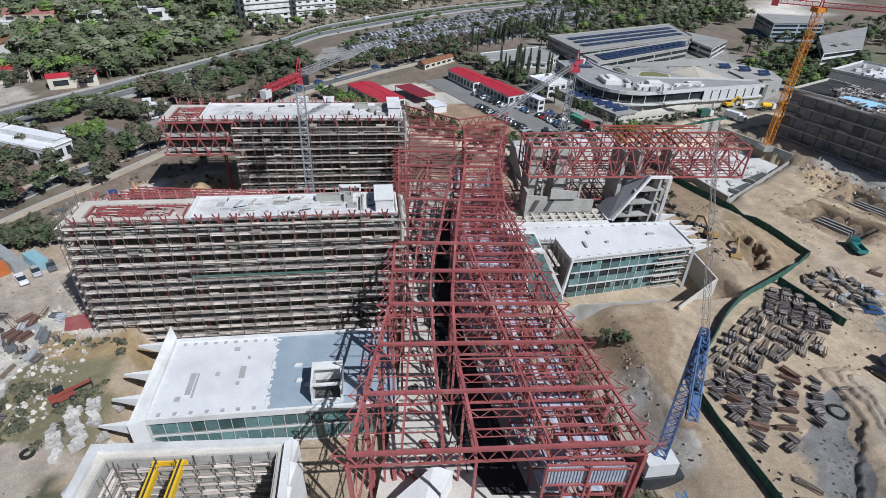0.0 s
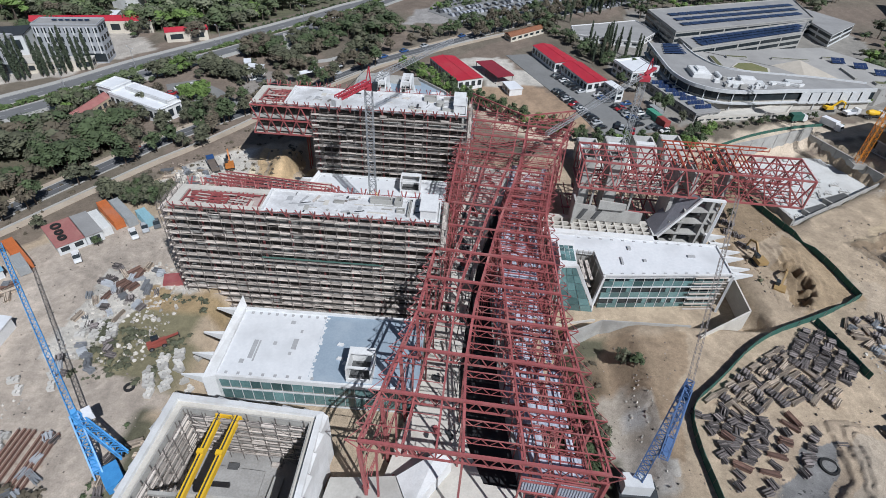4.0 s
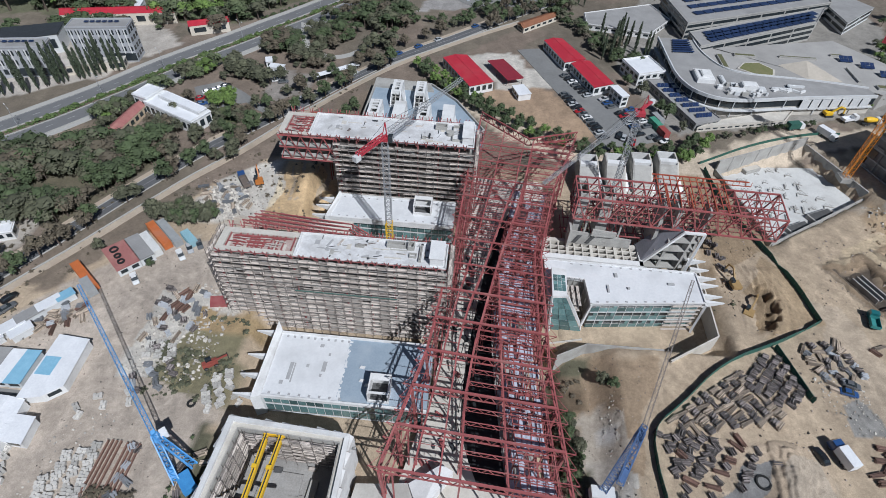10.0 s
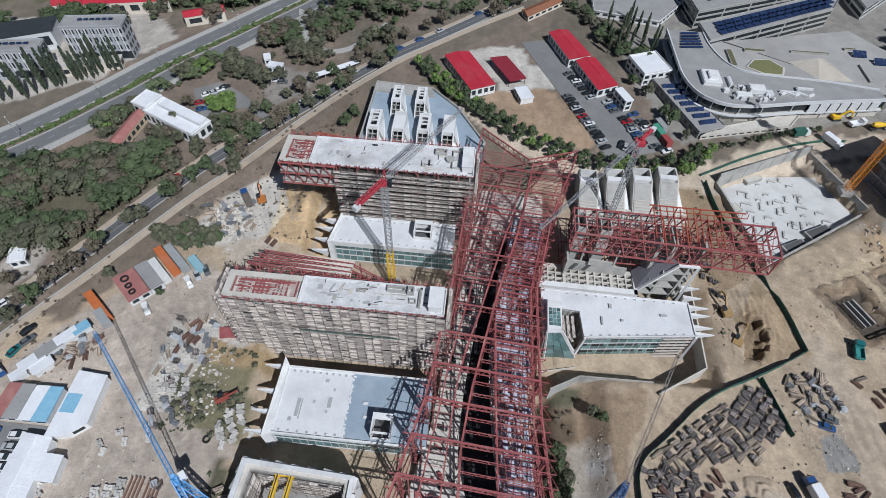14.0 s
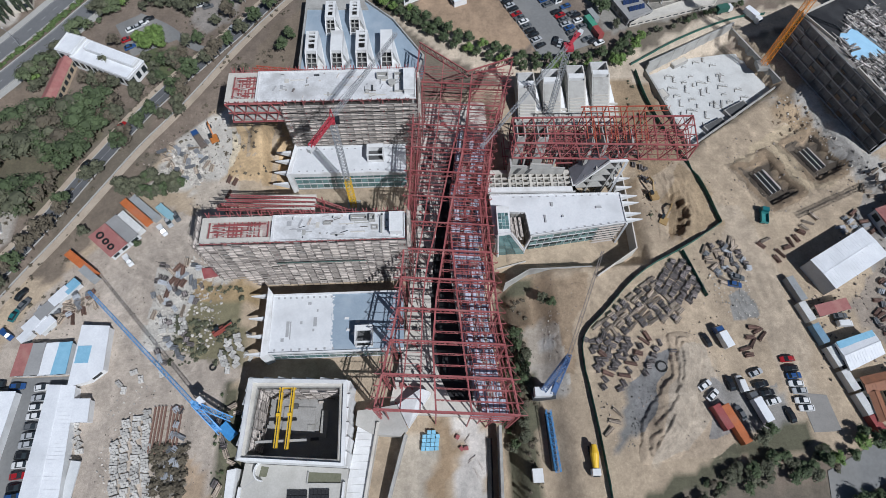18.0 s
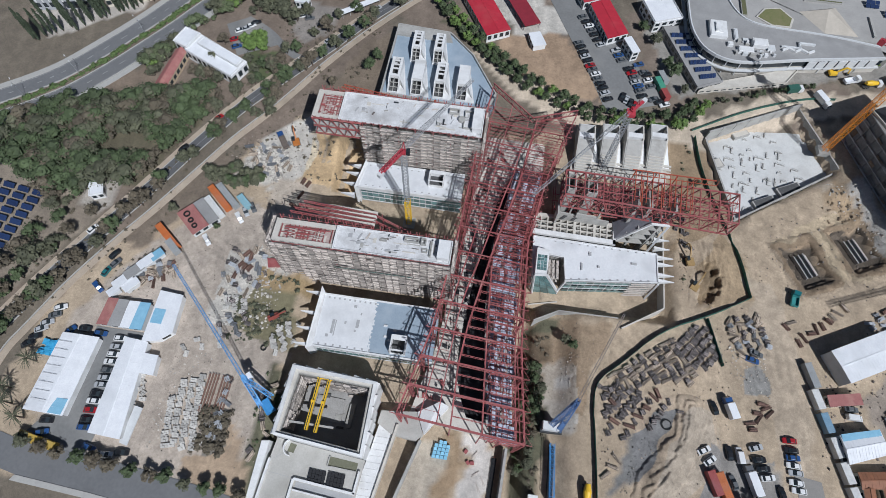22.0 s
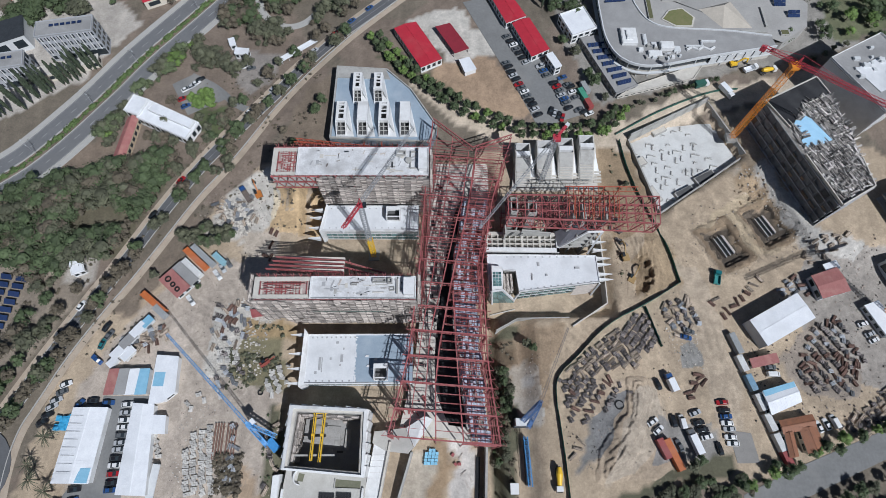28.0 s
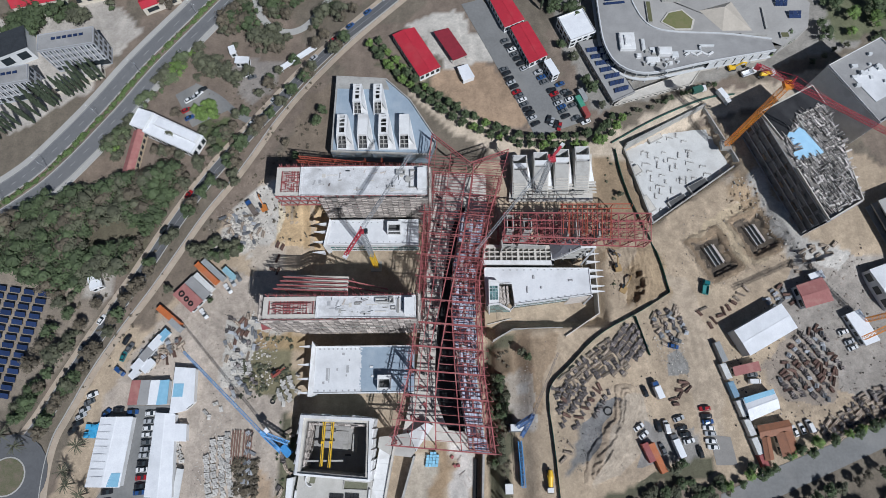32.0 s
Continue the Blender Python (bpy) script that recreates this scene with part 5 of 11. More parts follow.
for ax, ay, bx, by, ox, oy in ((-36.6, 31.5, -35.4, 46.8, 1, 0), (-34, 47.0, -14.2, 46.2, 0, -1)):
    scaffold((ax, ay), (bx, by), (ox, oy), FLOOR + 0.2, OT - 1.0, "tube scaffold inside the open hall", 0.9, 6)
gan = thing("gantry_beams", "two yellow gantry beams across the open hall", "gantry crane")
for xs, xn, ys in ((-29.8, -29.3, 31.7), (-26.9, -26.1, 31.3)):
    part("gantry_beam", S().prism([(xs - 0.45, ys), (xs + 0.45, ys), (xn + 0.45, 47.6), (xn - 0.45, 47.6)], OT - 2.2, OT - 1.1), YELLOW, gan)
    part("rail", S().prism([(xs - 0.1, ys), (xs + 0.1, ys), (xn + 0.1, 47.6), (xn - 0.1, 47.6)], OT - 1.1, OT - 0.95), DARKSTEEL, gan)
    part("brace_box", S().box(-0.55, 0.55, -0.4, 0.4, 0, 0.5), YELLOW, gan, at=pose(lerp((xs, 0), (xn, 0), 0.5)[0], 40.0, OT - 1.1))
part("end_carriage", S().box(-30.0, -25.4, 47.0, 47.6, OT - 2.2, OT - 1.2), YELLOW, gan)
part("crane_bridge", S().box(-35.5, -22, 33.2, 33.8, OT - 3.0, OT - 2.4), CONC, gan)

# terrace and ramp south of the hall
TERRACE = mat("weathered_terrace_slab", (0.47, 0.455, 0.42), (0.38, 0.365, 0.33), 0.9, 0.25, stain=(0.31, 0.295, 0.26))
MOSSY = mat("mossy_bed", (0.17, 0.165, 0.12), (0.11, 0.115, 0.07), 0.95, 0.8)
ter = thing("terrace_block", "pale concrete terrace with dark roof openings", "building")
part("slab", S().prism([(-42.2, 6), (-13.4, 6), (-11.6, 26.3), (-39.4, 28.9)], FLOOR - 1, -1.4), TERRACE, ter)
part("kerb_wall", S().prism([(-43.9, 6), (-42.2, 6), (-41.0, 27.6), (-43.4, 27.2)], FLOOR - 1, [-1.0, -1.0, 0.4, 0.4]), WHITEWALL, ter)
part("kerb_wall", S().prism([(-41.6, 6), (-40.9, 6), (-39.6, 22.9), (-40.3, 23.0)], -1.42, -0.5), WHITEWALL, ter)
part("recess_wall", S().prism([(-31.6, 17.9), (-31.2, 18.6), (-12.6, 17.0), (-12.6, 16.3)], -1.42, -0.4), WHITEWALL, ter)
part("recess_wall", S().prism([(-31.0, 15.0), (-31.0, 15.5), (-13.0, 14.0), (-13.0, 13.5)], -1.42, -0.5), WHITEWALL, ter)
part("recess_wall", S().prism([(-31.8, 18.2), (-31.2, 18.2), (-31.8, 8), (-32.4, 8)], -1.42, -0.5), WHITEWALL, ter)
part("recess_wall", S().prism([(-13.3, 16.6), (-12.7, 16.6), (-12.2, 23.0), (-12.8, 23.0)], -1.42, -0.4), WHITEWALL, ter)
part("recess_floor", S().prism([(-30.6, 15.6), (-30.6, 17.6), (-13.2, 16.2), (-13.2, 14.4)], -1.41, -1.36), VENT, ter)
part("planting_pit", S().prism([(-22.0, 25.9), (-13.4, 25.2), (-13.5, 22.8), (-22.3, 23.2)], -1.41, -1.36), MOSSY, ter, "mossy drain bed")
part("pit_kerb", S().beam((-22.2, 26.0, -1.2), (-22.4, 23.1, -1.2), 0.3, 0.5).beam((-22.3, 23.1, -1.2), (-13.4, 22.7, -1.2), 0.3, 0.5), CONC, ter)
for i in range(5):
    for j in range(3):
        for x0 in (-27.4, -21.6):
            part("black_panel", S().prism([(x0 + i * 1.05, 17.9 + j * 1.3 - 0.06 * i), (x0 + i * 1.05 + 0.95, 17.9 + j * 1.3 - 0.06 * i), (x0 + i * 1.05 + 0.95, 19.1 + j * 1.3 - 0.06 * i), (x0 + i * 1.05, 19.1 + j * 1.3 - 0.06 * i)], -1.38, -0.9), BLACK, ter)
ring = []
for k in range(13):
    a = math.radians(60 + 17.5 * k)
    ring.append((-34.3 + 2.2 * math.cos(a), 26.6 + 2.4 * math.sin(a)))
for p, q in zip(ring, ring[1:]):
    part("collar_piece", S().beam((*p, -0.7), (*q, -0.7), 0.3, 1.4), WHITEWALL, ter)
part("bed_soil", S().prism([(-35.4, 25.4), (-33.4, 25.2), (-32.9, 27.6), (-34.9, 28.0)], -1.41, -1.35), MOSSY, ter)
for a, b in (((-40.2, 22.0), (-36.0, 25.0)), ((-40.0, 19.2), (-32.0, 18.4))):
    part("slab_joint", S().beam((*a, -1.41), (*b, -1.41), 0.12, 0.05), VENT, ter)
stair = thing("ramp_stair", "broad white stepped ramp beside the open hall", "stairs")
for k in range(16):
    y1 = 37.5 - 1.9 * k
    xa, xb = -9.4 - 0.33 * k, -4.4 - 0.30 * k
    part("step", S().prism([(xa, y1), (xb, y1), (xb - 0.30, y1 - 1.85), (xa - 0.33, y1 - 1.85)], FLOOR - 1, -2.2 - 0.12 * k), WHITEWALL, stair)
part("side_wall", S().prism([(-4.0, 38), (-3.3, 38), (-9.0, 6), (-9.8, 6)], FLOOR - 1, [-0.8, -0.8, -3.6, -3.6]), CONCL, stair)
part("landing", S().prism([(-10, 37.6), (-5.4, 35.0), (2.8, 34.0), (4.6, 36.2), (1.6, 42.7), (-3.7, 42.0), (-9.5, 41.5)], FLOOR - 1, [-1.6, -1.6, -1.0, -0.8, -1.6, -1.6, -1.6]), TERRACE, stair, "pale folded landing slab")
part("folded_wing", S().prism([(4.8, 36.2), (11.3, 45.4), (8.6, 46.6), (1.8, 42.6)], FLOOR + 1.6, [-0.7, 0.4, 0.6, -1.5]), WHITEWALL, stair, "pale folded slab rising beside the landing")
part("retaining_wall", S().prism([(3.6, 34.4), (4.4, 34.4), (-4.0, 6), (-4.9, 6)], FLOOR - 1.5, [-0.6, -0.6, -3.6, -3.6]), CONC, stair)
edge = thing("site_edge_wall", "long grey retaining wall with black pipes beside", "wall", kind="structure")
part("wall_body", S().prism([(30.2, 36), (31.0, 36), (29.4, 6), (28.6, 6)], FLOOR - 1.5, -2.0), CONC, edge)
for k in range(6):
    part("pipe", S().tube((28.2 - 0.26 * k, 33, FLOOR + 0.2 + 0.1 * (k % 2)), (27.0 - 0.26 * k, 10, FLOOR + 0.2 + 0.1 * (k % 2)), 0.13, 6), BLACK, edge)
for k in range(9):
    x, y = rnd.uniform(18.5, 25), rnd.uniform(14, 34)
    solid("brick_pallet" if k % 3 == 0 else "scrap_board", S().box(-0.6, 0.6, -0.5, 0.5, 0, 0.7) if k % 3 == 0 else S().beam((-1.6, 0, 0.1), (1.5, 0.3, 0.1), 0.25, 0.1).beam((-1.2, 0.5, 0.15), (1.2, 0.2, 0.25), 0.2, 0.08),
          RED if k % 3 == 0 else PLANK, "red stacked bricks on pale rubble ground" if k % 3 == 0 else "loose boards on pale rubble ground", "building material", "scrap south of the roof", at=pose(x, y, ground_z(x, y), 0, 0, rnd.uniform(0, 180)))
PALLET = mat("blue_wrapped_blocks", (0.33, 0.62, 0.78), (0.22, 0.48, 0.66), 0.4, 2.0, object_random=0.15)
for i in range(4):
    for j in range(5):
        if (i, j) not in ((3, 0), (0, 0)):
            solid("wrapped_pallet", S().box(-0.55, 0.55, -0.5, 0.5, 0, 0.9 + 0.2 * ((i + j) % 2)), PALLET, "pallet of blocks in light blue wrap", "pallet", "pallets at the ramp", at=pose(9.3 + i * 1.25 - 0.15 * j, 35.2 - j * 1.1, FLOOR + 0.12, 0, 0, rnd.uniform(-6, 6)))

# the glazed block between the towers
MX0, MX1, MY0, MY1, MT = -32.6, 5.6, 117.6, 127.8, 5.0
mid = thing("low_block", "low glazed block with a white roof between the towers", "building")
part("body", S().box(MX0 + 0.4, MX1, MY0 + 0.5, MY1, FLOOR - 0.3, MT - 0.4), CONC, mid)
part("roof", S().prism([(MX0, MY0), (MX1, MY0 - 0.6), (MX1, MY1), (MX0 + 1.6, MY1)], MT - 0.4, MT), WHITE, mid)
part("parapet", S().box(MX0, MX1, MY0 - 0.6, MY0 - 0.1, MT - 1.6, MT + 0.35).box(MX0 + 1.5, MX1, MY1, MY1 + 0.4, MT - 0.8, MT + 0.35), WHITEWALL, mid)
part("end_wall", S().prism([(MX0 - 1.2, MY0 - 0.8), (MX0 + 0.2, MY0 - 0.4), (MX0 + 1.8, MY1), (MX0 + 0.9, MY1 + 0.8)], FLOOR - 0.3, [MT + 0.4, MT + 0.3, MT + 0.3, MT + 0.9]), WHITEWALL, mid)
glazed_wall(mid, (MX0 + 0.6, MY0 + 0.4), (MX1, MY0 + 0.2), FLOOR + 1.0, MT - 1.6, (0, -1), 3, 2.2)
stair_box(mid, -7.2, -1.6, 121.2, 126.2, MT, 3.6)
for y in (114.5, 119, 123.5, 127):
    fin(mid, MX0 - 0.8, y, MT - 1.0, 5.0, -1)
for x, y in [(-30 + 2.6 * i, MY1 - 0.8) for i in range(12)] + [(-30 + 2.6 * i, MY0 + 0.7) for i in range(12)]:
    part("roof_vent", S().box(x, x + 0.5, y - 0.2, y + 0.2, MT, MT + 0.1), VENT, mid)

# the north-western block with its roof lanterns
NB = [(-31.5, 196.5), (-9, 195), (2, 184), (13.2, 165), (10.5, 156.5), (-32.2, 158.5)]
NT = 8.0
nw = thing("lantern_block", "low block with blue-grey roof and rows of white roof lanterns", "building")
part("body", S().prism(NB, FLOOR - 0.3, NT), BLUEGREY, nw, "blue-grey primed roof on concrete walls")
for a, b in zip(NB, NB[1:] + NB[:1]):
    c0, c1 = lerp(a, (-10, 175), 0.03), lerp(b, (-10, 175), 0.03)
    part("parapet", S().prism([a, b, c1, c0], NT - 3, NT + 1.0), CONC, nw)
part("north_terrace", S().prism([(-31.0, 196), (-9.4, 194.4), (-7.6, 189.6), (-31.2, 190.4)], NT, NT + 0.8), CONC, nw)


def lantern(x, y, s=1.0, slot=True):
    """A white roof lantern: a flat-topped box that slopes open to the south, with a flared eastern wall."""
    w, l, f = 4.3 * s, 15.0 * s, 5.2 * s
    zt = NT + 4.4
    sh = S()
    for xa in (x, x + w - 0.35):
        sh.box(xa, xa + 0.35, y + f, y + l, NT, zt)
        sh.prism([(xa, y), (xa + 0.35, y), (xa + 0.35, y + f), (xa, y + f)], NT, [NT + 0.3, NT + 0.3, zt, zt])
    sh.box(x + 0.35, x + w - 0.35, y + l - 0.35, y + l, NT, zt).box(x + 0.35, x + w - 0.35, y + f, y + f + 1.1, NT + 2.9, zt)
    if slot:
        sh.box(x + 0.35, x + 1.1, y + f + 1.1, y + l - 0.35, zt - 0.3, zt).box(x + w - 1.0, x + w - 0.35, y + f + 1.1, y + l - 0.35, zt - 0.3, zt)
        for q in (0.3, 0.55, 0.8):
            ya = y + f + 1.1 + q * (l - f - 1.5)
            sh.box(x + 1.1, x + w - 1.0, ya, ya + rnd.uniform(0.3, 1.0), zt - 0.35, zt - 0.05)
    else:
        sh.box(x + 0.35, x + w - 0.35, y + f + 1.1, y + l - 0.35, zt - 0.3, zt - 0.02)
    sh.box(x + 0.35, x + w - 0.35, y + 0.1, y + 0.5, NT, NT + 0.9)
    ln = part("lantern", sh, WHITEWALL, nw, "white rendered roof lantern")
    part("lantern_flank", S().prism([(x + w, y), (x + w + 3.2 * s, y), (x + w + 0.2, y + l), (x + w, y + l)], NT, [NT + 0.6, NT + 0.3, NT + 0.3, zt - 0.4]).prism([(x + w, y + f * 0.9), (x + w + 2.2 * s, y + f * 0.4), (x + w + 0.2, y + l), (x + w + 0.02, y + l)], NT + 0.1, [zt - 0.3, NT + 0.4, NT + 0.4, zt - 0.3]), WHITEWALL, ln)
    # Near-black floor puts the lantern's inner shade into its colour
    part("lantern_floor", S().box(x + 0.35, x + w - 0.35, y + 0.5, y + l - 0.35, NT + 0.01, NT + 0.3), CONC_SHADE, ln)
    part("recess_bar", S().beam((x + 0.35, y + 2.2, NT + 1.4), (x + w - 0.35, y + 2.2, NT + 1.4), 0.25).beam((x + 0.35, y + 3.6, NT + 2.4), (x + w - 0.35, y + 3.6, NT + 2.4), 0.25).beam((x + w / 2, y + 0.6, NT + 0.8), (x + w / 2, y + f, NT + 3.4), 0.25), CONC, ln)


for k, x in enumerate((-29.5, -20.5, -11.5, -2.6)):
    lantern(x, 159.4, 1.0, k % 2 == 0)
for x in (-23.2, -14.2):
    lantern(x, 176.6, 0.88)

# ---- the glass block east of the spine ----
GT = 5.8
gl = thing("glass_block", "three-storey glazed block with white frame and flat white roof", "building")
GP = [(32.4, 106.6), (75.4, 106.0), (75.6, 94.9), (44.2, 91.1), (43.4, 99.6), (38.4, 100.0), (38.0, 91.0), (33.0, 90.6)]
part("body", S().prism([(33.2, 106.2), (74.8, 105.6), (74.8, 95.8), (44.9, 92.2), (44.2, 100.2), (38.0, 100.6), (37.6, 91.6), (33.4, 91.2)], FLOOR, GT - 0.5), CONC, gl)
part("roof", S().prism(GP, GT - 0.5, GT), WHITE, gl)
for a, b in zip(GP, GP[1:] + GP[:1]):
    d = (Vector(b) - Vector(a)).normalized()
    o = Vector((d.y, -d.x)) * 0.3
    part("parapet", S().prism([a, b, tuple(Vector(b) + o), tuple(Vector(a) + o)], GT - 0.8, GT + 0.4), WHITEWALL, gl)
# three storeys: each with a dark recessed window band over a strip of green glass
for k in range(3):
    z0 = FLOOR + 0.6 + 3.6 * k
    a, b = Vector((45.0, 91.9, 0)), Vector((74.2, 95.4, 0))
    n = 12
    part("floor_band", S().beam(a + Vector((0, -0.2, z0)), b + Vector((0, -0.2, z0)), 0.2, 0.3), FRAME, gl)
    for i in range(n):
        p, q = a.lerp(b, (i + 0.03) / n), a.lerp(b, (i + 0.97) / n)
        part("pane", S().beam(p + Vector((0, -0.16, z0 + 1.0)), q + Vector((0, -0.16, z0 + 1.0)), 0.06, 1.6), GLASSY, gl)
        if rnd.random() < 0.55:
            part("pane", S().beam(p.lerp(q, 0.5) + Vector((0, -0.1, z0 + 2.55)), q + Vector((0, -0.1, z0 + 2.55)), 0.06, 1.4), GLASSY, gl)
        part("window_band", S().beam(p + Vector((0, 0.05, z0 + 2.55)), q + Vector((0, 0.05, z0 + 2.55)), 0.1, 1.45), DARKGLASS, gl)
        part("mullion", S().beam(q + Vector((0, -0.2, z0)), q + Vector((0, -0.2, z0 + 3.4)), 0.14), FRAME, gl)
for k in range(7):
    z0 = FLOOR + 1.2 + 1.7 * k
    part("scaffold_rail", S().beam((66.5, 93.3, z0), (74.6, 94.3, z0), 0.5, 0.07).beam((66.5, 93.0, z0 + 0.9), (74.6, 94.0, z0 + 0.9), 0.06), PLANK, gl)
part("corner_post", S().beam((75.5, 94.4, GT + 0.2), (74.7, 93.2, FLOOR + 0.3), 0.6), WHITEWALL, gl, "white raking corner strut")
# the glazed prow: a leaning pane wall between white frames, an open scaffolded court behind it
LT = 8.5
part("raking_frame", S().beam((37.6, 91.0, LT), (43.4, 90.6, -3.0), 0.7).beam((43.4, 90.6, -3.0), (44.4, 90.9, GT + 0.3), 0.6).beam((33.6, 90.4, LT), (35.0, 89.6, FLOOR + 0.4), 0.5).beam((33.6, 90.5, LT), (37.7, 91.0, LT), 0.6).beam((43.4, 90.6, -3.0), (43.6, 90.4, FLOOR), 0.5), WHITEWALL, gl, "white slanting corner frame")
for r in range(6):
    s0, s1 = (r + 0.03) / 6, (r + 0.97) / 6
    for c in range(3):
        q = []
        for s, u in ((s0, (c + 0.03) / 3), (s0, (c + 0.97) / 3), (s1, (c + 0.97) / 3), (s1, (c + 0.03) / 3)):
            q.append((33.9 + 1.2 * s + u * (3.6 + 5.4 * s), 90.7 - 0.6 * s, LT - 0.5 - (LT - 0.5 - FLOOR - 0.5) * s))
        part("prow_pane", S().add(q + [(x, y + 0.06, z) for x, y, z in q], [(0, 1, 2, 3), (7, 6, 5, 4), (0, 4, 5, 1), (1, 5, 6, 2), (2, 6, 7, 3), (3, 7, 4, 0)]), GLASSY, gl)
part("prow_backing", S().add([(33.9, 91.1, LT - 0.6), (37.5, 91.1, LT - 0.6), (43.6, 90.4, FLOOR + 0.5), (35.1, 90.3, FLOOR + 0.5)], [(0, 1, 2, 3)]), FRAME, gl)
part("lantern", S().prism([(33.7, 91.0), (37.6, 91.2), (38.0, 100.4), (33.9, 100.9)], GT, [LT, LT, LT + 0.1, LT + 0.1]), WHITEWALL, gl, "white roof lantern")
for i in range(5):
    for j in range(3):
        x, y, z = 34.2 + 1.1 * j, 92.6 + 1.15 * i, LT + 0.05
        part("lantern_pane", S().box(x, x + 1.0, y, y + 1.05, z - 0.1, z + 0.06), GLASSY, gl)
part("court_floor", S().prism([(38.2, 91.4), (43.2, 91.6), (43.4, 99.4), (38.4, 99.8)], FLOOR, FLOOR + 0.6), CONCL, gl)
for k in range(4):
    z = FLOOR + 2.4 + 2.4 * k
    for i in range(3):
        part("court_board", S().beam((39.3 + 1.4 * i, 92.2, z), (39.0 + 1.4 * i, 99.2, z + 0.1), 0.8, 0.08), PLANK, gl)
for x in (39, 40.4, 41.8, 43.0):
    for y in (92.6, 96, 99.0):
        part("court_standard", S().beam((x, y, FLOOR + 0.5), (x, y, GT + 1.2), 0.1), TUBE, gl)
for y in (96.4, 98.6, 102.6, 105.2):
    fin(gl, 75.6, y, GT - 0.5, 5.6, 1)
for x, y in [(46 + 2.6 * i, 92.2 + 0.31 * i) for i in range(11)] + [(40 + 2.8 * i, 105.4) for i in range(12)]:
    part("roof_vent", S().box(x, x + 0.6, y - 0.2, y + 0.2, GT, GT + 0.14), VENT, gl)
for x, y, sx, sy in ((52.0, 101.6, 0.8, 1.4), (66.5, 100.4, 1.8, 0.7), (55.0, 97.5, 0.7, 0.7), (49.4, 95.8, 0.5, 2.6)):
    part("roof_hatch", S().box(x, x + sx, y, y + sy, GT, GT + 0.4), VENT, gl)
part("terrace", S().prism([(33, 84.5), (40, 82.6), (62, 83), (76.5, 92), (76.5, 96), (33, 93)], FLOOR - 0.8, FLOOR + 0.5), mat("packed_earth", (0.44, 0.35, 0.24), (0.36, 0.28, 0.19), 0.95, 0.3), gl, "compacted earth terrace before the glazing")
part("path_edge", S().beam((41, 89.0, FLOOR + 0.7), (75, 92.4, FLOOR + 0.7), 1.0, 0.25).beam((34, 85.0, FLOOR + 0.6), (44, 87.4, FLOOR + 0.9), 0.3, 0.6), CONCL, gl)
wall = thing("retaining_wall", "grey concrete retaining wall round the glass block", "wall", kind="structure")
for a, b in (((79.4, 96.0), (79.2, 88.2)), ((79.2, 88.2), (64.8, 79.0)), ((64.0, 82.7), (43.9, 82.4)), ((43.9, 82.4), (35.6, 77.8)), ((79.4, 96.0), (79.6, 117))):
    part("wall_panel", S().beam((*a, -2.6 if min(a[1], b[1]) > 84 or a[0] > 70 else -3.4), (*b, -2.6 if min(a[1], b[1]) > 84 or a[0] > 70 else -3.4), 0.4 if a[0] > 70 else 0.28, 7.2), CONCL if a[0] > 70 else CONC, wall)

# ---- the raw concrete block with the slanting portal ----
cb = thing("concrete_block", "raw concrete block with slanting triangular end frame", "building")
part("body", S().prism([(32.0, 109.4), (61, 109.0), (62, 115.6), (33, 116)], FLOOR, 2.0), CONC, cb)
part("rear_wall", S().prism([(33, 115.4), (62, 114.8), (62, 116.2), (33, 116.8)], 2.0, 4.8), CONCL, cb)
part("roof_beam", S().prism([(31.6, 108.2), (61.4, 107.8), (61.4, 109.6), (31.6, 110.0)], 3.8, 5.0), WHITEWALL, cb, "white concrete roof beam over dark windows")
part("end_pier", S().prism([(60.4, 107.8), (61.4, 107.8), (61.4, 115.4), (60.4, 115.4)], FLOOR, 5.0), WHITEWALL, cb)
for k in range(12):
    x = 32.4 + k * 2.35
    # Dark slabs paint the shade of the window openings; every fourth is white
    part("window_opening", S().box(x, x + (1.5 if k % 4 else 2.1), 109.2, 109.35, 1.0, 3.7), CONC_SHADE if k % 4 else WHITEWALL, cb)
    part("cross_rib", S().box(x, x + (0.4 if k % 3 else 0.9), 110.0, 115.4, 3.6, 4.6), CONCL, cb, "concrete roof rib")
for y in (111.6, 113.6):
    part("long_rib", S().prism([(32, y), (60.4, y - 0.3), (60.4, y + 0.15), (32, y + 0.45)], 3.5, 4.5), CONCL, cb)
# a tall raw wall with slanting openings under the truss block
part("tall_wall", S().prism([(40.0, 115.0), (58, 114.6), (58, 115.0), (40, 115.4)], 4.8, [9.8, 8.2, 8.2, 9.8]).prism([(39.4, 113.2), (40.0, 113.2), (40.0, 117), (39.4, 117)], 2.0, 11.5).prism([(46, 114.2), (53, 114.0), (53, 114.5), (46, 114.7)], 9.0, [11.6, 11.0, 11.0, 11.6]), CONC, cb)
# Dark bars on the wall paint the shade within the slanting openings
for x in (41.0, 44.8):
    part("slant_opening", S().prism([(x, 114.85), (x + 1.3, 114.82), (x + 2.6, 114.80), (x + 1.3, 114.83)], [5.2, 5.2, 8.4, 8.4], [5.25, 5.25, 8.45, 8.45]).beam((x + 0.6, 114.82, 5.3), (x + 2.2, 114.8, 8.2), 0.1, 0.8), CONC_SHADE, cb)
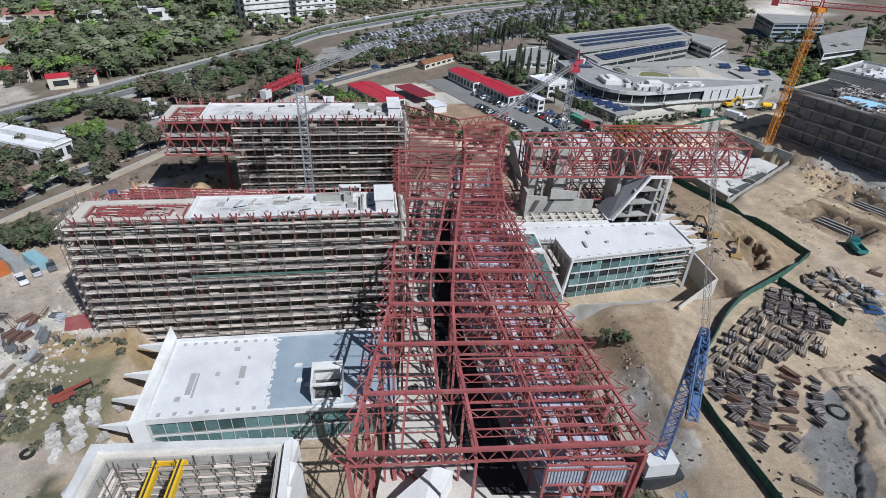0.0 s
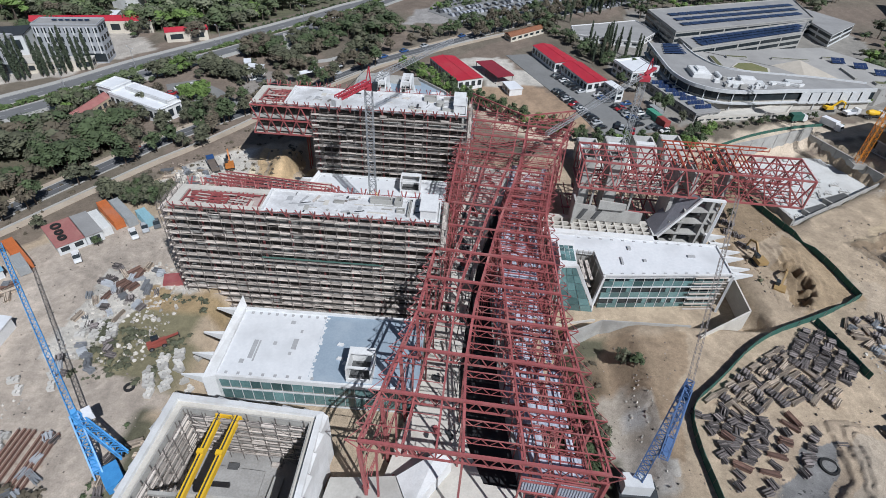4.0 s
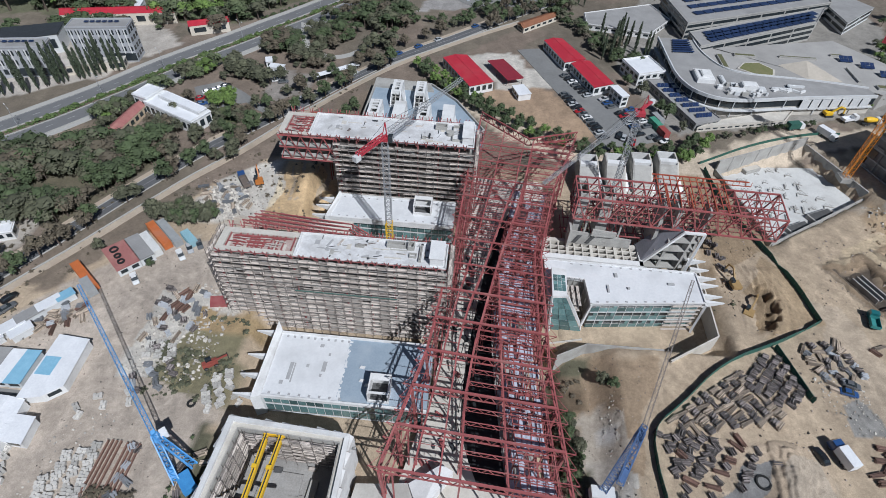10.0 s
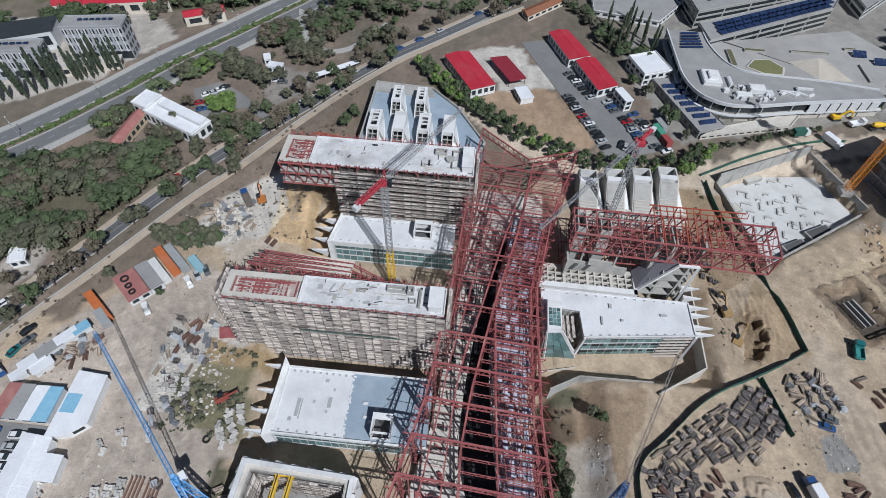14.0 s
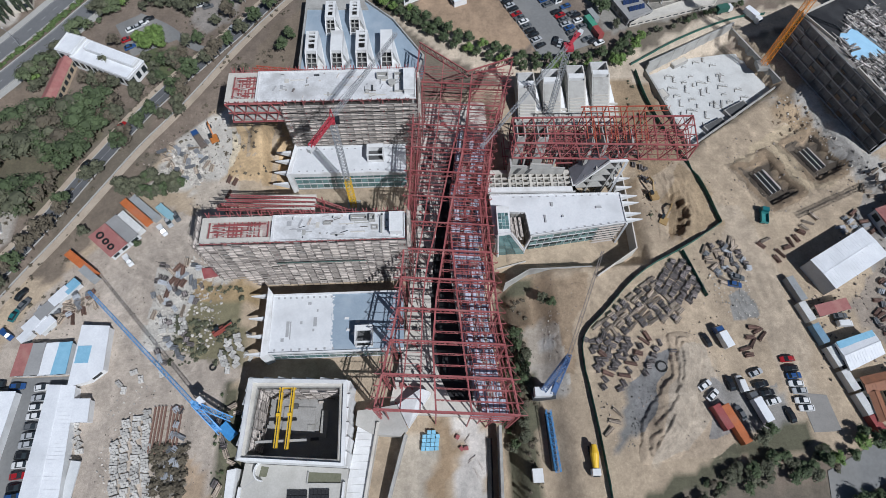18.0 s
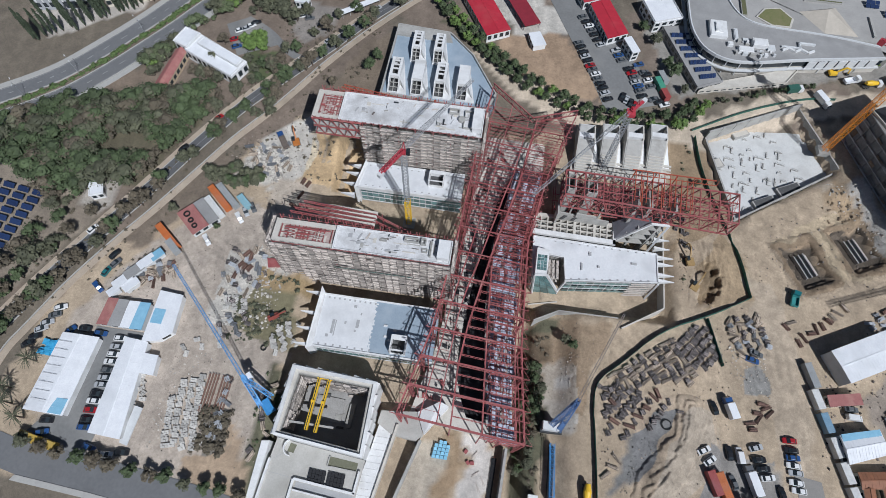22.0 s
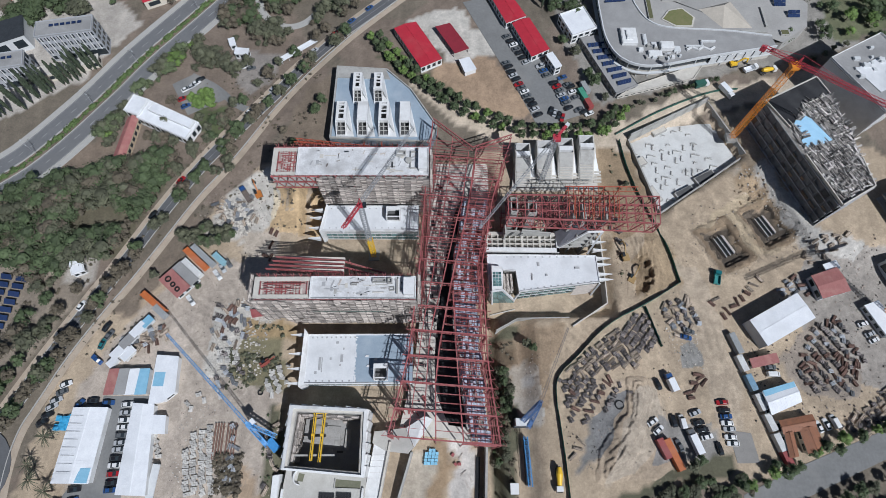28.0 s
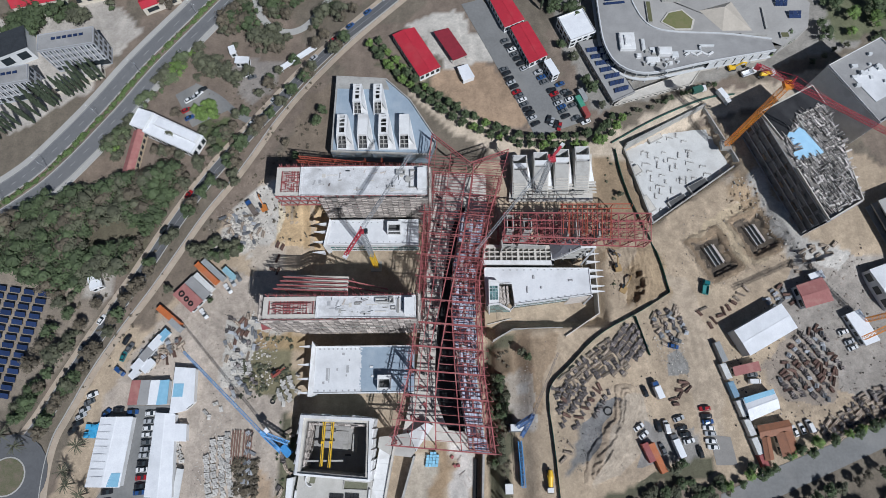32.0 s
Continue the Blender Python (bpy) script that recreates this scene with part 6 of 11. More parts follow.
part("slanting_slab", S().add([(60.6, 110.0, 4.6), (60.2, 116.4, 5.2), (67.6, 117.0, 15.0), (70.2, 112.2, 15.9), (60.6, 110.0, 4.1), (60.2, 116.4, 4.7), (67.6, 117.0, 14.5), (70.2, 112.2, 15.4)],
                          [(0, 1, 2, 3), (7, 6, 5, 4), (0, 3, 7, 4), (3, 2, 6, 7), (2, 1, 5, 6), (1, 0, 4, 5)]), mat("slate_concrete", (0.24, 0.24, 0.26), (0.18, 0.18, 0.2), 0.85, 0.4), cb)
part("portal_frame", S().beam((60.8, 109.8, 3.6), (70.2, 111.6, 15.8), 0.55, 0.7).beam((70.0, 111.6, 15.8), (76.0, 111.9, 15.5), 0.7, 0.6).beam((76.0, 111.9, 15.6), (73.6, 108.8, 0.5), 0.7, 0.6), WHITEWALL, cb, "white slanting portal frame")
for z in (1.2, 4.8, 8.4, 12.0):
    x0 = 60.4 + max(0, (z - 4.2)) * 0.80
    part("portal_floor", S().prism([(x0, 111.0), (74.0 + 0.1 * z, 111.6), (75.0, 115), (x0 + 0.6, 115)], z, z + 0.4), CONC, cb)
part("portal_pier", S().beam((71.5, 112.2, FLOOR), (73.2, 112.6, 15.2), 1.9, 0.8).beam((66.4, 112.0, FLOOR), (67.4, 112.0, 12.0), 0.7, 0.7), CONC, cb)
part("portal_back", S().prism([(60, 116.4), (75.0, 117.2), (75.0, 117.7), (60, 116.9)], FLOOR, [5, 14.2, 14.2, 5]), CONC_SHADE, cb)
for y in (109.0, 112.5):
    fin(cb, 75.0, y, 4.6, 5.4, 1)

# ---- the red truss block ----
rb = thing("truss_block", "long red steel truss block cantilevering over concrete cores", "steel structure")
RZ0, RZ1 = 15.2, 22.9
BLOCK_RIM = {0: ((39.5, 114.4), (95.2, 111.8)), 1: ((39.5, 123.8), (96.6, 123.0))}
n = 9


def across(u, v):
    """The plan point a share u along the block and v across it."""
    return lerp(lerp(*BLOCK_RIM[0], u), lerp(*BLOCK_RIM[1], u), v)


for v in (0, 0.36, 0.68, 1):
    heavy = v in (0, 1)
    part("top_chord", S().beam((*across(0, v), RZ1), (*across(1, v), RZ1), 0.42 if heavy else 0.26), RED, rb)
    part("bottom_chord", S().beam((*across(0, v), RZ0), (*across(1, v), RZ0), 0.42 if heavy else 0.26), RED, rb)
    for i in range(n):
        a, b, m = across(i / n, v), across((i + 1) / n, v), across((i + 0.5) / n, v)
        if heavy:
            part("truss_bay", S().beam((*a, RZ1), (*m, RZ0), 0.30).beam((*m, RZ0), (*b, RZ1), 0.30).beam((*m, RZ0), (*m, RZ1), 0.16), RED, rb)
        else:
            part("truss_bay", S().beam((*a, RZ0), (*a, RZ1), 0.2).beam((*a, RZ0), (*b, RZ1), 0.16), RED, rb)
part("end_frame", S().beam((*across(1, 0), RZ0), (*across(1, 0), RZ1), 0.34).beam((*across(1, 1), RZ0), (*across(1, 1), RZ1), 0.34).beam((*across(1, 0), RZ0), (*across(1, 1), RZ1), 0.2).beam((*across(0, 0), RZ0), (*across(0, 0), RZ1), 0.34).beam((*across(0, 1), RZ0), (*across(0, 1), RZ1), 0.34), RED, rb)
for i in range(2 * n + 1):
    u = i / (2 * n)
    for z in (RZ0, RZ1):
        part("cross_beam", S().beam((*across(u, 0), z), (*across(u, 1), z), 0.30 if i % 2 == 0 else 0.2), RED2 if 0.4 < u < 0.75 and z > 16 else RED, rb)
    if i % 2 == 0 or 0.15 < u < 0.7:
        part("floor_joist", S().beam((*across(u, 0.05), 18.4), (*across(u, 0.95), 18.4), 0.22), RED, rb)
for v in (0.18, 0.52, 0.84):
    part("stringer", S().beam((*across(0, v), 18.5), (*across(1, v), 18.5), 0.18), RED, rb)
    part("stringer", S().beam((*across(0, v), RZ0), (*across(1, v), RZ0), 0.18), RED, rb)
for i in range(n):
    a, b, c, d = across(i / n, 0), across((i + 1) / n, 1), across((i + 1) / n, 0), across(i / n, 1)
    if i % 2:
        part("roof_bracing", S().beam((*a, RZ1), (*b, RZ1), 0.14), RED, rb)
    part("floor_bracing", S().beam((*a, RZ0), (*b, RZ0), 0.12).beam((*c, RZ0), (*d, RZ0), 0.12), RED, rb)
# close-set rafters over the middle, reaching out to the north
for k in range(11):
    u = 0.40 + 0.033 * k
    a, b = across(u, 0.15), across(u, 1.34 if k < 8 else 1.2)
    part("rafter", S().beam((*a, RZ1 + 0.35), (*b, RZ1 + 0.5), 0.24), RED2, rb)
part("north_rail", S().beam((*across(0.38, 1.34), RZ1 + 0.7), (*across(0.86, 1.34), RZ1 + 0.5), 0.3).beam((*across(0.38, 1.16), RZ1 + 0.6), (*across(0.86, 1.16), RZ1 + 0.5), 0.2), RED2, rb)
for u in (0.4, 0.52, 0.64, 0.74):
    part("north_post", S().beam((*across(u, 1.34), FLOOR), (*across(u, 1.34), RZ1 + 0.6), 0.28), RED2, rb)
for k in range(5):
    a, b = across(0.74 + 0.03 * k, 1.16), across(0.755 + 0.03 * k, 1.34)
    part("north_lacing", S().beam((*a, RZ1 + 0.5), (*b, RZ1 + 0.5), 0.16), RED2, rb)
for x, y, w, l in ((40.6, 117.0, 2.6, 6.0), (47.0, 116.4, 3.2, 5.2), (63.5, 114.6, 1.0, 7.0), (67.5, 114.4, 1.2, 7.0), (76.0, 114.6, 0.7, 5.0)):
    sh = S()
    top = RZ1 - 0.6 if x < 60 else RZ1 - 1.6
    sh.box(x, x + 0.35, y, y + l, FLOOR, top).box(x + w - 0.35, x + w, y, y + l, FLOOR, top).box(x + 0.35, x + w - 0.35, y, y + 0.35, FLOOR, top).box(x + 0.35, x + w - 0.35, y + l - 0.35, y + l, FLOOR, top)
    part("concrete_core", sh, CONC, rb, "raw concrete stair core")
for y in (115.6, 121.6):
    for x in (44, 54, 64, 74):
        part("support_column", S().beam((x, y, FLOOR), (x, y, RZ0), 0.5), CONC, rb)
part("ground_slab", S().box(38, 78, 117.2, 134, FLOOR - 0.4, FLOOR + 0.3), CONC, rb)
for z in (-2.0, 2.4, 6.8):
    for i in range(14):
        # Darker copy of the red steel; shade under the block is in its colour
        part("lower_beam", S().beam((39 + 2.6 * i, 117.6, z), (39 + 2.6 * i, 130, z), 0.22), mat("red_steel_shaded", (0.30, 0.06, 0.055), (0.2, 0.04, 0.04), 0.6, 0.6), rb)
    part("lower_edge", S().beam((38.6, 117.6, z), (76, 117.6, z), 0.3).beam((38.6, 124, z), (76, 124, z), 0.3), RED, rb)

# ---- the wedge-shaped concrete lanterns in the north-east ----
wd_root = thing("wedge_block", "raw concrete block with four tall wedge lanterns", "building")
part("body", S().prism([(44.5, 137.5), (81.0, 137.5), (82.6, 160.0), (47.5, 157.5)], FLOOR, 1.6), CONCL, wd_root)
for k, x in enumerate((49.5, 58.6, 67.6, 76.4)):
    zt = 8.2 + 0.5 * k
    y0 = 138.8 + 1.0 * k
    prof = [(y0 - 1.0, 1.6), (y0 + 17.5, 1.6), (y0 + 17.5, zt), (y0 + 11.5, zt)]
    for dx, w in ((-3.4, 0.45), (2.6, 0.45)):
        v = [(x + dx + e, y, z) for e in (0, w) for y, z in prof]
        part("wedge_side", S().add(v, [(3, 2, 1, 0), (4, 5, 6, 7), (0, 1, 5, 4), (1, 2, 6, 5), (2, 3, 7, 6), (3, 0, 4, 7)]), CONCL if dx > 0 else CONC, wd_root, "slanting concrete wedge wall")
    sl = [(x - 2.95, y0 - 0.6, 1.6), (x + 2.6, y0 - 0.6, 1.6), (x + 2.6, y0 + 10.6, zt - 0.7), (x - 2.95, y0 + 10.6, zt - 0.7)]
    part("wedge_slope", S().add(sl + [(a, b, c + 0.3) for a, b, c in sl], [(3, 2, 1, 0), (4, 5, 6, 7), (0, 1, 5, 4), (1, 2, 6, 5), (2, 3, 7, 6), (3, 0, 4, 7)]), CONC, wd_root)
    part("wedge_head", S().box(x - 2.95, x + 2.6, y0 + 17.2, y0 + 17.5, 1.6, zt).box(x - 2.95, x + 2.6, y0 + 11.5, y0 + 11.8, zt - 2.0, zt).box(x - 2.95, x + 2.6, y0 + 11.8, y0 + 13.6, zt - 0.3, zt), WHITEWALL, wd_root)
    for q in range(7):
        e = q / 12
        yy, zz = y0 - 0.4 + 11.2 * e, 2.2 + (zt - 2.4) * e
        part("slope_rib", S().beam((x - 2.95, yy, zz), (x + 2.6, yy, zz), 0.35, 0.4), CONCL, wd_root)
    tv = [(x + 3.05, y0 + 3, 1.6), (x + 6.2, y0 + 3, 1.6), (x + 3.05, y0 + 16.5, 1.6), (x + 3.05, y0 + 3, 3.0), (x + 3.05, y0 + 16.5, zt - 1.6)]
    part("wedge_apron", S().add(tv, [(0, 2, 1), (0, 1, 3), (1, 2, 4), (1, 4, 3), (0, 3, 4, 2)]), WHITEWALL, wd_root)
    for q in range(4):
        part("tread", S().beam((x + 3.2, y0 - 0.6 + 1.4 * q, 2.0 + 0.3 * q), (x + 6.4, y0 - 0.6 + 1.4 * q, 2.0 + 0.3 * q), 0.8, 0.5), CONCL, wd_root)
# ---- neighbouring buildings ----
REDROOF = mat("red_sheet_roof", (0.46, 0.03, 0.05), (0.36, 0.025, 0.04), 0.5, 0.4, bump=0.05, stain=(0.42, 0.06, 0.07))
OLDRED = mat("faded_red_tiles", (0.36, 0.15, 0.135), (0.27, 0.11, 0.10), 0.8, 0.7, stain=(0.40, 0.22, 0.18))
BROWNROOF = mat("brown_sheet_roof", (0.28, 0.12, 0.06), (0.20, 0.09, 0.05), 0.7, 0.5)
SHEET = mat("white_sheet_roof", (0.78, 0.79, 0.80), (0.66, 0.67, 0.69), 0.45, 0.3, bump=0.05, stain=(0.60, 0.61, 0.62))
GREYROOF = mat("grey_roof", (0.33, 0.325, 0.315), (0.25, 0.245, 0.24), 0.85, 0.2, fine=10.0, stain=(0.21, 0.205, 0.20))
PV = mat("solar_cells", (0.025, 0.045, 0.11), (0.02, 0.03, 0.075), 0.18, 1.0, bump=0.0, object_random=0.2)
BLUESHEET = mat("light_blue_sheet", (0.28, 0.50, 0.64), (0.20, 0.40, 0.54), 0.5, 0.6)
CREAM = mat("cream_wall", (0.62, 0.57, 0.48), (0.52, 0.47, 0.39), 0.85, 0.5)
BEIGE = mat("sandstone_wall", (0.48, 0.38, 0.27), (0.38, 0.30, 0.21), 0.9, 0.5)


def windows(root, a, b, z0, z1, rows, cols, out, w=0.6, h=0.55, m=None, sills=False):
    """Rows of window panes with frames set just proud of a wall from a to b."""
    a, b, o = Vector((*a, 0)), Vector((*b, 0)), Vector((*out, 0)).normalized()
    for r in range(rows):
        z = z0 + (z1 - z0) * (r + 0.5) / rows
        hh = (z1 - z0) / rows * h
        for c in range(cols):
            p, q = a.lerp(b, (c + 0.5 - w / 2) / cols) + o * 0.03, a.lerp(b, (c + 0.5 + w / 2) / cols) + o * 0.03
            wdw = part("window", S().beam(p + Vector((0, 0, z)), q + Vector((0, 0, z)), 0.08, hh), m or DARKGLASS, root)
            if not sills:
                continue
            part("sill", S().beam(p + o * 0.1 + Vector((0, 0, z - hh / 2 - 0.06)), q + o * 0.1 + Vector((0, 0, z - hh / 2 - 0.06)), 0.22, 0.1), FRAME, wdw)


def house(name, label, poly, top, wall_m, roof_m, ridge=None, rows=1, step=3.0, eave=0.35, parapet=0.0, category="building", sides=None, sills=False, w=0.6):
    """A building over a four-cornered plan: walls, roof (flat, or a ridge along the longer way), windows."""
    g = min(ground_z(*p) for p in poly) - 0.4
    c = (sum(p[0] for p in poly) / len(poly), sum(p[1] for p in poly) / len(poly))
    root = thing(name, label, category)
    part("wall_shell", S().prism(poly, g, top), wall_m, root)
    big = [lerp(c, p, 1 + eave / max(3, math.hypot(p[0] - c[0], p[1] - c[1]))) for p in poly]
    if ridge:
        p0, p1, p2, p3 = big
        if math.dist(p0, p1) < math.dist(p1, p2):
            p0, p1, p2, p3 = p1, p2, p3, p0
        r0, r1 = lerp(p3, p0, 0.5), lerp(p2, p1, 0.5)
        v = [(*p0, top), (*p1, top), (*p2, top), (*p3, top), (*r0, top + ridge), (*r1, top + ridge)]
        part("roof", S().add(v, [(0, 1, 5, 4), (2, 3, 4, 5), (0, 4, 3), (1, 2, 5), (3, 2, 1, 0)]), roof_m, root)
        n = int(math.dist(p0, p1) / 1.0)
        for s0, s1, q0, q1 in ((p0, p1, r0, r1), (p3, p2, r0, r1)):
            sh = S()
            for i in range(1, n):
                sh.beam((*lerp(s0, s1, i / n), top + 0.015), (*lerp(q0, q1, i / n), top + ridge + 0.015), 0.05, 0.05)
            part("roof_seams", sh, roof_m, root)
        part("ridge_cap", S().beam((*r0, top + ridge + 0.03), (*r1, top + ridge + 0.03), 0.3, 0.08), roof_m, root)
    else:
        part("roof", S().prism(big, top, top + 0.25), roof_m, root)
    if parapet:
        for i in range(len(poly)):
            a, b = poly[i], poly[(i + 1) % len(poly)]
            part("parapet", S().prism([a, b, lerp(b, c, 0.25 / max(1, math.dist(b, c))), lerp(a, c, 0.25 / max(1, math.dist(a, c)))], top + 0.25, top + 0.25 + parapet), wall_m, root)
    z0 = ground_z(*c) + 0.2
    for i in range(len(poly)):
        a, b = poly[i], poly[(i + 1) % len(poly)]
        if sides is None or i in sides:
            windows(root, a, b, z0 + 0.3, top - 0.1, rows, max(1, int(math.dist(a, b) / step)), normal(a, b, c), w=w, sills=sills)
    return root


# red-roofed cabins by the northern car park
for poly in ([(-6.5, 219), (3.5, 223), (15.5, 201.5), (6.0, 196.5)], [(38, 243), (46.5, 246), (55.5, 227.5), (46.0, 223)], [(48.8, 222.5), (57, 226), (65, 207.5), (56.5, 203)]):
    house("site_cabin_block", "long white cabin block with a bright red sheet roof", poly, 8.2, WHITEWALL, REDROOF, ridge=0.8, step=2.6, sides=(1, 2, 3))
can = thing("canopy", "open shelter with a dark red sheet roof", "shelter")
cp = [(12.5, 221.5), (19.5, 223.5), (28, 208.5), (21.5, 205.5)]
part("roof", S().prism(cp, 6.9, [7.1, 7.4, 7.4, 7.1]), mat("dark_red_sheet", (0.27, 0.03, 0.045), None, 0.5, 0.5), can)
for f, (a, b) in [(f, s) for f in (0.05, 0.5, 0.95) for s in ((cp[0], cp[3]), (cp[1], cp[2]))]:
    p = lerp(a, b, f)
    part("post", S().beam((*p, ground_z(*p) - 0.2), (*p, 7), 0.2), DARKSTEEL, can)
house("small_cabin", "white flat-roofed cabin on bare ground", [(23.5, 202), (28, 203.5), (31, 197), (26, 195)], 6.6, WHITEWALL, SHEET, step=2.2, sides=(0, 3))
house("green_cabin", "pale green and white two-storey cabin stack", [(63, 203), (66, 204.5), (69.5, 197), (66.5, 195.5)], 9.0, WHITEWALL, SHEET, rows=2, step=2.4)
house("open_barn", "long low barn with a brown tiled roof", [(26, 264), (44, 281), (47, 276), (29, 258)], 6.5, CREAM, BROWNROOF, ridge=1.0, step=4)

# the school garden buildings
house("school_hall", "long white school hall with stepped flat roofs", [(-113, 180), (-90, 168.5), (-94, 160), (-117, 171)], 5.2, WHITEWALL, SHEET, rows=1, step=2.6, parapet=0.35)
house("school_wing", "white upper roof wing of the school", [(-110.5, 177.6), (-91, 168.2), (-92.6, 164.6), (-112.2, 174)], 6.6, WHITEWALL, SHEET, rows=1, step=3, parapet=0.25, eave=0.2)
house("school_gym", "white flat-roofed school block", [(-120, 182), (-113, 179.5), (-116, 171.5), (-122.5, 174)], 6.4, WHITEWALL, SHEET, step=3, parapet=0.3)
house("stone_house", "long sandstone house with a faded red roof", [(-122.1, 172), (-117.3, 172.6), (-119.2, 148.6), (-124.3, 149.0)], 3.4, BEIGE, OLDRED, ridge=1.3, step=3)
house("garden_hut", "small white hut beside a gravel yard", [(-80.5, 211.5), (-74.5, 211), (-74.6, 207.6), (-80.6, 208)], 3.4, WHITEWALL, SHEET, step=2.0)
house("garden_store", "tiny white store under trees", [(-85, 217), (-82.5, 218), (-81, 214), (-83.5, 213)], 3.0, WHITEWALL, SHEET, step=2)
house("field_hut", "tiny cream hut beside the solar field", [(-131, 107), (-127, 108.5), (-126, 105), (-130, 103.5)], 2.8, CREAM, SHEET, step=2)

# the student blocks beyond the highway
for poly, top, rows in (([(-164, 206), (-140, 210.5), (-141.6, 219), (-165.6, 214.5)], 15.0, 4), ([(-192, 188), (-167, 193), (-169, 201), (-194, 196)], 12.5, 3)):
    blk = house("student_block", "grey slab block with dark slit windows and roof panels", poly, top, mat("grey_render", (0.40, 0.41, 0.43), (0.32, 0.33, 0.35), 0.8, 0.4), GREYROOF, rows=rows, step=2.6, parapet=0.5, sides=(0, 1), sills=False)
    a, b = poly[0], poly[1]
    n = normal(a, b, poly[2])
    part("ground_floor", S().beam((*lerp(a, b, 0.5), 2.4), (*lerp(a, b, 0.99), 2.4), 0.5, 3.2), DARKGLASS, blk)
    for i in range(6):
        p, q = lerp(lerp(a, poly[3], 0.6), lerp(b, poly[2], 0.6), 0.25 + 0.1 * i), lerp(lerp(a, poly[3], 0.6), lerp(b, poly[2], 0.6), 0.32 + 0.1 * i)
        part("roof_panel", S().beam((*p, top + 0.8), (*q, top + 0.8), 1.3, 0.15), PV, blk)
    for i in range(9):
        p = lerp(a, b, 0.06 + 0.11 * i)
        part("sun_blade", S().beam((p[0] + n[0] * 0.3, p[1] + n[1] * 0.3, 4), (p[0] + n[0] * 0.3, p[1] + n[1] * 0.3, top - 0.5), 0.5, 0.2), WHITEWALL, blk)
house("podium", "low cream podium between student blocks", [(-166, 193), (-142, 203), (-143, 207), (-168, 199)], 4.0, CREAM, CONCL, step=3, sills=False)
house("campus_wing", "low wing with a dark sheet roof", [(-196, 204), (-176, 214), (-180, 226), (-202, 216)], 8.0, FRAME, DARKSTEEL, step=6, sides=(0,))
house("red_roof_house", "house with bright red sheet roof in trees", [(-190, 238), (-140, 250), (-144, 258), (-194, 246)], 5.5, CREAM, REDROOF, ridge=1.4, step=6, sides=(0,))
house("red_roof_house", "small red-roofed house behind the student block", [(-128, 238), (-112, 246), (-115, 252), (-131, 244)], 4.6, CREAM, REDROOF, ridge=1.2, step=6, sides=(0,))
house("long_school", "long white block with a brown roof", [(-178, 284), (-166, 330), (-158, 328), (-168, 280)], 7.5, WHITEWALL, BROWNROOF, ridge=1.0, rows=2, step=6, sides=(0,))
house("villa", "pink stone villa with orange tiled roofs", [(-200, 352), (-176, 358), (-180, 372), (-204, 366)], 9.0, BEIGE, OLDRED, ridge=2.2, rows=2, step=6, sides=(0,))
house("white_shed", "white shed with a sloping sheet roof", [(-146, 296), (-138, 300), (-134, 312), (-143, 309)], 5.0, WHITEWALL, SHEET, step=4)
house("white_house", "small white house in trees", [(-170, 252), (-160, 255), (-162, 264), (-172, 261)], 5.0, WHITEWALL, SHEET, step=6, sides=(0,))
PALEGLASS = mat("pale_glass", (0.50, 0.58, 0.63), (0.40, 0.48, 0.54), 0.3, 0.5, bump=0.0)
for poly in ([(-72, 372), (-47, 390), (-55, 402), (-80, 384)], [(-43, 394), (-18, 411), (-26, 424), (-51, 407)]):
    ap = house("apartment_block", "white apartment block with wide balconies", poly, 17.0, WHITEWALL, SHEET, rows=4, step=6, parapet=0.5, sides=(0, 3), w=0.42)
    a, b = poly[0], poly[1]
    n = normal(a, b, poly[2])
    for k in range(4):
        z = 4.2 + 3.3 * k
        bal = part("balcony", S().beam((a[0] + n[0] * 0.45, a[1] + n[1] * 0.45, z), (b[0] + n[0] * 0.45, b[1] + n[1] * 0.45, z), 0.9, 0.5), WHITEWALL, ap)
        part("balustrade", S().beam((a[0] + n[0] * 0.9, a[1] + n[1] * 0.9, z + 0.65), (b[0] + n[0] * 0.9, b[1] + n[1] * 0.9, z + 0.65), 0.08, 0.8), WHITEWALL, bal)

# far office block with a patchwork of coloured facade panels
A, B = (168, 512), (262, 553)
cob = house("coloured_office", "long far office block with blue, yellow and pink facade panels", [A, B, (256, 567), (162, 526)], 27.0, PALEGLASS, GREYROOF, parapet=0.6, sides=())
TINTS = [mat("panel_" + n, c, None, 0.6, 1.0) for n, c in (("blue", (0.05, 0.16, 0.42)), ("pale_blue", (0.30, 0.48, 0.62)), ("yellow", (0.62, 0.46, 0.04)), ("pink", (0.55, 0.06, 0.22)), ("white", (0.7, 0.7, 0.7)), ("dark", (0.06, 0.08, 0.11)))]
pick = random.Random(5)
out = normal(A, B, (210, 550))
for r in range(6):
    for k in range(15):
        a, b = lerp(A, B, (k + 0.06) / 15), lerp(A, B, (k + 0.94) / 15)
        part("facade_panel", S().beam((a[0] + out[0] * 0.1, a[1] + out[1] * 0.1, 4.6 + 3.9 * r), (b[0] + out[0] * 0.1, b[1] + out[1] * 0.1, 4.6 + 3.9 * r), 0.3, 2.6), pick.choices(TINTS, (5, 4, 2, 1, 2, 3))[0], cob)

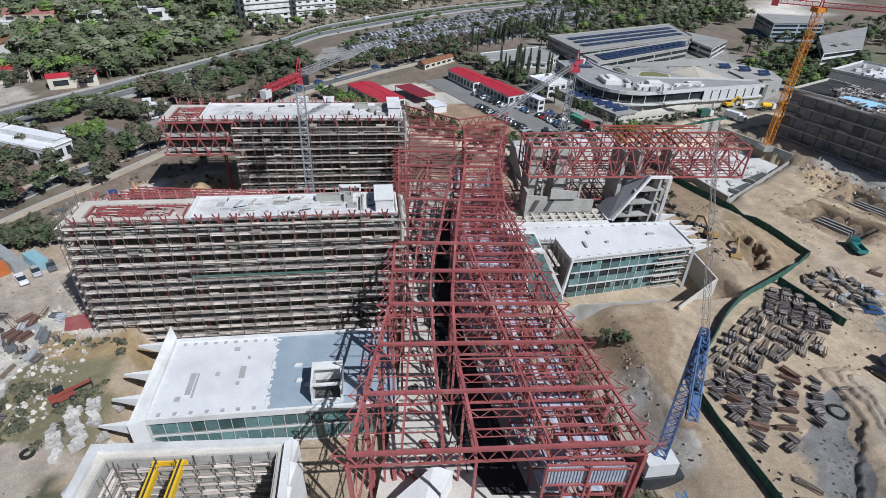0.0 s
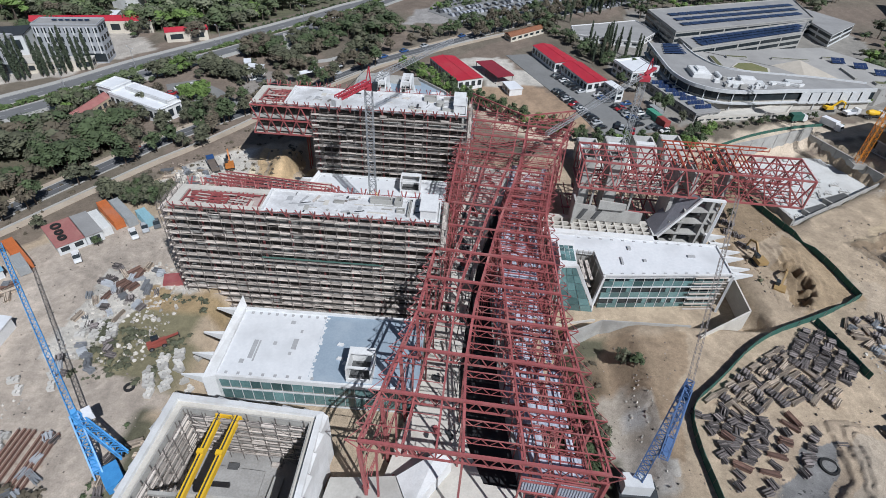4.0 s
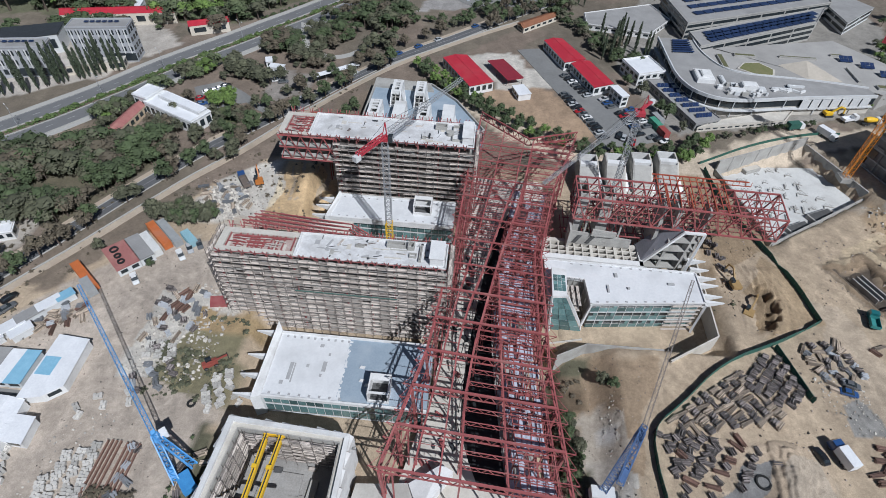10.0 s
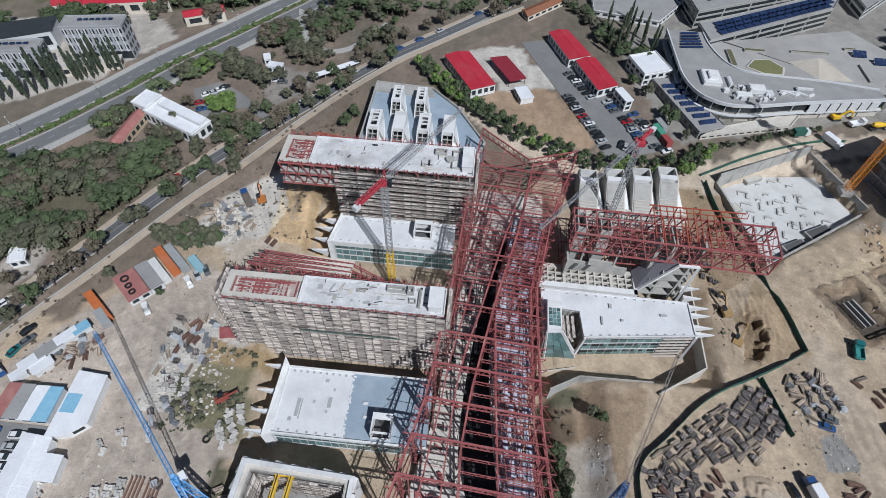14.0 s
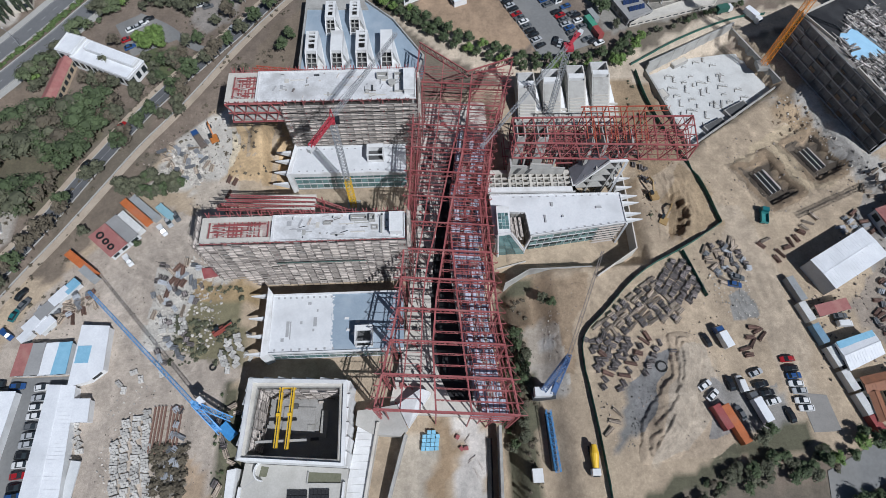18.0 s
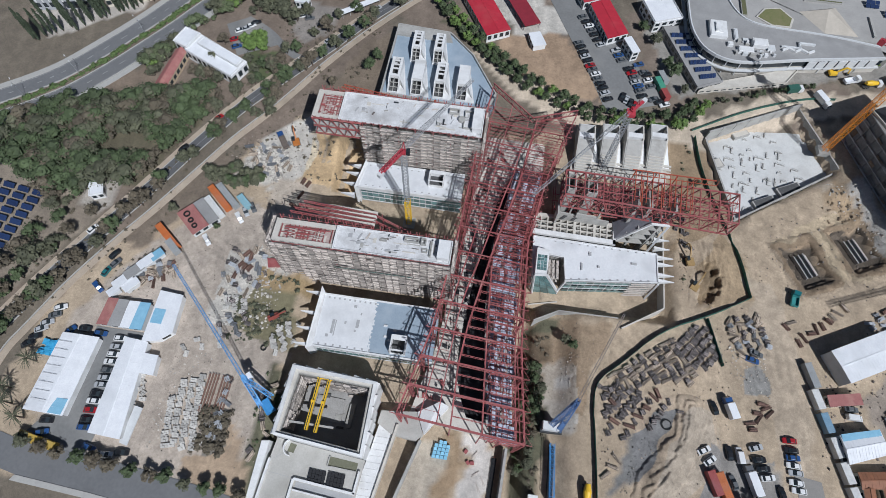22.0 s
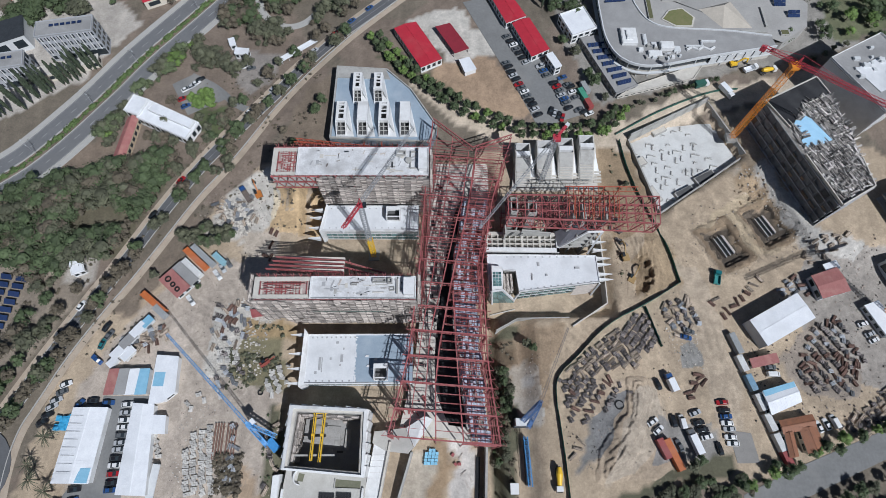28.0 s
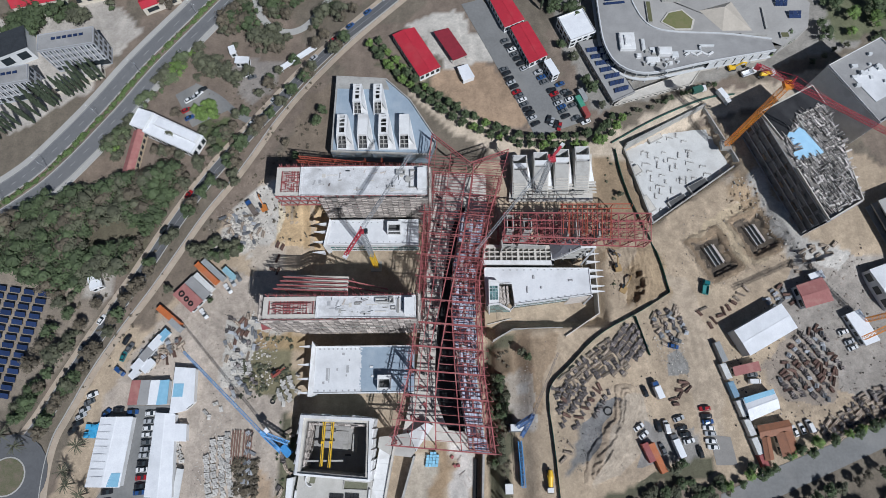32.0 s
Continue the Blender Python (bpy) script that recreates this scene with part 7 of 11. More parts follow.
# low houses scattered through the trees beyond the highway
HOUSES = [((-224, 318), 26, 12, 14, 6, SHEET), ((-199, 352), 24, 11, 10, 6, SHEET), ((-228, 352), 20, 10, 60, 5, SHEET), ((-196, 312), 14, 10, 20, 5, SHEET), ((-136, 292), 9, 7, 15, 5, SHEET), ((-212, 425), 20, 12, 10, 9, OLDRED), ((-92, 448), 24, 18, 30, 10, BROWNROOF),
          ((-250, 300), 30, 14, 20, 7, SHEET), ((-262, 338), 24, 12, 10, 6, GREYROOF), ((-240, 268), 26, 12, 15, 7, REDROOF), ((-170, 388), 18, 10, 30, 6, SHEET), ((-245, 400), 22, 12, 0, 7, SHEET), ((-290, 372), 30, 14, 20, 8, GREYROOF), ((-130, 400), 20, 12, 35, 7, SHEET), ((-160, 440), 22, 12, 20, 8, OLDRED),
          ((62, 500), 30, 14, 30, 14, SHEET), ((30, 474), 22, 12, 35, 10, SHEET), ((110, 520), 26, 13, 30, 12, WHITEWALL), ((170, 545), 40, 16, 25, 14, SHEET), ((230, 580), 50, 18, 25, 12, GREYROOF), ((-30, 470), 26, 14, 35, 10, SHEET), ((20, 530), 30, 16, 30, 12, GREYROOF)]
for (x, y), l, w, turn, top, roof_m in HOUSES:
    c, s = math.cos(radians(turn)), math.sin(radians(turn))
    poly = [(x + c * u - s * v, y + s * u + c * v) for u, v in ((-l / 2, -w / 2), (l / 2, -w / 2), (l / 2, w / 2), (-l / 2, w / 2))]
    kind = {"white_sheet_roof": "white flat roof", "grey_roof": "grey flat roof", "faded_red_tiles": "faded red tiled roof", "brown_sheet_roof": "brown roof", "red_sheet_roof": "red sheet roof", "white_render": "white roof"}[roof_m.name]
    hs = house("town_house", "pale rendered building with a " + kind + " among trees", poly, top, WHITEWALL, roof_m, ridge=1.4 if roof_m in (OLDRED, BROWNROOF, REDROOF) else None, rows=max(1, top // 5), step=8, parapet=0.0 if roof_m in (OLDRED, BROWNROOF, REDROOF) else 0.4, sides=(0,), category="house")
    part("annex", S().prism([lerp(poly[3], poly[2], 0.3), lerp(poly[3], poly[2], 0.7), (lerp(poly[3], poly[2], 0.7)[0] - s * 5, lerp(poly[3], poly[2], 0.7)[1] + c * 5), (lerp(poly[3], poly[2], 0.3)[0] - s * 5, lerp(poly[3], poly[2], 0.3)[1] + c * 5)], -0.5, top * 0.7), CREAM, hs)

# the curved campus building
CZ = 12.0
OUTC = rounded([(89, 246), (89.5, 222), (90, 210), (94, 199.5), (103, 194.2), (114, 194.6), (133, 199.6), (168, 206)], 3)
INC = rounded([(104.5, 246), (105, 236), (108, 226), (112, 219.5), (120, 216.2), (146, 215.4), (167, 212)], 3)
campus = thing("campus_building", "sweeping curved pale campus building with ribbon windows", "building")
# both edges are walked in equal steps, so that the roof is a strip of quads
even = lambda line, n: [line[round(i * (len(line) - 1) / n)] for i in range(n + 1)]
E1, E2 = even(OUTC, 28), even(INC, 28)
roof = S().prism(E1 + E2[::-1], CZ - 0.5, CZ)
base = S().prism([lerp(p, o, 0.06) for p, o in zip(E1, E2)] + [lerp(p, o, 0.06) for p, o in zip(E2[::-1], E1[::-1])], 2.5, CZ - 0.5)
part("roof", roof, GREYROOF, campus, "pale grey gravelled roof")
part("body", base, CONCL, campus)
for line, s in ((E1, 1), (E2, -1)):
    fascia, ribbonw, rail = S(), S(), S()
    for i in range(28):
        a, b = line[i], line[i + 1]
        fascia.beam((*a, CZ - 0.1), (*b, CZ - 0.1), 0.5, 1.3)
        rail.beam((*a, CZ - 4.6), (*b, CZ - 4.6), 1.2, 0.5)
        o = E2 if s > 0 else E1
        part("ribbon_window", S().beam((*lerp(a, o[i], 0.05), CZ - 2.4), (*lerp(b, o[i + 1], 0.05), CZ - 2.4), 0.35, 2.6), DARKGLASS, campus)
        if i % 2 == 0:
            part("facade_post", S().beam((*lerp(a, o[i], 0.03), 3), (*lerp(a, o[i], 0.03), CZ - 1), 0.3), FRAME, campus)
    part("fascia", fascia, FRAME, campus)
    part("floor_edge", rail, FRAME, campus)
part("court", S().prism(E2[::-1] + [(172, 209), (186, 219), (190, 233), (172, 258), (112, 241)], 2.5, CZ - 0.9), mat("court_paving", (0.40, 0.385, 0.36), (0.30, 0.29, 0.275), 0.85, 0.12, fine=12.0, stain=(0.25, 0.24, 0.225)), campus, "pale paved raised courtyard")
for x, y, sx, sy, sz in ((97, 206, 7, 9, 1.6), (99, 208, 3, 5, 2.4), (108, 199, 6, 3, 1.4), (114, 203, 6, 4, 1.8), (104, 202, 2, 2, 1.2), (120, 202, 3, 3, 1.0), (107, 206, 1.5, 6, 1.0), (126, 205, 8, 0.8, 0.8), (133, 205.5, 0.8, 3, 0.8), (133, 208, 7, 0.8, 0.8)):
    part("roof_plant", S().box(x, x + sx, y, y + sy, CZ, CZ + sz).box(x + 0.3, x + sx - 0.3, y + 0.3, y + sy - 0.3, CZ + sz, CZ + sz + 0.15), WHITEWALL if sz > 1.1 else FRAME, campus)
for i in range(7):
    a, b = (137 + 4.2 * i, 199.8 + 0.8 * i), (140.6 + 4.2 * i, 200.5 + 0.8 * i)
    part("screen_panel", S().beam((*a, CZ - 3.0), (*b, CZ - 3.0), 0.2, 4.4), FRAME, campus)
house("solar_wing", "low wing whose roof carries rows of solar panels", [(80, 215), (90, 217), (103.5, 188), (93, 183)], 6.8, GREYROOF, GREYROOF, step=3.2, parapet=0.4, sides=(0, 2, 3))
for i in range(7):
    a, b = lerp((82.5, 212), (95, 186.5), (i + 0.5) / 7), lerp((90, 213), (101.5, 188.5), (i + 0.5) / 7)
    n = 5
    row = thing("solar_table", "tilted row of dark blue solar panels on a roof", "solar panels", "roof solar rows")
    for k in range(n):
        p, q = lerp(a, b, (k + 0.04) / n), lerp(a, b, (k + 0.96) / n)
        part("solar_panel", S().prism([(p[0], p[1] - 0.9), (q[0], q[1] - 0.9), (q[0], q[1] + 0.9), (p[0], p[1] + 0.9)], [7.15, 7.15, 7.9, 7.9], [7.22, 7.22, 7.97, 7.97]), PV, row)
    part("rack", S().beam((*a, 7.1), (*b, 7.1), 0.12, 0.5), FRAME, row)
house("campus_terrace", "low pale terrace block below the curved building", [(103.5, 189), (129, 199), (137, 202), (130, 192.5), (94, 182.5)], 5.6, CONCL, CONCL, step=3.0, parapet=0.4, sides=(3, 4))
house("campus_pavilion", "small white two-storey pavilion", [(71, 227), (83, 232), (88, 219), (76, 214)], 9.2, WHITEWALL, SHEET, rows=2, step=3, parapet=0.5)
for poly, top in (([(106, 238), (170, 274), (182, 294), (104, 252)], 12.5), ([(106, 263), (189, 303), (195, 342), (101, 298)], 12.0)):
    wing = house("campus_wing", "long campus wing roofed with solar panels", poly, top, CONC, GREYROOF, rows=3, step=14, parapet=0.5, sides=(0, 3), w=0.94)
    for j in range(3):
        a, b = lerp(lerp(poly[0], poly[3], 0.25 + 0.22 * j), lerp(poly[1], poly[2], 0.25 + 0.22 * j), 0.08), lerp(lerp(poly[0], poly[3], 0.25 + 0.22 * j), lerp(poly[1], poly[2], 0.25 + 0.22 * j), 0.94)
        for k in range(14):
            part("solar_panel", S().beam((*lerp(a, b, (k + 0.05) / 14), top + 0.7), (*lerp(a, b, (k + 0.95) / 14), top + 0.7), 3.6, 0.12), PV, wing)
house("campus_hall", "pale office wing with a band of windows", [(190, 283), (213, 306), (196, 334), (188, 320)], 10.0, FRAME, GREYROOF, rows=2, step=12, w=0.92)
house("campus_store", "low white store with flat roof", [(60, 268), (90, 262), (103, 280), (96, 298), (60, 281)], 6.4, WHITEWALL, GREYROOF, step=3.4, parapet=0.4)
house("far_campus_block", "rounded white far campus block with window bands", [(240, 262), (275, 276), (335, 340), (272, 306)], 13.0, WHITEWALL, GREYROOF, rows=3, step=20, w=0.95)
house("far_office", "white and blue-grey far office", [(262, 335), (300, 338), (318, 362), (275, 372)], 15.0, BLUEGREY, GREYROOF, rows=4, step=18, w=0.93)
for x, y in ((166, 236), (173, 231), (178, 224)):
    t = thing("solar_table", "tilted solar panel table in the courtyard", "solar panels", "courtyard solar")
    for i in range(3):
        for j in range(2):
            part("solar_panel", S().prism([(x + 1.9 * i, y + 1.6 * j), (x + 1.9 * i + 1.8, y + 1.6 * j), (x + 1.9 * i + 1.8, y + 1.6 * j + 1.5), (x + 1.9 * i, y + 1.6 * j + 1.5)], [11.5 + 0.7 * j, 11.5 + 0.7 * j, 12.15 + 0.7 * j, 12.15 + 0.7 * j], [11.56 + 0.7 * j, 11.56 + 0.7 * j, 12.21 + 0.7 * j, 12.21 + 0.7 * j]), PV, t)
    part("frame", S().beam((x, y + 1.6, 11.0), (x, y + 1.6, 12.2), 0.15).beam((x + 5.6, y + 1.6, 11.0), (x + 5.6, y + 1.6, 12.2), 0.15), FRAME, t)
cone = thing("courtyard_cone", "low faceted paved cone in the courtyard", "sculpture")
part("cone", S().add([(137, 229, 11.08), (146, 217.5, 11.08), (160, 217.5, 11.08), (153, 234, 11.08), (147.5, 228.5, 14.2)], [(0, 1, 4), (1, 2, 4), (2, 3, 4), (3, 0, 4)]), mat("cone_paving", (0.50, 0.45, 0.38), (0.40, 0.36, 0.30), 0.85, 0.3), cone)

isl = thing("planted_island", "rounded lawn island in the paved courtyard", "planting")
part("kerb_ring", S().prism([(118, 222.5), (122, 228), (129, 229.5), (134, 223.5), (132, 218), (124, 218)], 11.0, 11.5), CONCL, isl)
part("lawn", S().prism([(118.8, 222.5), (122.5, 227.4), (128.6, 228.8), (133, 223.5), (131.4, 218.7), (124.4, 218.7)], 11.4, 11.62), mat("lawn", (0.13, 0.15, 0.05), (0.20, 0.18, 0.09), 0.95, 0.4), isl)
for i, (x, y, l, w) in enumerate(((112, 222, 2.4, 12), (140, 236, 16, 1.2), (154, 214.5, 12, 1.0), (166, 218, 1.0, 12), (172, 213, 4, 3), (120, 234, 9, 2), (164, 241, 5, 1.4))):
    bench = thing("planter", "low stone planter wall in the courtyard", "planter", "courtyard planters")
    part("wall", S().box(x, x + l, y, y + w, 11.0, 11.9), CONC, bench)
    if min(l, w) > 1.1:
        part("soil", S().box(x + 0.3, x + l - 0.3, y + 0.3, y + w - 0.3, 11.88, 11.95), mat("planter_soil", (0.13, 0.12, 0.06), (0.09, 0.10, 0.045), 0.95, 0.8), bench)
# more roof gear on the curved roof
for i in range(26):
    x, y = rnd.uniform(104, 122), rnd.uniform(197, 207)
    if inside((x, y), OUTC + INC[::-1]):
        part("roof_unit", S().box(x, x + rnd.uniform(0.6, 2.4), y, y + rnd.uniform(0.5, 1.6), CZ, CZ + rnd.uniform(0.4, 1.5)), rnd.choice((FRAME, CONC, VENT, WHITEWALL)), campus)
for i in range(5):
    part("roof_duct", S().beam((126 + 2.6 * i, 203.2 + (i % 2) * 1.6, CZ + 0.5), (128.6 + 2.6 * i, 203.2 + ((i + 1) % 2) * 1.6, CZ + 0.5), 0.8, 0.8), WHITEWALL, campus)
for i in range(12):
    p, q = (92.5 + 0.2 * i, 232 + 1.1 * i), (102, 233 + 1.1 * i)
    if i % 2 == 0:
        part("solar_panel", S().beam((*p, CZ + 0.6), (*q, CZ + 0.6), 1.3, 0.1), PV, campus)

# ---- the foundation pit ----
pit = thing("foundation_slab", "white blinding slab with starter walls in a retained pit", "foundation")
inn = [lerp(p, (121, 157), 0.05) for p in PIT]
part("slab", S().prism(inn, -4.2, -2.6), mat("blinding_concrete", (0.62, 0.62, 0.60), (0.50, 0.50, 0.48), 0.85, 0.25, stain=(0.42, 0.41, 0.39)), pit)
ux, uy = Vector((0.887, 0.461, 0)), Vector((-0.461, 0.887, 0))
org = Vector((106, 128, 0))
for a, b, z in ((PIT[0], PIT[1], 5.2), (PIT[1], PIT[2], 2.6), (PIT[2], PIT[3], 0.2), (PIT[3], PIT[0], 1.6)):
    n = int(math.dist(a, b) / 6)
    for i in range(n):
        part("wall_panel", S().beam((*lerp(a, b, i / n), (z - 4) / 2), (*lerp(a, b, (i + 0.97) / n), (z - 4) / 2), 0.6, z + 4), CONC, pit)
REBAR = mat("rebar_starters", (0.16, 0.13, 0.115), (0.09, 0.08, 0.075), 0.8, 1.0)
for i in range(8):
    for j in range(7):
        if rnd.random() < 0.85:
            c = org + ux * (4 + 4.4 * i + rnd.uniform(-1.3, 1.3)) + uy * (4 + 4.4 * j + rnd.uniform(-1.3, 1.3))
            d, e = (Vector((0.2, 0.98, 0)), Vector((0.98, -0.2, 0))) if rnd.random() < 0.5 else (Vector((0.98, -0.2, 0)), Vector((-0.2, -0.98, 0)))
            l = rnd.uniform(1.6, 4.2)
            part("starter_wall", S().beam(c + Vector((0, 0, -2.45)), c + d * l + Vector((0, 0, -2.45)), 0.16, 0.3).beam(c + Vector((0, 0, -2.45)), c + e * l * 0.45 + Vector((0, 0, -2.45)), 0.16, 0.3), CONC, pit)
            bars = S()
            for q in range(int(l / 0.45)):
                p = c + d * (0.45 * q)
                bars.beam(p + Vector((0, 0, -2.6)), p + Vector((0, 0, -1.3)), 0.05)
            part("starter_bars", bars, REBAR, pit, "upright rebar starters")
for u, v, w, l in ((3, 22, 8, 4), (22, 32, 7, 5), (2, 4, 4, 8), (12, 1.5, 9, 3), (24, 1.5, 10, 5)):
    c = org + ux * u + uy * v
    q = [c, c + ux * w, c + ux * w + uy * l, c + uy * l]
    part("pit_cell", S().prism([(p.x, p.y) for p in q], -2.6, -1.2), CONC, pit)
    q = [lerp(p, (c + ux * w / 2 + uy * l / 2), 0.12) for p in q]
    part("cell_infill", S().prism([(p[0], p[1]) for p in q], -1.21, -1.15), CONC_SHADE if w > 8 else CONCL, pit)
for cx, cy in ((130.8, 112.9), (150.0, 121.9)):
    f = thing("footing", "dark boxed footing in a small excavation", "foundation", "excavated footings")
    X, Y = Vector((0.9, 0.43, 0)), Vector((0.43, -0.9, 0))
    for s in (-1.9, 0.0, 1.9):
        c = Vector((cx, cy, 0)) + X * s
        part("footing_wall", S().beam(c - Y * 4.6 + Vector((0, 0, -1.8)), c + Y * 4.6 + Vector((0, 0, -1.8)), 0.4, 1.8), CONC, f)
        part("formwork", S().beam(c + X * 0.95 - Y * 4.2 + Vector((0, 0, -2.3)), c + X * 0.95 + Y * 4.2 + Vector((0, 0, -2.3)), 1.3, 0.5), DARKSTEEL if s < 1.5 else PLANK, f)

# ---- the dark unfinished block in the north-east ----
BOARDS = mat("brown_formwork", (0.26, 0.19, 0.13), (0.15, 0.11, 0.08), 0.9, 0.8, object_random=0.4)
NEP = [(148.3, 168.6), (166.0, 119.2), (182.0, 128.0), (180.4, 152.0), (176.6, 171.6), (173.0, 181.0)]
NEZ = 20.6
NEC = (168, 152)
ne = thing("unfinished_block", "dark raw concrete block with cluttered unfinished top floor", "building")
# Darker than the slab edges; also carries the shade of the set-back storeys
BARE = mat("bare_walls_and_shade", (0.24, 0.24, 0.245), (0.13, 0.13, 0.135), 0.9, 0.3, fine=5.0, stain=(0.09, 0.09, 0.095))
SLABGREY = mat("weathered_slab_edge", (0.42, 0.42, 0.42), (0.28, 0.28, 0.28), 0.9, 0.4, stain=(0.10, 0.10, 0.10))
for k in range(6):
    z = 1.0 + 3.9 * k
    part("floor_slab", S().prism(NEP, z - 0.22, z + 0.22), SLABGREY, ne)
    if k == 5:
        continue
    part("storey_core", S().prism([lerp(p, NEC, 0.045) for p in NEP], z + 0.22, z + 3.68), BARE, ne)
    for (a, b), m in (((NEP[0], NEP[1]), 11), ((NEP[1], NEP[2]), 4), ((NEP[5], NEP[0]), 4)):
        for i in range(m + 1):
            p = lerp(lerp(a, b, i / m), NEC, 0.02)
            part("facade_post", S().beam((*p, z), (*p, z + 3.7), 0.45), BARE, ne)
            if i < m and rnd.random() < 0.75:
                q0, q1 = lerp(lerp(a, b, (i + 0.1) / m), NEC, 0.015), lerp(lerp(a, b, (i + rnd.uniform(0.4, 0.95)) / m), NEC, 0.015)
                h = rnd.choice((0.5, 0.9, 1.4, 3.0))
                part("infill_board", S().beam((*q0, z + h / 2 + 0.2), (*q1, z + h / 2 + 0.2), 0.1, h), rnd.choice((BARE, SLABGREY, CONC_SHADE, BOARDS)), ne)
    a, b = NEP[0], NEP[1]
    part("facade_rail", S().beam((*lerp(a, b, rnd.uniform(0, 0.2)), z + 1.1), (*lerp(a, b, rnd.uniform(0.5, 1)), z + 1.1), 0.07).beam((*lerp(a, b, 0.02), z + 0.6), (*lerp(a, b, 0.97), z + 0.6), 0.06), TUBE, ne)
part("dark_roof", S().prism([(148.8, 168.2), (155.6, 156.6), (158.2, 158.2), (163.4, 166.4), (176.0, 172.0), (172.6, 180.4)], NEZ + 0.2, NEZ + 0.5), mat("dusty_bitumen", (0.026, 0.027, 0.03), (0.014, 0.014, 0.016), 0.95, 0.3, stain=(0.05, 0.05, 0.052)), ne, "black bitumen roof")
part("roof_edge", S().beam((148.6, 168.4, NEZ + 0.8), (172.9, 180.8, NEZ + 0.8), 0.4, 0.8).beam((148.6, 168.4, NEZ + 0.8), (155.4, 155.2, NEZ + 0.8), 0.4, 0.8).beam((176.4, 171.8, NEZ + 0.8), (172.9, 180.8, NEZ + 0.8), 0.4, 0.8).beam((176.4, 171.8, NEZ + 0.8), (163.0, 166.0, NEZ + 0.8), 0.4, 0.8).beam((163.0, 166.0, NEZ + 0.8), (165.0, 160.4, NEZ + 0.8), 0.4, 0.8), CONCL, ne)
TARP = [(157.4, 156.6), (158.8, 159.0), (160.6, 158.6), (163.4, 161.2), (165.2, 159.8), (171.0, 149.4), (164.8, 147.0), (160.2, 146.2), (158.2, 148.6), (160.4, 151.6)]
part("tarpaulin", S().prism(TARP, NEZ + 0.25, [NEZ + 0.5 + 0.12 * (k % 3) for k in range(10)]), mat("pale_blue_tarp", (0.42, 0.66, 0.84), (0.34, 0.57, 0.76), 0.5, 0.3), ne)
part("work_deck", S().prism([lerp(p, NEC, 0.02) for p in NEP], NEZ + 0.2, NEZ + 0.24), mat("shuttering_deck", (0.34, 0.315, 0.285), (0.17, 0.155, 0.14), 0.9, 0.5, stain=(0.09, 0.085, 0.08)), ne, "brown shuttering deck")
part("upper_wall", S().prism([(166.3, 119.8), (181.6, 128.2), (181.4, 128.6), (166.1, 120.2)], NEZ + 0.2, NEZ + 1.7).prism([(166.0, 120.2), (166.4, 120.2), (158.4, 142.4), (158.0, 142.2)], NEZ + 0.2, NEZ + 1.5).prism([(181.4, 128.6), (181.8, 128.6), (180.6, 141), (180.2, 141)], NEZ + 0.2, NEZ + 1.3), CONCL, ne, "pale concrete upstand walls")
loose = S()
hidden = [lerp(p, (165, 153), -0.04) for p in TARP]
for k in range(1700):
    x, y = rnd.uniform(156, 183), rnd.uniform(119, 172)
    if not inside((x, y), [lerp(p, NEC, 0.04) for p in NEP]) or inside((x, y), hidden) or inside((x, y), [(148, 169), (156, 155), (158, 158), (163.4, 166.4), (177, 172), (173, 182)]):
        continue
    ang = rnd.choice((0.45, 2.02)) + rnd.uniform(-0.25, 0.25)
    l = rnd.uniform(0.8, 3.8)
    w, h = rnd.choice((0.15, 0.25, 0.3, 0.9)), rnd.choice((0.3, 0.5, 0.8, 1.3))
    zz = NEZ + 0.25 + rnd.uniform(0.1, 1.1)
    loose.beam((x, y, zz), (x + l * math.cos(ang), y + l * math.sin(ang), zz + rnd.uniform(-0.3, 0.3)), w * 0.7, h * 0.35)
tagged(part("loose_formwork", loose, mat("mixed_formwork", (0.52, 0.49, 0.46), (0.20, 0.18, 0.165), 0.9, 0.7, island=0.95), ne, "loose props, boards and blocks"), kind="stuff")
nw2 = house("white_block", "white block with plant on its grey roof", [(181, 190), (207, 204), (222, 178), (196, 162)], 22.0, WHITEWALL, GREYROOF, rows=5, step=7, parapet=0.8, sides=(2,), w=0.3)
part("roof_sheet", S().prism([(190, 184), (203, 191), (210, 179), (197, 172)], 22.3, 22.6), WHITE, nw2)
for k in range(16):
    x, y = rnd.uniform(188, 212), rnd.uniform(176, 196)
    if inside((x, y), [(183, 190), (206, 202), (219, 179), (197, 165)]):
        part("roof_plant", S().box(x, x + rnd.uniform(0.8, 2.6), y, y + rnd.uniform(0.8, 2), 22.25, 22.25 + rnd.uniform(0.6, 1.6)), FRAME, nw2)
rawb = thing("raw_frame", "raw concrete frame with open dark floors", "building")
for k in range(4):
    z = 0.8 + 3.6 * k
    part("floor_slab", S().prism([(196, 132), (206, 96), (232, 104), (222, 142)], z - 0.3, z + 0.25), CONC, rawb)
    if k < 3:
        # Dark block fills the open storey; its shade is put into the colour
        part("storey_core", S().prism([(199, 130), (207.5, 99), (229, 106), (220, 139)], z + 0.25, z + 3.3), CONC_SHADE, rawb)
for k in range(14):
    x, y = rnd.uniform(202, 222), rnd.uniform(104, 132)
    part("site_clutter", S().box(x, x + rnd.uniform(1, 4), y, y + rnd.uniform(0.5, 2), 11.8, 11.8 + rnd.uniform(0.5, 1.5)), rnd.choice((PLANK, CONC, CONCL)), rawb)

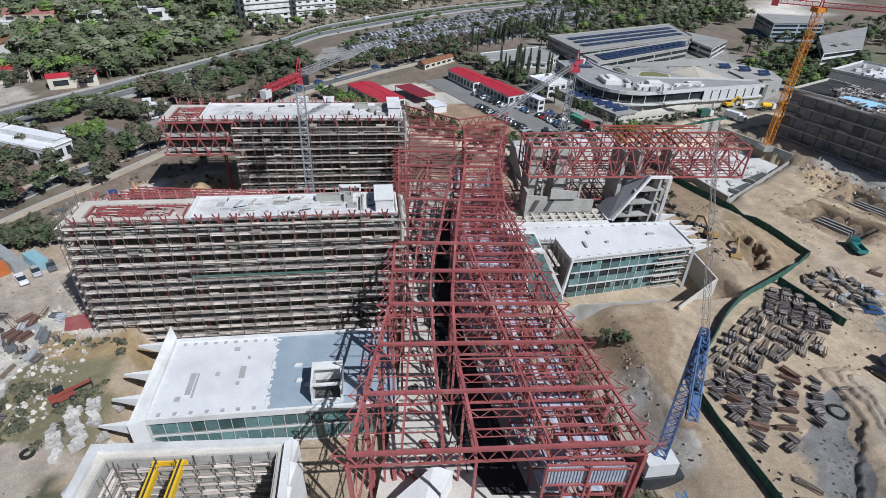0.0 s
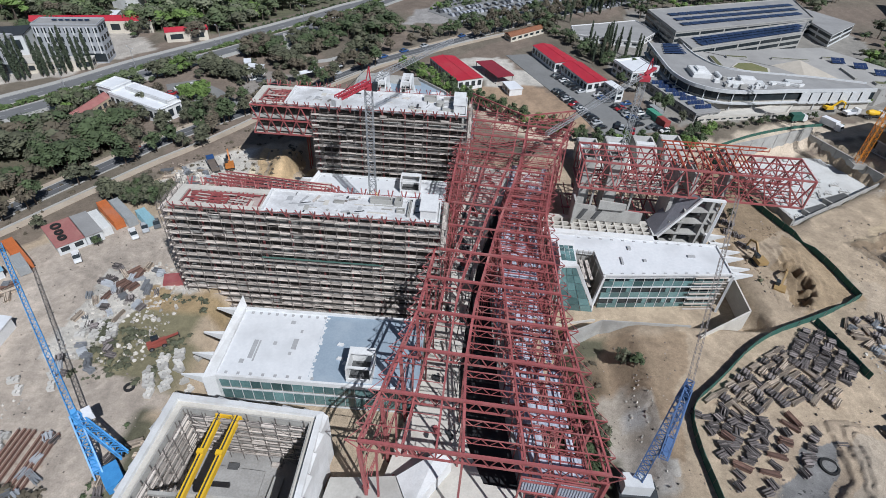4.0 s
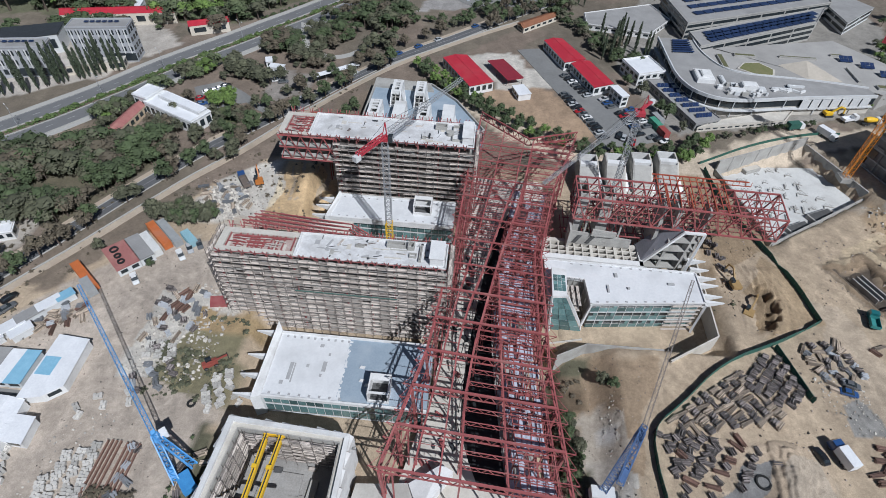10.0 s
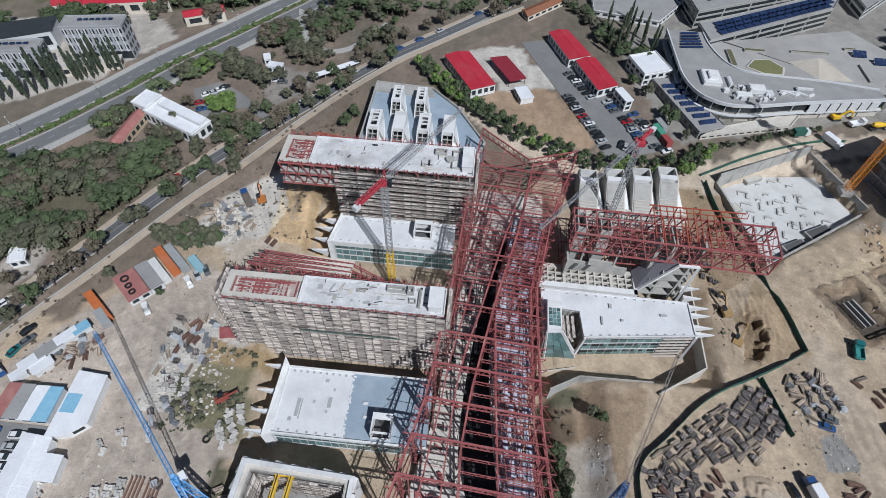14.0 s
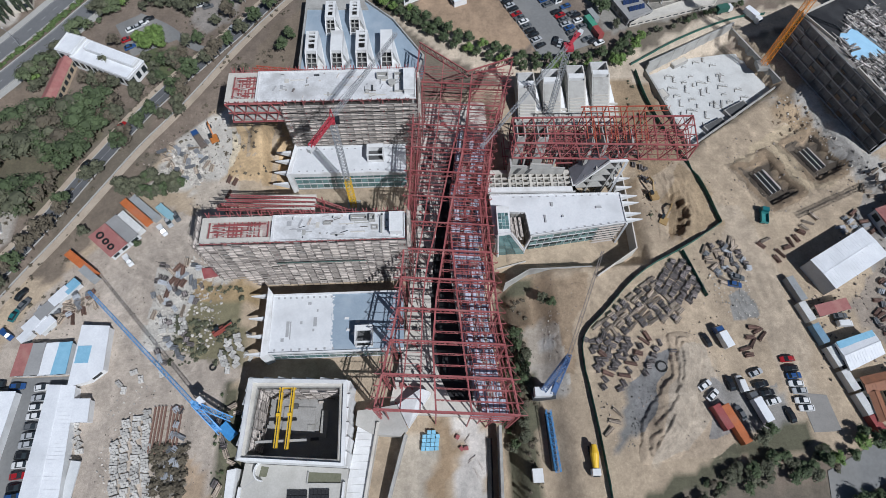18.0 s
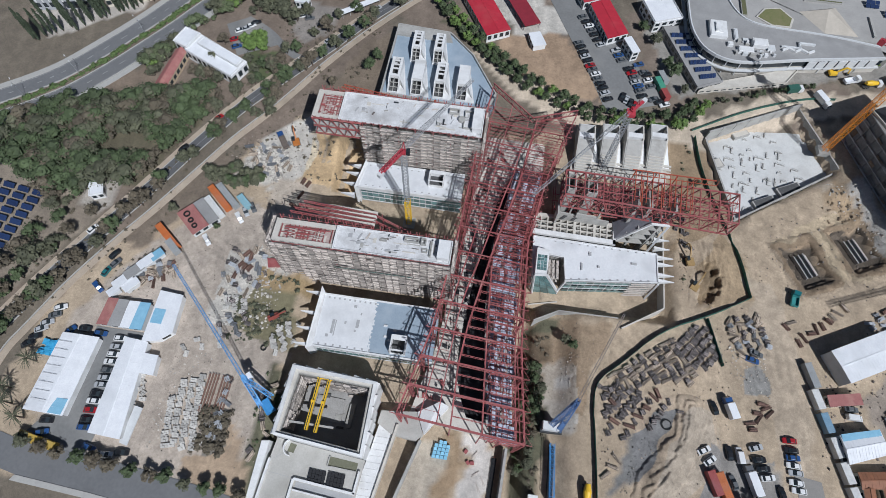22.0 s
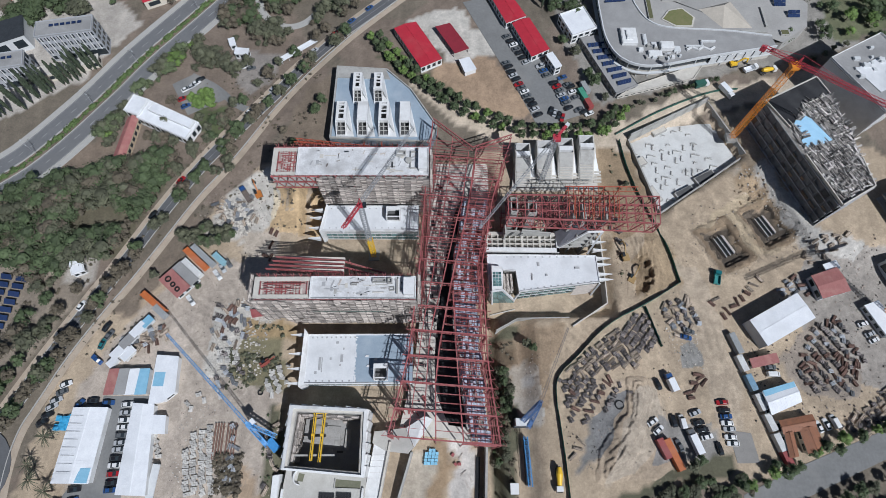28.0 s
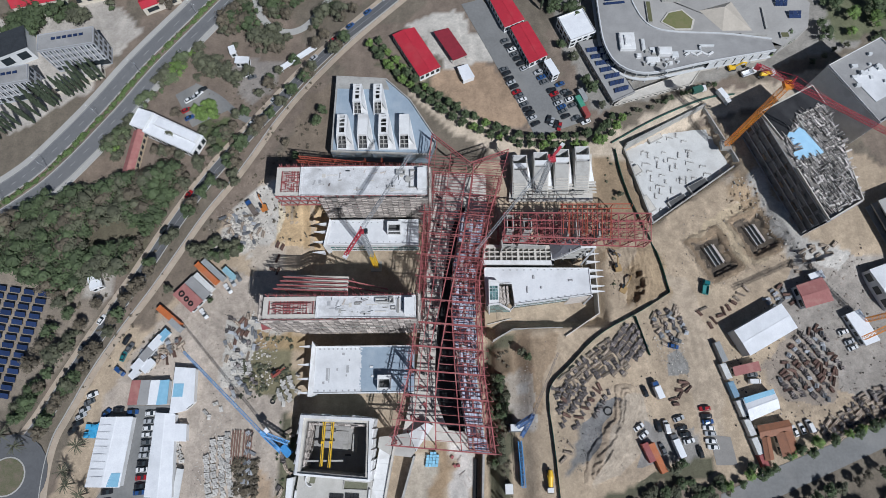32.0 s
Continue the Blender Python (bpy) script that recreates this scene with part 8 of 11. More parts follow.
# ---- eastern sheds and the row of cabins ----
house("white_hangar", "large hangar with a plain white pitched sheet roof", [(130.5, 79.8), (150.8, 90.2), (155.2, 80.6), (135.0, 70.2)], 6.0, FRAME, SHEET, ridge=0.3, step=8, sides=())
house("work_shed", "white shed with a blue sheet strip on its roof", [(130.5, 54), (142.5, 57.2), (143.6, 50.4), (132, 46)], 3.6, WHITEWALL, SHEET, ridge=0.7, step=4)
solid("blue_roof_strip", S().prism([(130.4, 54.3), (142.5, 57.5), (142.8, 55.6), (130.8, 52.2)], 3.75, 3.95), BLUESHEET, "light blue sheet along a shed's eave", "roof sheet")
for poly in ([(134.5, 44), (146.5, 46), (147, 41.5), (135, 39.5)], [(141, 41), (147, 42), (148.4, 34.5), (142, 33.2)], [(135.2, 39.4), (138.4, 40), (138.4, 32.4), (135.2, 31.8)]):
    house("brown_roof_house", "low house with terracotta brown sheet roof", poly, 2.9, CREAM, BROWNROOF, ridge=0.6, step=3)
house("red_cabin", "cabin with a faded red roof", [(129, 66), (139, 68), (139.4, 64.6), (129.4, 62.6)], 2.7, CREAM, OLDRED, step=3)
house("workshop", "workshop with red and pale blue roof sheets", [(160, 98), (171, 101.5), (173.5, 92), (162, 89)], 4.0, FRAME, OLDRED, ridge=0.6, step=4)
solid("pale_roof_sheet", S().prism([(166, 103), (172, 105), (173, 101.6), (167, 100)], 3.2, 3.5), SHEET, "pale loose roof sheet on a lean-to", "roof sheet", at=None)
house("east_office", "white cabin office with grey roof", [(178, 86), (184, 88), (189, 76), (183, 74)], 3.0, WHITEWALL, SHEET, step=3)
house("east_hall", "white hall at the edge of the yard", [(190, 104), (214, 112), (220, 96), (196, 88)], 6.0, WHITEWALL, SHEET, ridge=0.8, step=5)
# ---- site offices in the west ----
house("site_office", "long site office with a white sheet roof", [(-115, 49.6), (-103, 49.6), (-104, 25.4), (-116.5, 25.6)], 2.9, WHITEWALL, SHEET, ridge=0.5, step=3, sides=(2,))
for y in range(8):
    solid("roof_batten", S().beam((-115.4, 47 - 2.6 * y, 3.35), (-110.5, 47 - 2.6 * y, 3.55), 0.1, 0.06), VENT, "timber batten holding a sheet roof down", "roof batten", "office roof battens")
solid("roof_patch", S().prism([(-107.5, 30), (-104.2, 30), (-104.5, 25.3), (-109, 25.4)], 3.05, [3.22, 3.2, 3.2, 3.28]), BLUESHEET, "light blue patch of plastic roof sheet", "roof sheet")
house("site_office", "long narrow site office with a white sheet roof", [(-94.5, 51), (-87, 50.4), (-84.4, 21.5), (-94.4, 22)], 2.9, WHITEWALL, SHEET, ridge=0.45, step=3, sides=(2,))
house("office_annex", "white office annex with flat sheet roof", [(-87, 47), (-82.4, 46.8), (-81.8, 41), (-86.4, 41.2)], 2.6, WHITEWALL, SHEET, step=3, sides=(2,))
house("site_office", "white cabin office with patched roof", [(-89.2, 68), (-81.4, 67.4), (-80.6, 55), (-84, 52), (-89, 50.8)], 2.9, WHITEWALL, SHEET, step=3, sides=(2,))
solid("roof_patch", S().prism([(-88.8, 62), (-85, 62), (-85, 57), (-88.8, 57)], 3.16, 3.22), BLUESHEET, "light blue sheet patch on an office roof", "roof sheet")
for k, (m, lb) in enumerate(((OLDRED, "store cabin with a faded red roof"), (GREYROOF, "store cabin with a grey roof"), (SHEET, "store cabin with a white roof"), (BLUESHEET, "store cabin with pale blue sheets"))):
    house("store_cabin", lb, [(-105.5 + 3.7 * k, 63.0), (-102.2 + 3.7 * k, 63.2), (-102.0 + 3.7 * k, 54.6), (-105.8 + 3.7 * k, 54.4)], 2.5 + 0.15 * (k % 2), FRAME, m, step=3, sides=(2,))
for k, (x, y, w, l, m) in enumerate(((-104, 70, 3, 6, SHEET), (-101.5, 74, 3, 6, GREYROOF), (-98.6, 78, 3, 5.5, SHEET), (-96.0, 81, 2.6, 4, BLUESHEET), (-100.5, 69, 2.4, 5, SHEET), (-105.5, 66, 2.2, 3.4, SHEET))):
    hut = thing("lean_to", "patched tin lean-to with %s sheet roof" % ("white", "grey", "white", "blue", "white", "pale")[k], "hut")
    part("wall_shell", S().box(-w / 2, w / 2, -l / 2, l / 2, -0.3, 2.2), FRAME, hut)
    part("roof", S().prism([(-w / 2 - 0.3, -l / 2 - 0.3), (w / 2 + 0.3, -l / 2 - 0.3), (w / 2 + 0.3, l / 2 + 0.3), (-w / 2 - 0.3, l / 2 + 0.3)], 2.2, [2.3, 2.6, 2.6, 2.3]), m, hut)
    hut.matrix_basis = pose(x, y, ground_z(x, y), 0, 0, -38)
house("grey_shed", "grey sheet-roofed store by the containers", [(-90.0, 101.9), (-87.4, 104.8), (-79.3, 97.8), (-81.9, 94.9)], 2.8, FRAME, GREYROOF, step=3, sides=(2,))
house("red_sheet_store", "store with dark red sheet roof and tyres on top", [(-94.2, 97.2), (-90.1, 101.8), (-82.0, 94.8), (-86.1, 90.2)], 2.8, FRAME, OLDRED, step=3, sides=(2,))
# ---- fences ----
NET = mat("green_shade_net", (0.035, 0.12, 0.09), (0.022, 0.08, 0.06), 0.85, 1.5)


def fence(line, label, h=1.9):
    root = thing("net_fence", label, "fence")
    pts = resample(rounded(line, 2), 3.0)
    for i, (a, b) in enumerate(zip(pts, pts[1:])):
        za, zb = ground_z(*a), ground_z(*b)
        part("post", S().beam((*a, za - 0.3), (*a, za + h + 0.1), 0.08), TUBE, root)
        part("net_panel", S().prism([a, b, (b[0] + 0.05, b[1] + 0.35), (a[0] + 0.05, a[1] + 0.35)], [za, zb, zb, za], [za + h, zb + h, zb + h, za + h], top=[(p[0] + rnd.uniform(-0.15, 0.15), p[1] + 0.1) for p in (a, b)] + [(b[0] + 0.05, b[1] + 0.2), (a[0] + 0.05, a[1] + 0.2)]), NET, root)


fence([(109, 96.4), (95.5, 88.2), (78, 80), (65, 67), (56.5, 60), (56, 50), (57, 42), (58, 20), (58, 6)], "dark green shade-net fence curving round the timber yard")
fence([(93.6, 86.6), (97.6, 71)], "dark green shade-net fence inside the yard")
fence([(109, 96.4), (106.5, 112), (101.5, 126), (96, 142), (93, 162)], "dark green net fence along the excavation's edge")
fence([(92, 165), (112, 176), (138, 187), (150, 188)], "dark green net fence along the northern track", 1.1)

# ---- shipping containers ----
CONT = {"orange": (0.50, 0.15, 0.045), "white": (0.66, 0.66, 0.64), "blue": (0.20, 0.33, 0.44), "red": (0.33, 0.07, 0.065), "green": (0.08, 0.30, 0.20), "grey": (0.33, 0.34, 0.34), "yellow": (0.50, 0.34, 0.06), "teal": (0.28, 0.46, 0.52)}


def container(x, y, turn, colour, length=6.06, z=None, group=""):
    """A ribbed steel container with doors at one end."""
    m = mat("container_" + colour, CONT[colour], None, 0.55, 0.5, stain=tuple(v * 0.7 + 0.06 for v in CONT[colour]))
    root = thing("shipping_container", "%s ribbed steel shipping container" % colour, "container", group)
    w, h = 2.44, 2.6
    part("shell", S().box(-length / 2, length / 2, -w / 2 + 0.06, w / 2 - 0.06, 0.12, h - 0.05), m, root)
    n = int(length / 0.5)
    ribs = S()
    for i in range(n):
        xx = -length / 2 + (i + 0.5) * length / n
        ribs.box(xx - 0.1, xx + 0.1, -w / 2, w / 2, 0.14, h - 0.06).box(xx - 0.1, xx + 0.1, -w / 2 + 0.1, w / 2 - 0.1, h - 0.07, h)
    tagged(part("ribs", ribs, m, root), kind="stuff")
    for xx in (-length / 2 + 0.08, length / 2 - 0.08):
        for yy in (-w / 2 + 0.08, w / 2 - 0.08):
            part("corner_post", S().box(xx - 0.09, xx + 0.09, yy - 0.09, yy + 0.09, 0, h + 0.01), m, root)
    for s in (-1, 1):
        part("door", S().box(length / 2 - 0.01, length / 2 + 0.05, min(0.03 * s, 1.1 * s), max(0.03 * s, 1.1 * s), 0.2, h - 0.15), m, root)
    root.matrix_basis = pose(x, y, ground_z(x, y) if z is None else z, 0, 0, turn)
    return root


container(-95.2, 88.6, -38, "orange", 12.2)
container(-109.0, 17.4, -10, "yellow", 12.2)
container(-82.2, 106.5, -41, "orange", 12.2)
container(-79.6, 107.9, -41, "grey", 12.2)
container(-82.9, 102.6, -41, "white", 10.0)
container(-72.9, 106.4, -41, "teal")
container(-92, 85, -40, "grey")
for k, (x, y, c) in enumerate(((125.5, 72, "grey"), (126.2, 64.5, "white"), (128.0, 57.5, "blue"), (130.0, 50.5, "white"), (131.9, 43.5, "white"), (133.6, 36.8, "white"), (135.2, 30.8, "red"))):
    container(x, y, 106, c, 6.06 if k else 8.0, group="cabins along the yard")
container(92.2, 35.0, 111, "red", 7.0)
container(95.4, 33.0, 111, "orange", 11.0)
container(78.5, 184, 112, "green")
container(80.5, 179.5, 112, "red")
container(80.0, 187.6, 112, "grey")

# ---- vehicles ----
CARCOL = {"white": (0.72, 0.72, 0.71), "silver": (0.42, 0.43, 0.44), "black": (0.018, 0.018, 0.02), "red": (0.34, 0.015, 0.02), "blue": (0.03, 0.08, 0.22), "grey": (0.12, 0.125, 0.13), "teal": (0.02, 0.14, 0.15)}
TYRE = mat("tyre_rubber", (0.02, 0.02, 0.02), None, 0.9, 2.0, bump=0.1)
RIM = mat("alloy_rim", (0.5, 0.5, 0.52), None, 0.35, 2.0, metal=0.8, bump=0.0)


def carpaint(c):
    m = mat("car_paint_" + c, CARCOL[c], tuple(v * 0.9 for v in CARCOL[c]), 0.28, 1.0, bump=0.0)
    m.node_tree.nodes["Principled BSDF"].inputs["Coat Weight"].default_value = 0.6
    return m


def loft(sections):
    """A closed body from cross-sections, each (x, half width low, half width high, z low, z high)."""
    sh = S()
    vs = []
    for x, wl, wh, zl, zh in sections:
        zm = zl + (zh - zl) * 0.55
        vs += [(x, -wl, zl), (x, -wl * 1.02, zm), (x, -wh, zh), (x, wh, zh), (x, wl * 1.02, zm), (x, wl, zl)]
    fs = [tuple(range(5, -1, -1)), tuple(range(len(vs) - 6, len(vs)))]
    for k in range(len(sections) - 1):
        for i in range(6):
            j = (i + 1) % 6
            fs.append((6 * k + i, 6 * k + j, 6 * k + 6 + j, 6 * k + 6 + i))
    return sh.add(vs, fs)


CAR_PROTO = {}


def car_parts(kind):
    if kind == "car":
        body = loft([(-2.15, 0.78, 0.70, 0.40, 0.78), (-1.95, 0.86, 0.78, 0.26, 0.93), (-1.2, 0.89, 0.80, 0.24, 0.95), (0.9, 0.89, 0.80, 0.24, 0.92), (1.9, 0.84, 0.74, 0.26, 0.78), (2.2, 0.72, 0.62, 0.36, 0.62)])
        glass = loft([(-1.75, 0.74, 0.62, 0.90, 0.98), (-1.15, 0.76, 0.60, 0.92, 1.42), (0.25, 0.76, 0.60, 0.92, 1.44), (1.05, 0.74, 0.64, 0.90, 0.96)])
        roof = loft([(-1.2, 0.60, 0.54, 1.41, 1.46), (0.2, 0.61, 0.55, 1.43, 1.49)])
        wheels = ((-1.32, 0.33), (1.36, 0.33))
    elif kind == "van":
        body = loft([(-2.4, 0.88, 0.84, 0.35, 1.95), (-2.2, 0.92, 0.86, 0.28, 2.0), (1.0, 0.92, 0.86, 0.28, 2.0), (1.35, 0.92, 0.80, 0.28, 1.35), (2.3, 0.88, 0.74, 0.30, 0.95), (2.45, 0.80, 0.66, 0.38, 0.8)])
        glass = loft([(1.02, 0.80, 0.74, 1.3, 1.92), (1.75, 0.76, 0.70, 1.05, 1.2)])
        roof = loft([(-2.1, 0.80, 0.76, 1.99, 2.04), (0.9, 0.80, 0.76, 1.99, 2.04)])
        wheels = ((-1.5, 0.35), (1.5, 0.35))
    else:
        body = loft([(-2.5, 0.86, 0.84, 0.45, 0.95), (-0.4, 0.88, 0.86, 0.40, 0.98), (0.2, 0.88, 0.82, 0.38, 1.0), (1.9, 0.86, 0.76, 0.38, 0.98), (2.4, 0.76, 0.66, 0.46, 0.75)])
        glass = loft([(-0.55, 0.78, 0.64, 0.98, 1.55), (0.5, 0.78, 0.64, 0.98, 1.58), (1.2, 0.76, 0.68, 0.96, 1.02)])
        roof = loft([(-0.5, 0.63, 0.58, 1.55, 1.6), (0.45, 0.64, 0.58, 1.57, 1.63)])
        wheels = ((-1.5, 0.37), (1.5, 0.37))
    return body.mesh("body"), glass.mesh("glasshouse"), roof.mesh("roof"), wheels


def wheel_meshes(r):
    if ("w", r) not in CAR_PROTO:
        ty = S().tube((0, -0.1, 0), (0, 0.1, 0), r, 12)
        n = len(ty.f)
        ty = ty.tube((0, -0.11, 0), (0, 0.11, 0), r * 0.6, 8).mesh("wheel")
        ty.materials.append(TYRE)
        ty.materials.append(RIM)
        for k, p in enumerate(ty.polygons):
            p.material_index = 1 if k >= n else 0
        CAR_PROTO["w", r] = (ty,)
    return CAR_PROTO["w", r]


def vehicle(x, y, turn, colour="white", kind="car", group=""):
    """A parked car, van or pickup: body, glasshouse, roof, lamps and wheels."""
    key = (kind, colour)
    if key not in CAR_PROTO:
        b, g, r, w = car_parts(kind)
        b.materials.append(carpaint(colour))
        g.materials.append(DARKGLASS)
        r.materials.append(carpaint(colour))
        CAR_PROTO[key] = b, g, r, w
    b, g, r, w = CAR_PROTO[key]
    root = thing({"car": "car", "van": "van", "pickup": "pickup_truck"}[kind], "%s parked %s on open ground" % (colour, {"car": "saloon car", "van": "panel van", "pickup": "pickup truck"}[kind]), kind, group)
    part("body", b, None, root)
    part("glasshouse", g, None, root)
    part("roof", r, None, root)
    for wx, wr in w:
        for s in (-1, 1):
            part("wheel", wheel_meshes(wr)[0], None, root, at=pose(wx, 0.78 * s, wr))
    root.matrix_basis = pose(x, y, ground_z(x, y) + 0.16, 0, 0, turn)
    return root


COLS = ["white", "silver", "black", "white", "white", "silver", "silver", "blue", "grey", "red", "white", "black"]
DARKCOLS = ["white", "black", "grey", "black", "silver", "grey", "red", "black", "silver", "blue", "black", "grey"]


def car_row(a, b, n, turn, group, jitter=3, start=0, cols=COLS):
    for i in range(n):
        p = lerp(a, b, i / max(1, n - 1))
        vehicle(p[0] + rnd.uniform(-0.2, 0.2), p[1] + rnd.uniform(-0.25, 0.25), turn + rnd.uniform(-jitter, jitter) + (180 if rnd.random() < 0.4 else 0), cols[(i * 5 + start) % 12], "car", group)


car_row((-97.6, 51), (-97.6, 23), 12, 4, "cars before the site office")
car_row((-121, 58), (-125, 47.5), 5, 28, "cars along the sandy track", start=3)
car_row((-110, 52.6), (-104.5, 51.6), 2, 5, "cars behind the office", start=2)
for x, y, t, c, k in ((-114.5, 51, 60, "blue", "car"), (-93.6, 17.8, -14, "blue", "car"), (-88, 16.6, 4, "white", "car"), (-83.4, 17.8, 8, "black", "car"), (-109.5, 23.4, 8, "black", "car"), (-109.5, 19.8, 20, "blue", "car"), (-110.5, 17.4, 5, "red", "car"),
                      (-112, 67, -35, "blue", "pickup"), (-111.4, 79.5, 62, "black", "car"), (-111.6, 73, 72, "teal", "car"), (-109.8, 76.4, 60, "grey", "car"), (-126, 45, 35, "black", "car"), (-71.6, 103, -55, "silver", "car"), (-69.5, 105, -55, "grey", "car"), (-73, 100, -50, "white", "pickup"), (-81.6, 89.6, -50, "white", "pickup")):
    vehicle(x, y, t, c, k)
for x, y, t, c, k in ((109, 77, -18, "grey", "car"), (107.4, 74.6, -14, "blue", "car"), (94, 57.2, 108, "black", "car"), (90, 44, 30, "white", "car"), (91.6, 41.2, 38, "white", "car"), (97.6, 44.2, 98, "black", "car"), (100.6, 44, 98, "white", "van"), (98.2, 36, 110, "grey", "car"),
                      (105.8, 47, 20, "silver", "car"), (106.4, 43.6, 10, "black", "car"), (107.4, 41.2, 8, "black", "car"), (108.6, 38.8, 12, "white", "car"), (112.4, 34.8, 100, "black", "car"), (149.6, 42, 108, "white", "car"), (152.6, 42.8, 108, "white", "car"), (155.6, 43.8, 108, "white", "van"),
                      (177, 79.5, 15, "white", "car"), (178.6, 75.6, 20, "silver", "car"), (179.4, 73.2, 20, "white", "car"), (137.6, 60.6, 0, "white", "van"), (137.2, 63.2, 0, "grey", "car")):
    vehicle(x, y, t, c, k)
car_row((116.2, 50.4), (117.4, 36.6), 7, 0, "cars along the cabins", start=9)
for a, b, n, t, st in (((46.4, 218), (54.6, 203), 7, 25, 2), ((45, 202.4), (51.5, 188), 7, 25, 5), ((52.5, 186), (58, 174.4), 6, 25, 0), ((61, 200.5), (63.6, 195), 3, 25, 4), ((66.4, 191), (72, 177.6), 7, 25, 1), ((73.5, 189), (75.5, 183), 3, 25, 7), ((64, 176), (69, 172.6), 4, 70, 3), ((76.4, 176.4), (81, 175), 3, 25, 2), ((70.5, 194), (72.5, 190), 2, 25, 9)):
    car_row(a, b, n, t, "cars in the northern car park", start=st, cols=DARKCOLS)
for x, y, t, c in ((-101, 190, 35, "white"), (-98.4, 191.6, 35, "silver"), (-97, 193.4, 35, "white"), (-101.6, 184.6, 30, "red"), (-95.4, 195.6, 35, "black"), (-99.6, 180.6, 30, "blue"), (-76, 203, 20, "white"), (-73, 202, 20, "grey")):
    vehicle(x, y, t, c, group="cars at the garden")
for f, w, c, k in ((0.36, 4.0, "black", "car"), (0.47, 7.8, "white", "van"), (0.30, -7.6, "silver", "car"), (0.55, -4.2, "grey", "car"), (0.62, 4.2, "white", "car")):
    pts = resample(HW, 2.0)
    i = int(f * len(pts))
    nx, ny = sideways(pts, i)
    vehicle(pts[i][0] + nx * w, pts[i][1] + ny * w, math.degrees(math.atan2(-nx, ny)), c, k)
pts = resample(LOCAL, 2.0)
for i in range(30, 150, 5):
    nx, ny = sideways(pts, i)
    if rnd.random() < 0.75:
        vehicle(pts[i][0] + nx * 2.6, pts[i][1] + ny * 2.6, math.degrees(math.atan2(-nx, ny)), rnd.choice(COLS), group="cars parked along the local road")


def lorry(x, y, turn, cab, box_m, label, length=8.0, drum=False, bed=False):
    root = thing("cement_mixer" if drum else "lorry", label, "lorry")
    L = length
    part("chassis", S().box(-L / 2, L / 2, -0.5, 0.5, 0.55, 0.85), DARKSTEEL, root)
    c = part("cab", loft([(L / 2 - 2.0, 1.15, 1.1, 0.6, 2.7), (L / 2 - 0.5, 1.15, 1.1, 0.6, 2.7), (L / 2, 1.12, 1.05, 0.6, 1.6)]), carpaint(cab), root)
    part("windscreen", loft([(L / 2 - 0.45, 1.0, 0.95, 1.7, 2.5), (L / 2 + 0.03, 1.0, 0.95, 1.55, 1.7)]), DARKGLASS, c)
    if drum:
        part("drum", S().tube((-L / 2 + 0.3, 0, 2.6), (-L / 2 + 2.4, 0, 2.3), 0.7, 16, 1.2).tube((-L / 2 + 2.4, 0, 2.3), (L / 2 - 2.3, 0, 1.9), 1.2, 16, 0.8), box_m, root)
    elif bed:
        part("bed", S().box(-L / 2, L / 2 - 2.3, -1.2, 1.2, 0.9, 1.1).box(-L / 2, L / 2 - 2.3, -1.2, -1.1, 1.1, 1.9).box(-L / 2, L / 2 - 2.3, 1.1, 1.2, 1.1, 1.9).box(-L / 2, -L / 2 + 0.1, -1.1, 1.1, 1.1, 1.9).box(L / 2 - 2.4, L / 2 - 2.3, -1.1, 1.1, 1.1, 2.1), box_m, root)
    else:
        part("cargo_box", S().box(-L / 2, L / 2 - 2.2, -1.25, 1.25, 0.9, 3.2).box(-L / 2 + 0.05, L / 2 - 2.25, -1.2, 1.2, 3.2, 3.25), box_m, root)
    for wx in (-L / 2 + 1.0, -L / 2 + 2.2, L / 2 - 1.2):
        for s in (-1, 1):
            part("wheel", wheel_meshes(0.5)[0], None, root, at=pose(wx, 1.0 * s, 0.5))
    root.matrix_basis = pose(x, y, ground_z(x, y) + 0.05, 0, 0, turn)


lorry(54.6, 25.4, 88 + 180, "white", YELLOW, "cement mixer lorry with yellow drum on the haul road", 8.4, drum=True)
lorry(98.6, 57.8, 108, "blue", SHEET, "blue-cab lorry with pale box body", 7.0)
lorry(103.4, 37.4, 108, "grey", SHEET, "grey lorry with white box body", 9.0)
lorry(-66.5, 135.5, 125, "blue", mat("truck_bed", (0.16, 0.13, 0.11), None, 0.8, 1.0), "blue tipper lorry beside the rubble", 8.0, bed=True)
lorry(144, 186, -60, "white", SHEET, "white box lorry parked on the northern track", 8.0)
lorry(133.5, 190, 15, "white", NET, "white lorry with a green cover", 7.0)
lorry(158, 199, 20, "white", SHEET, "white flatbed lorry by the campus", 7.0, bed=True)
lorry(166, 198, 15, "white", YELLOW, "white lorry with yellow mixer drum", 8.0, drum=True)
lorry(124, 98.5, 75, "teal", mat("teal_skip", (0.05, 0.25, 0.24), None, 0.6, 1.0), "teal tipper lorry on the sandy yard", 6.0, bed=True)


